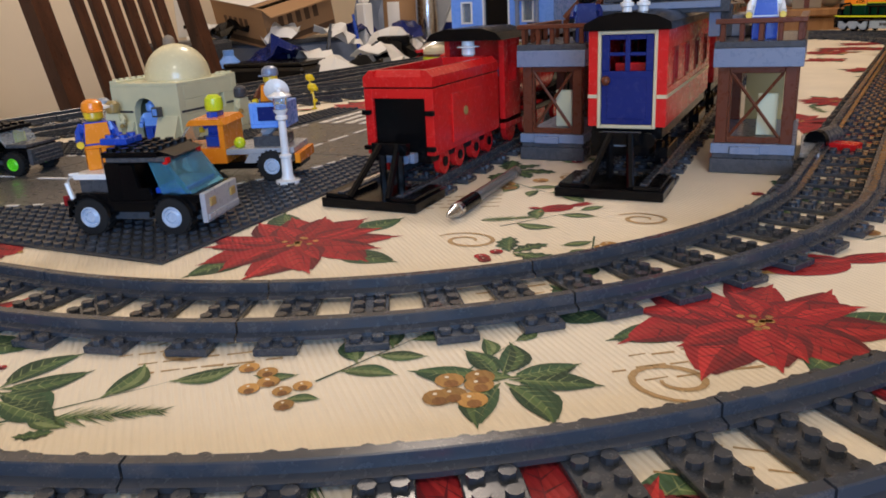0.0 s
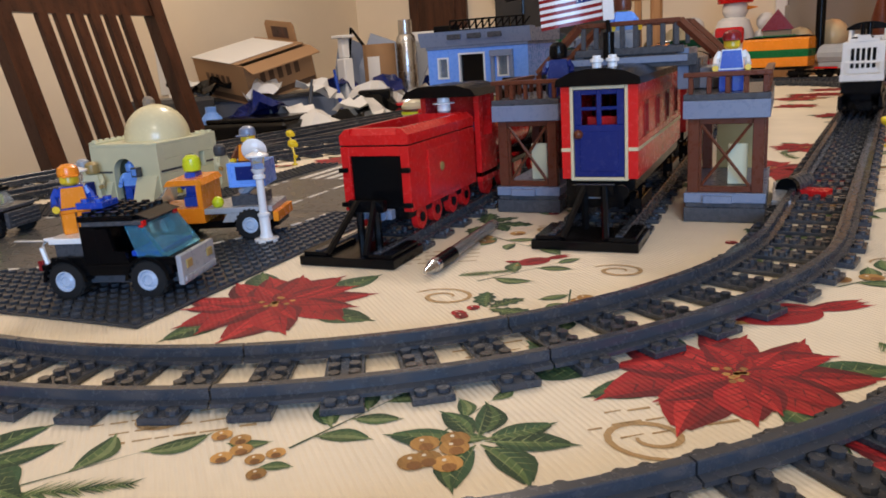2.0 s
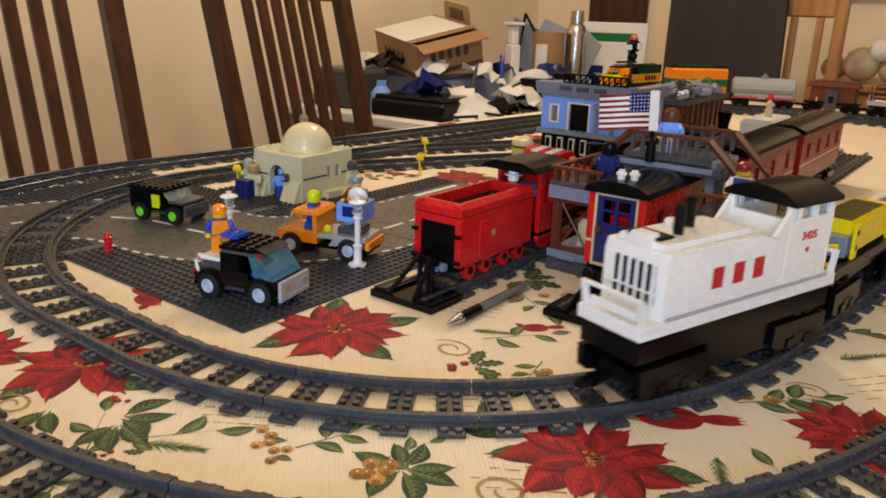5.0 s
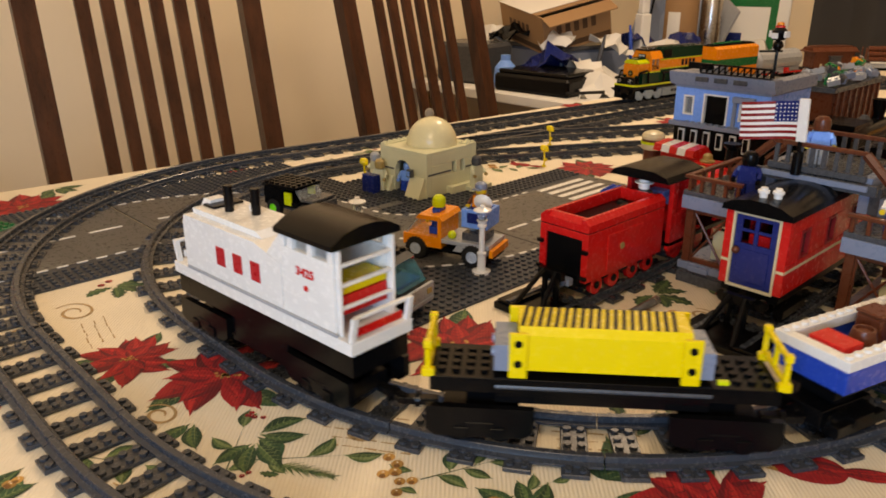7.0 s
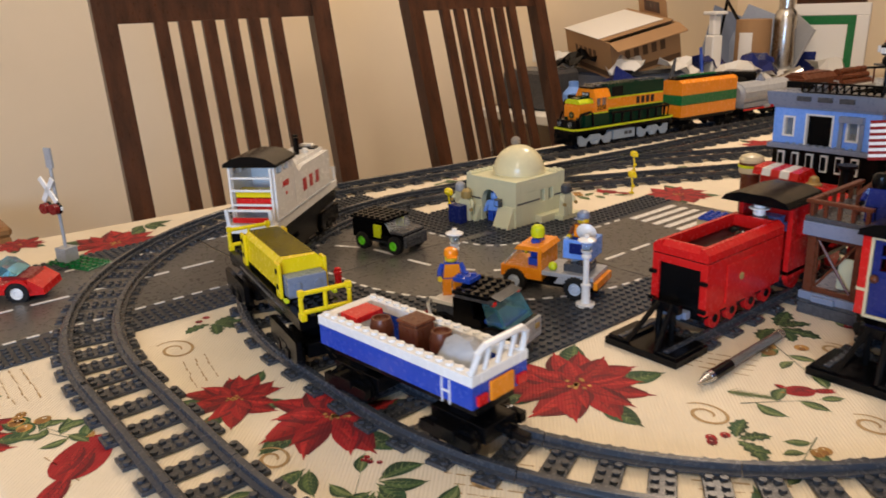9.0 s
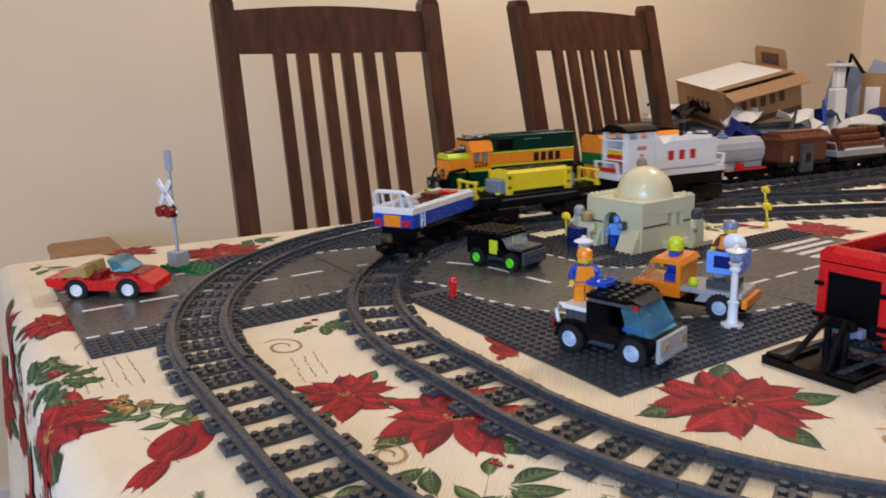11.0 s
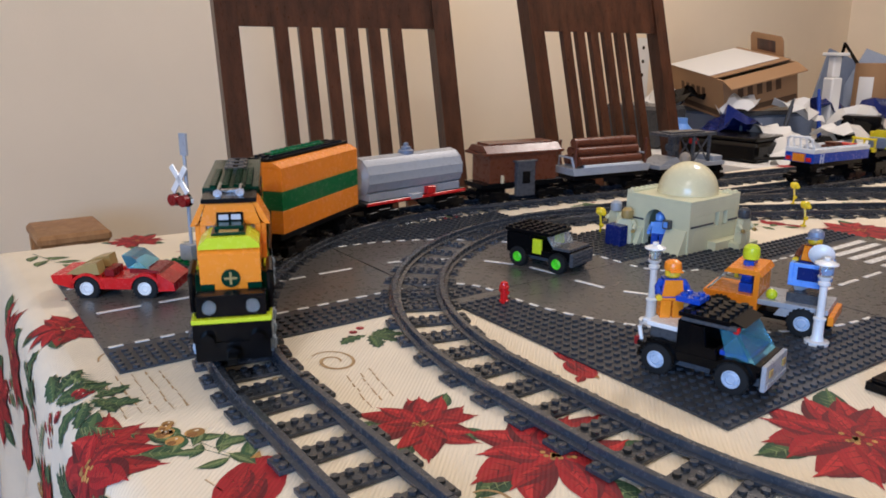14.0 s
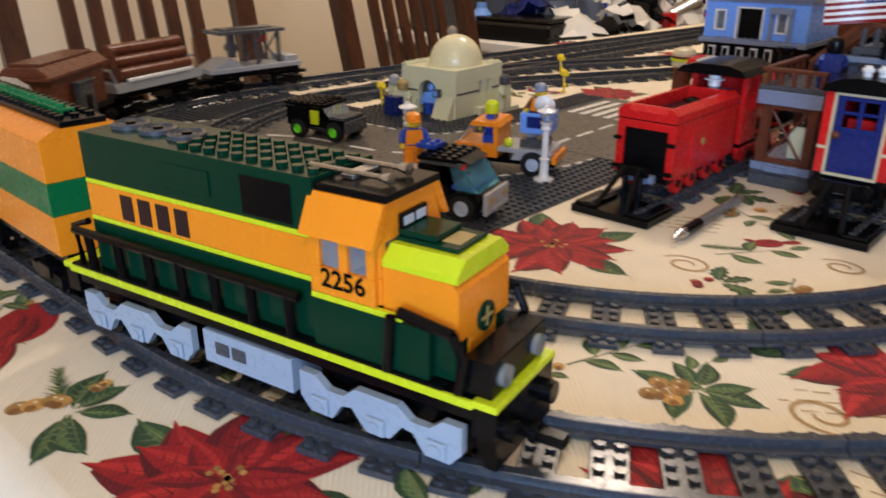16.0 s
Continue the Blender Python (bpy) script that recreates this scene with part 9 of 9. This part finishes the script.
# (car, distance behind the first, spacing of its bogies)
TRAIN_IN = [(raise_body(white_tender(), 0.0142, 0.87), 0.0, 0.128), (raise_body(yellow_wagon(), 0.011), 0.222, 0.132), (raise_body(gondola(), 0.0135), 0.408, 0.092)]
LOAD = [(small_chest(), 0.050, 0.002), (barrel("open brown toy barrel in the blue wagon"), 0.028, 0.004), (crate(), 0.004, -0.004), (barrel("closed brown toy barrel in the blue wagon"), -0.016, -0.006), (boulder(), -0.040, 0.0)]
TRAIN_OUT = [(raise_body(lower_cab_top(diesel()), 0.0015), 0.0, 0.140), (box_wagon(), 0.220, 0.104), (tank_wagon(), 0.402, 0.108), (guard_van(), 0.572, 0.088), (log_wagon(), 0.722, 0.088), (crane_wagon(), 0.876, 0.088)]
S_IN = [(0.0, -0.62), (1.6, -0.28), (2.1, 0.61), (2.5, 0.68), (3.0, 0.78), (3.5, 0.880), (5.8, 1.394), (6.0, 1.430), (6.5, 1.514), (7.0, 1.610), (7.5, 1.712), (8.0, 1.802), (8.5, 1.898), (9.0, 1.995), (9.6, 2.112), (11.8, 2.680), (12.5, 2.848), (14.5, 3.29), (16.0, 3.65)]
S_OUT = [(0.0, 4.93), (3.0, 4.31), (3.7, 4.168), (6.5, 3.600), (9.0, 3.155), (9.6, 3.037), (12.0, 2.475), (12.2, 2.434), (12.5, 2.372), (13.0, 2.278), (13.5, 2.193), (14.0, 2.111), (14.5, 2.029), (15.0, 1.924), (15.5, 1.825), (16.0, 1.725)]


def at_time(rows, t):
    for (a, p), (b, q) in zip(rows, rows[1:]):
        if t <= b:
            return p + (q - p) * (t - a) / (b - a)
    return rows[-1][1]


def motions():
    times = [0.1 * i for i in range(161)]
    for ob, lag, base in TRAIN_IN:
        walk(ob, [(t, INNER.car_pose(at_time(S_IN, t) - lag, base, 1)) for t in times])
    for ob, x, y in LOAD:
        walk(ob, [(t, INNER.car_pose(at_time(S_IN, t) - TRAIN_IN[2][1], TRAIN_IN[2][2], 1) @ pose(x, y, 0.0376)) for t in times])
    for ob, lag, base in TRAIN_OUT:
        walk(ob, [(t, OUTER.car_pose(at_time(S_OUT, t) + lag, base, -1)) for t in times])


motions()
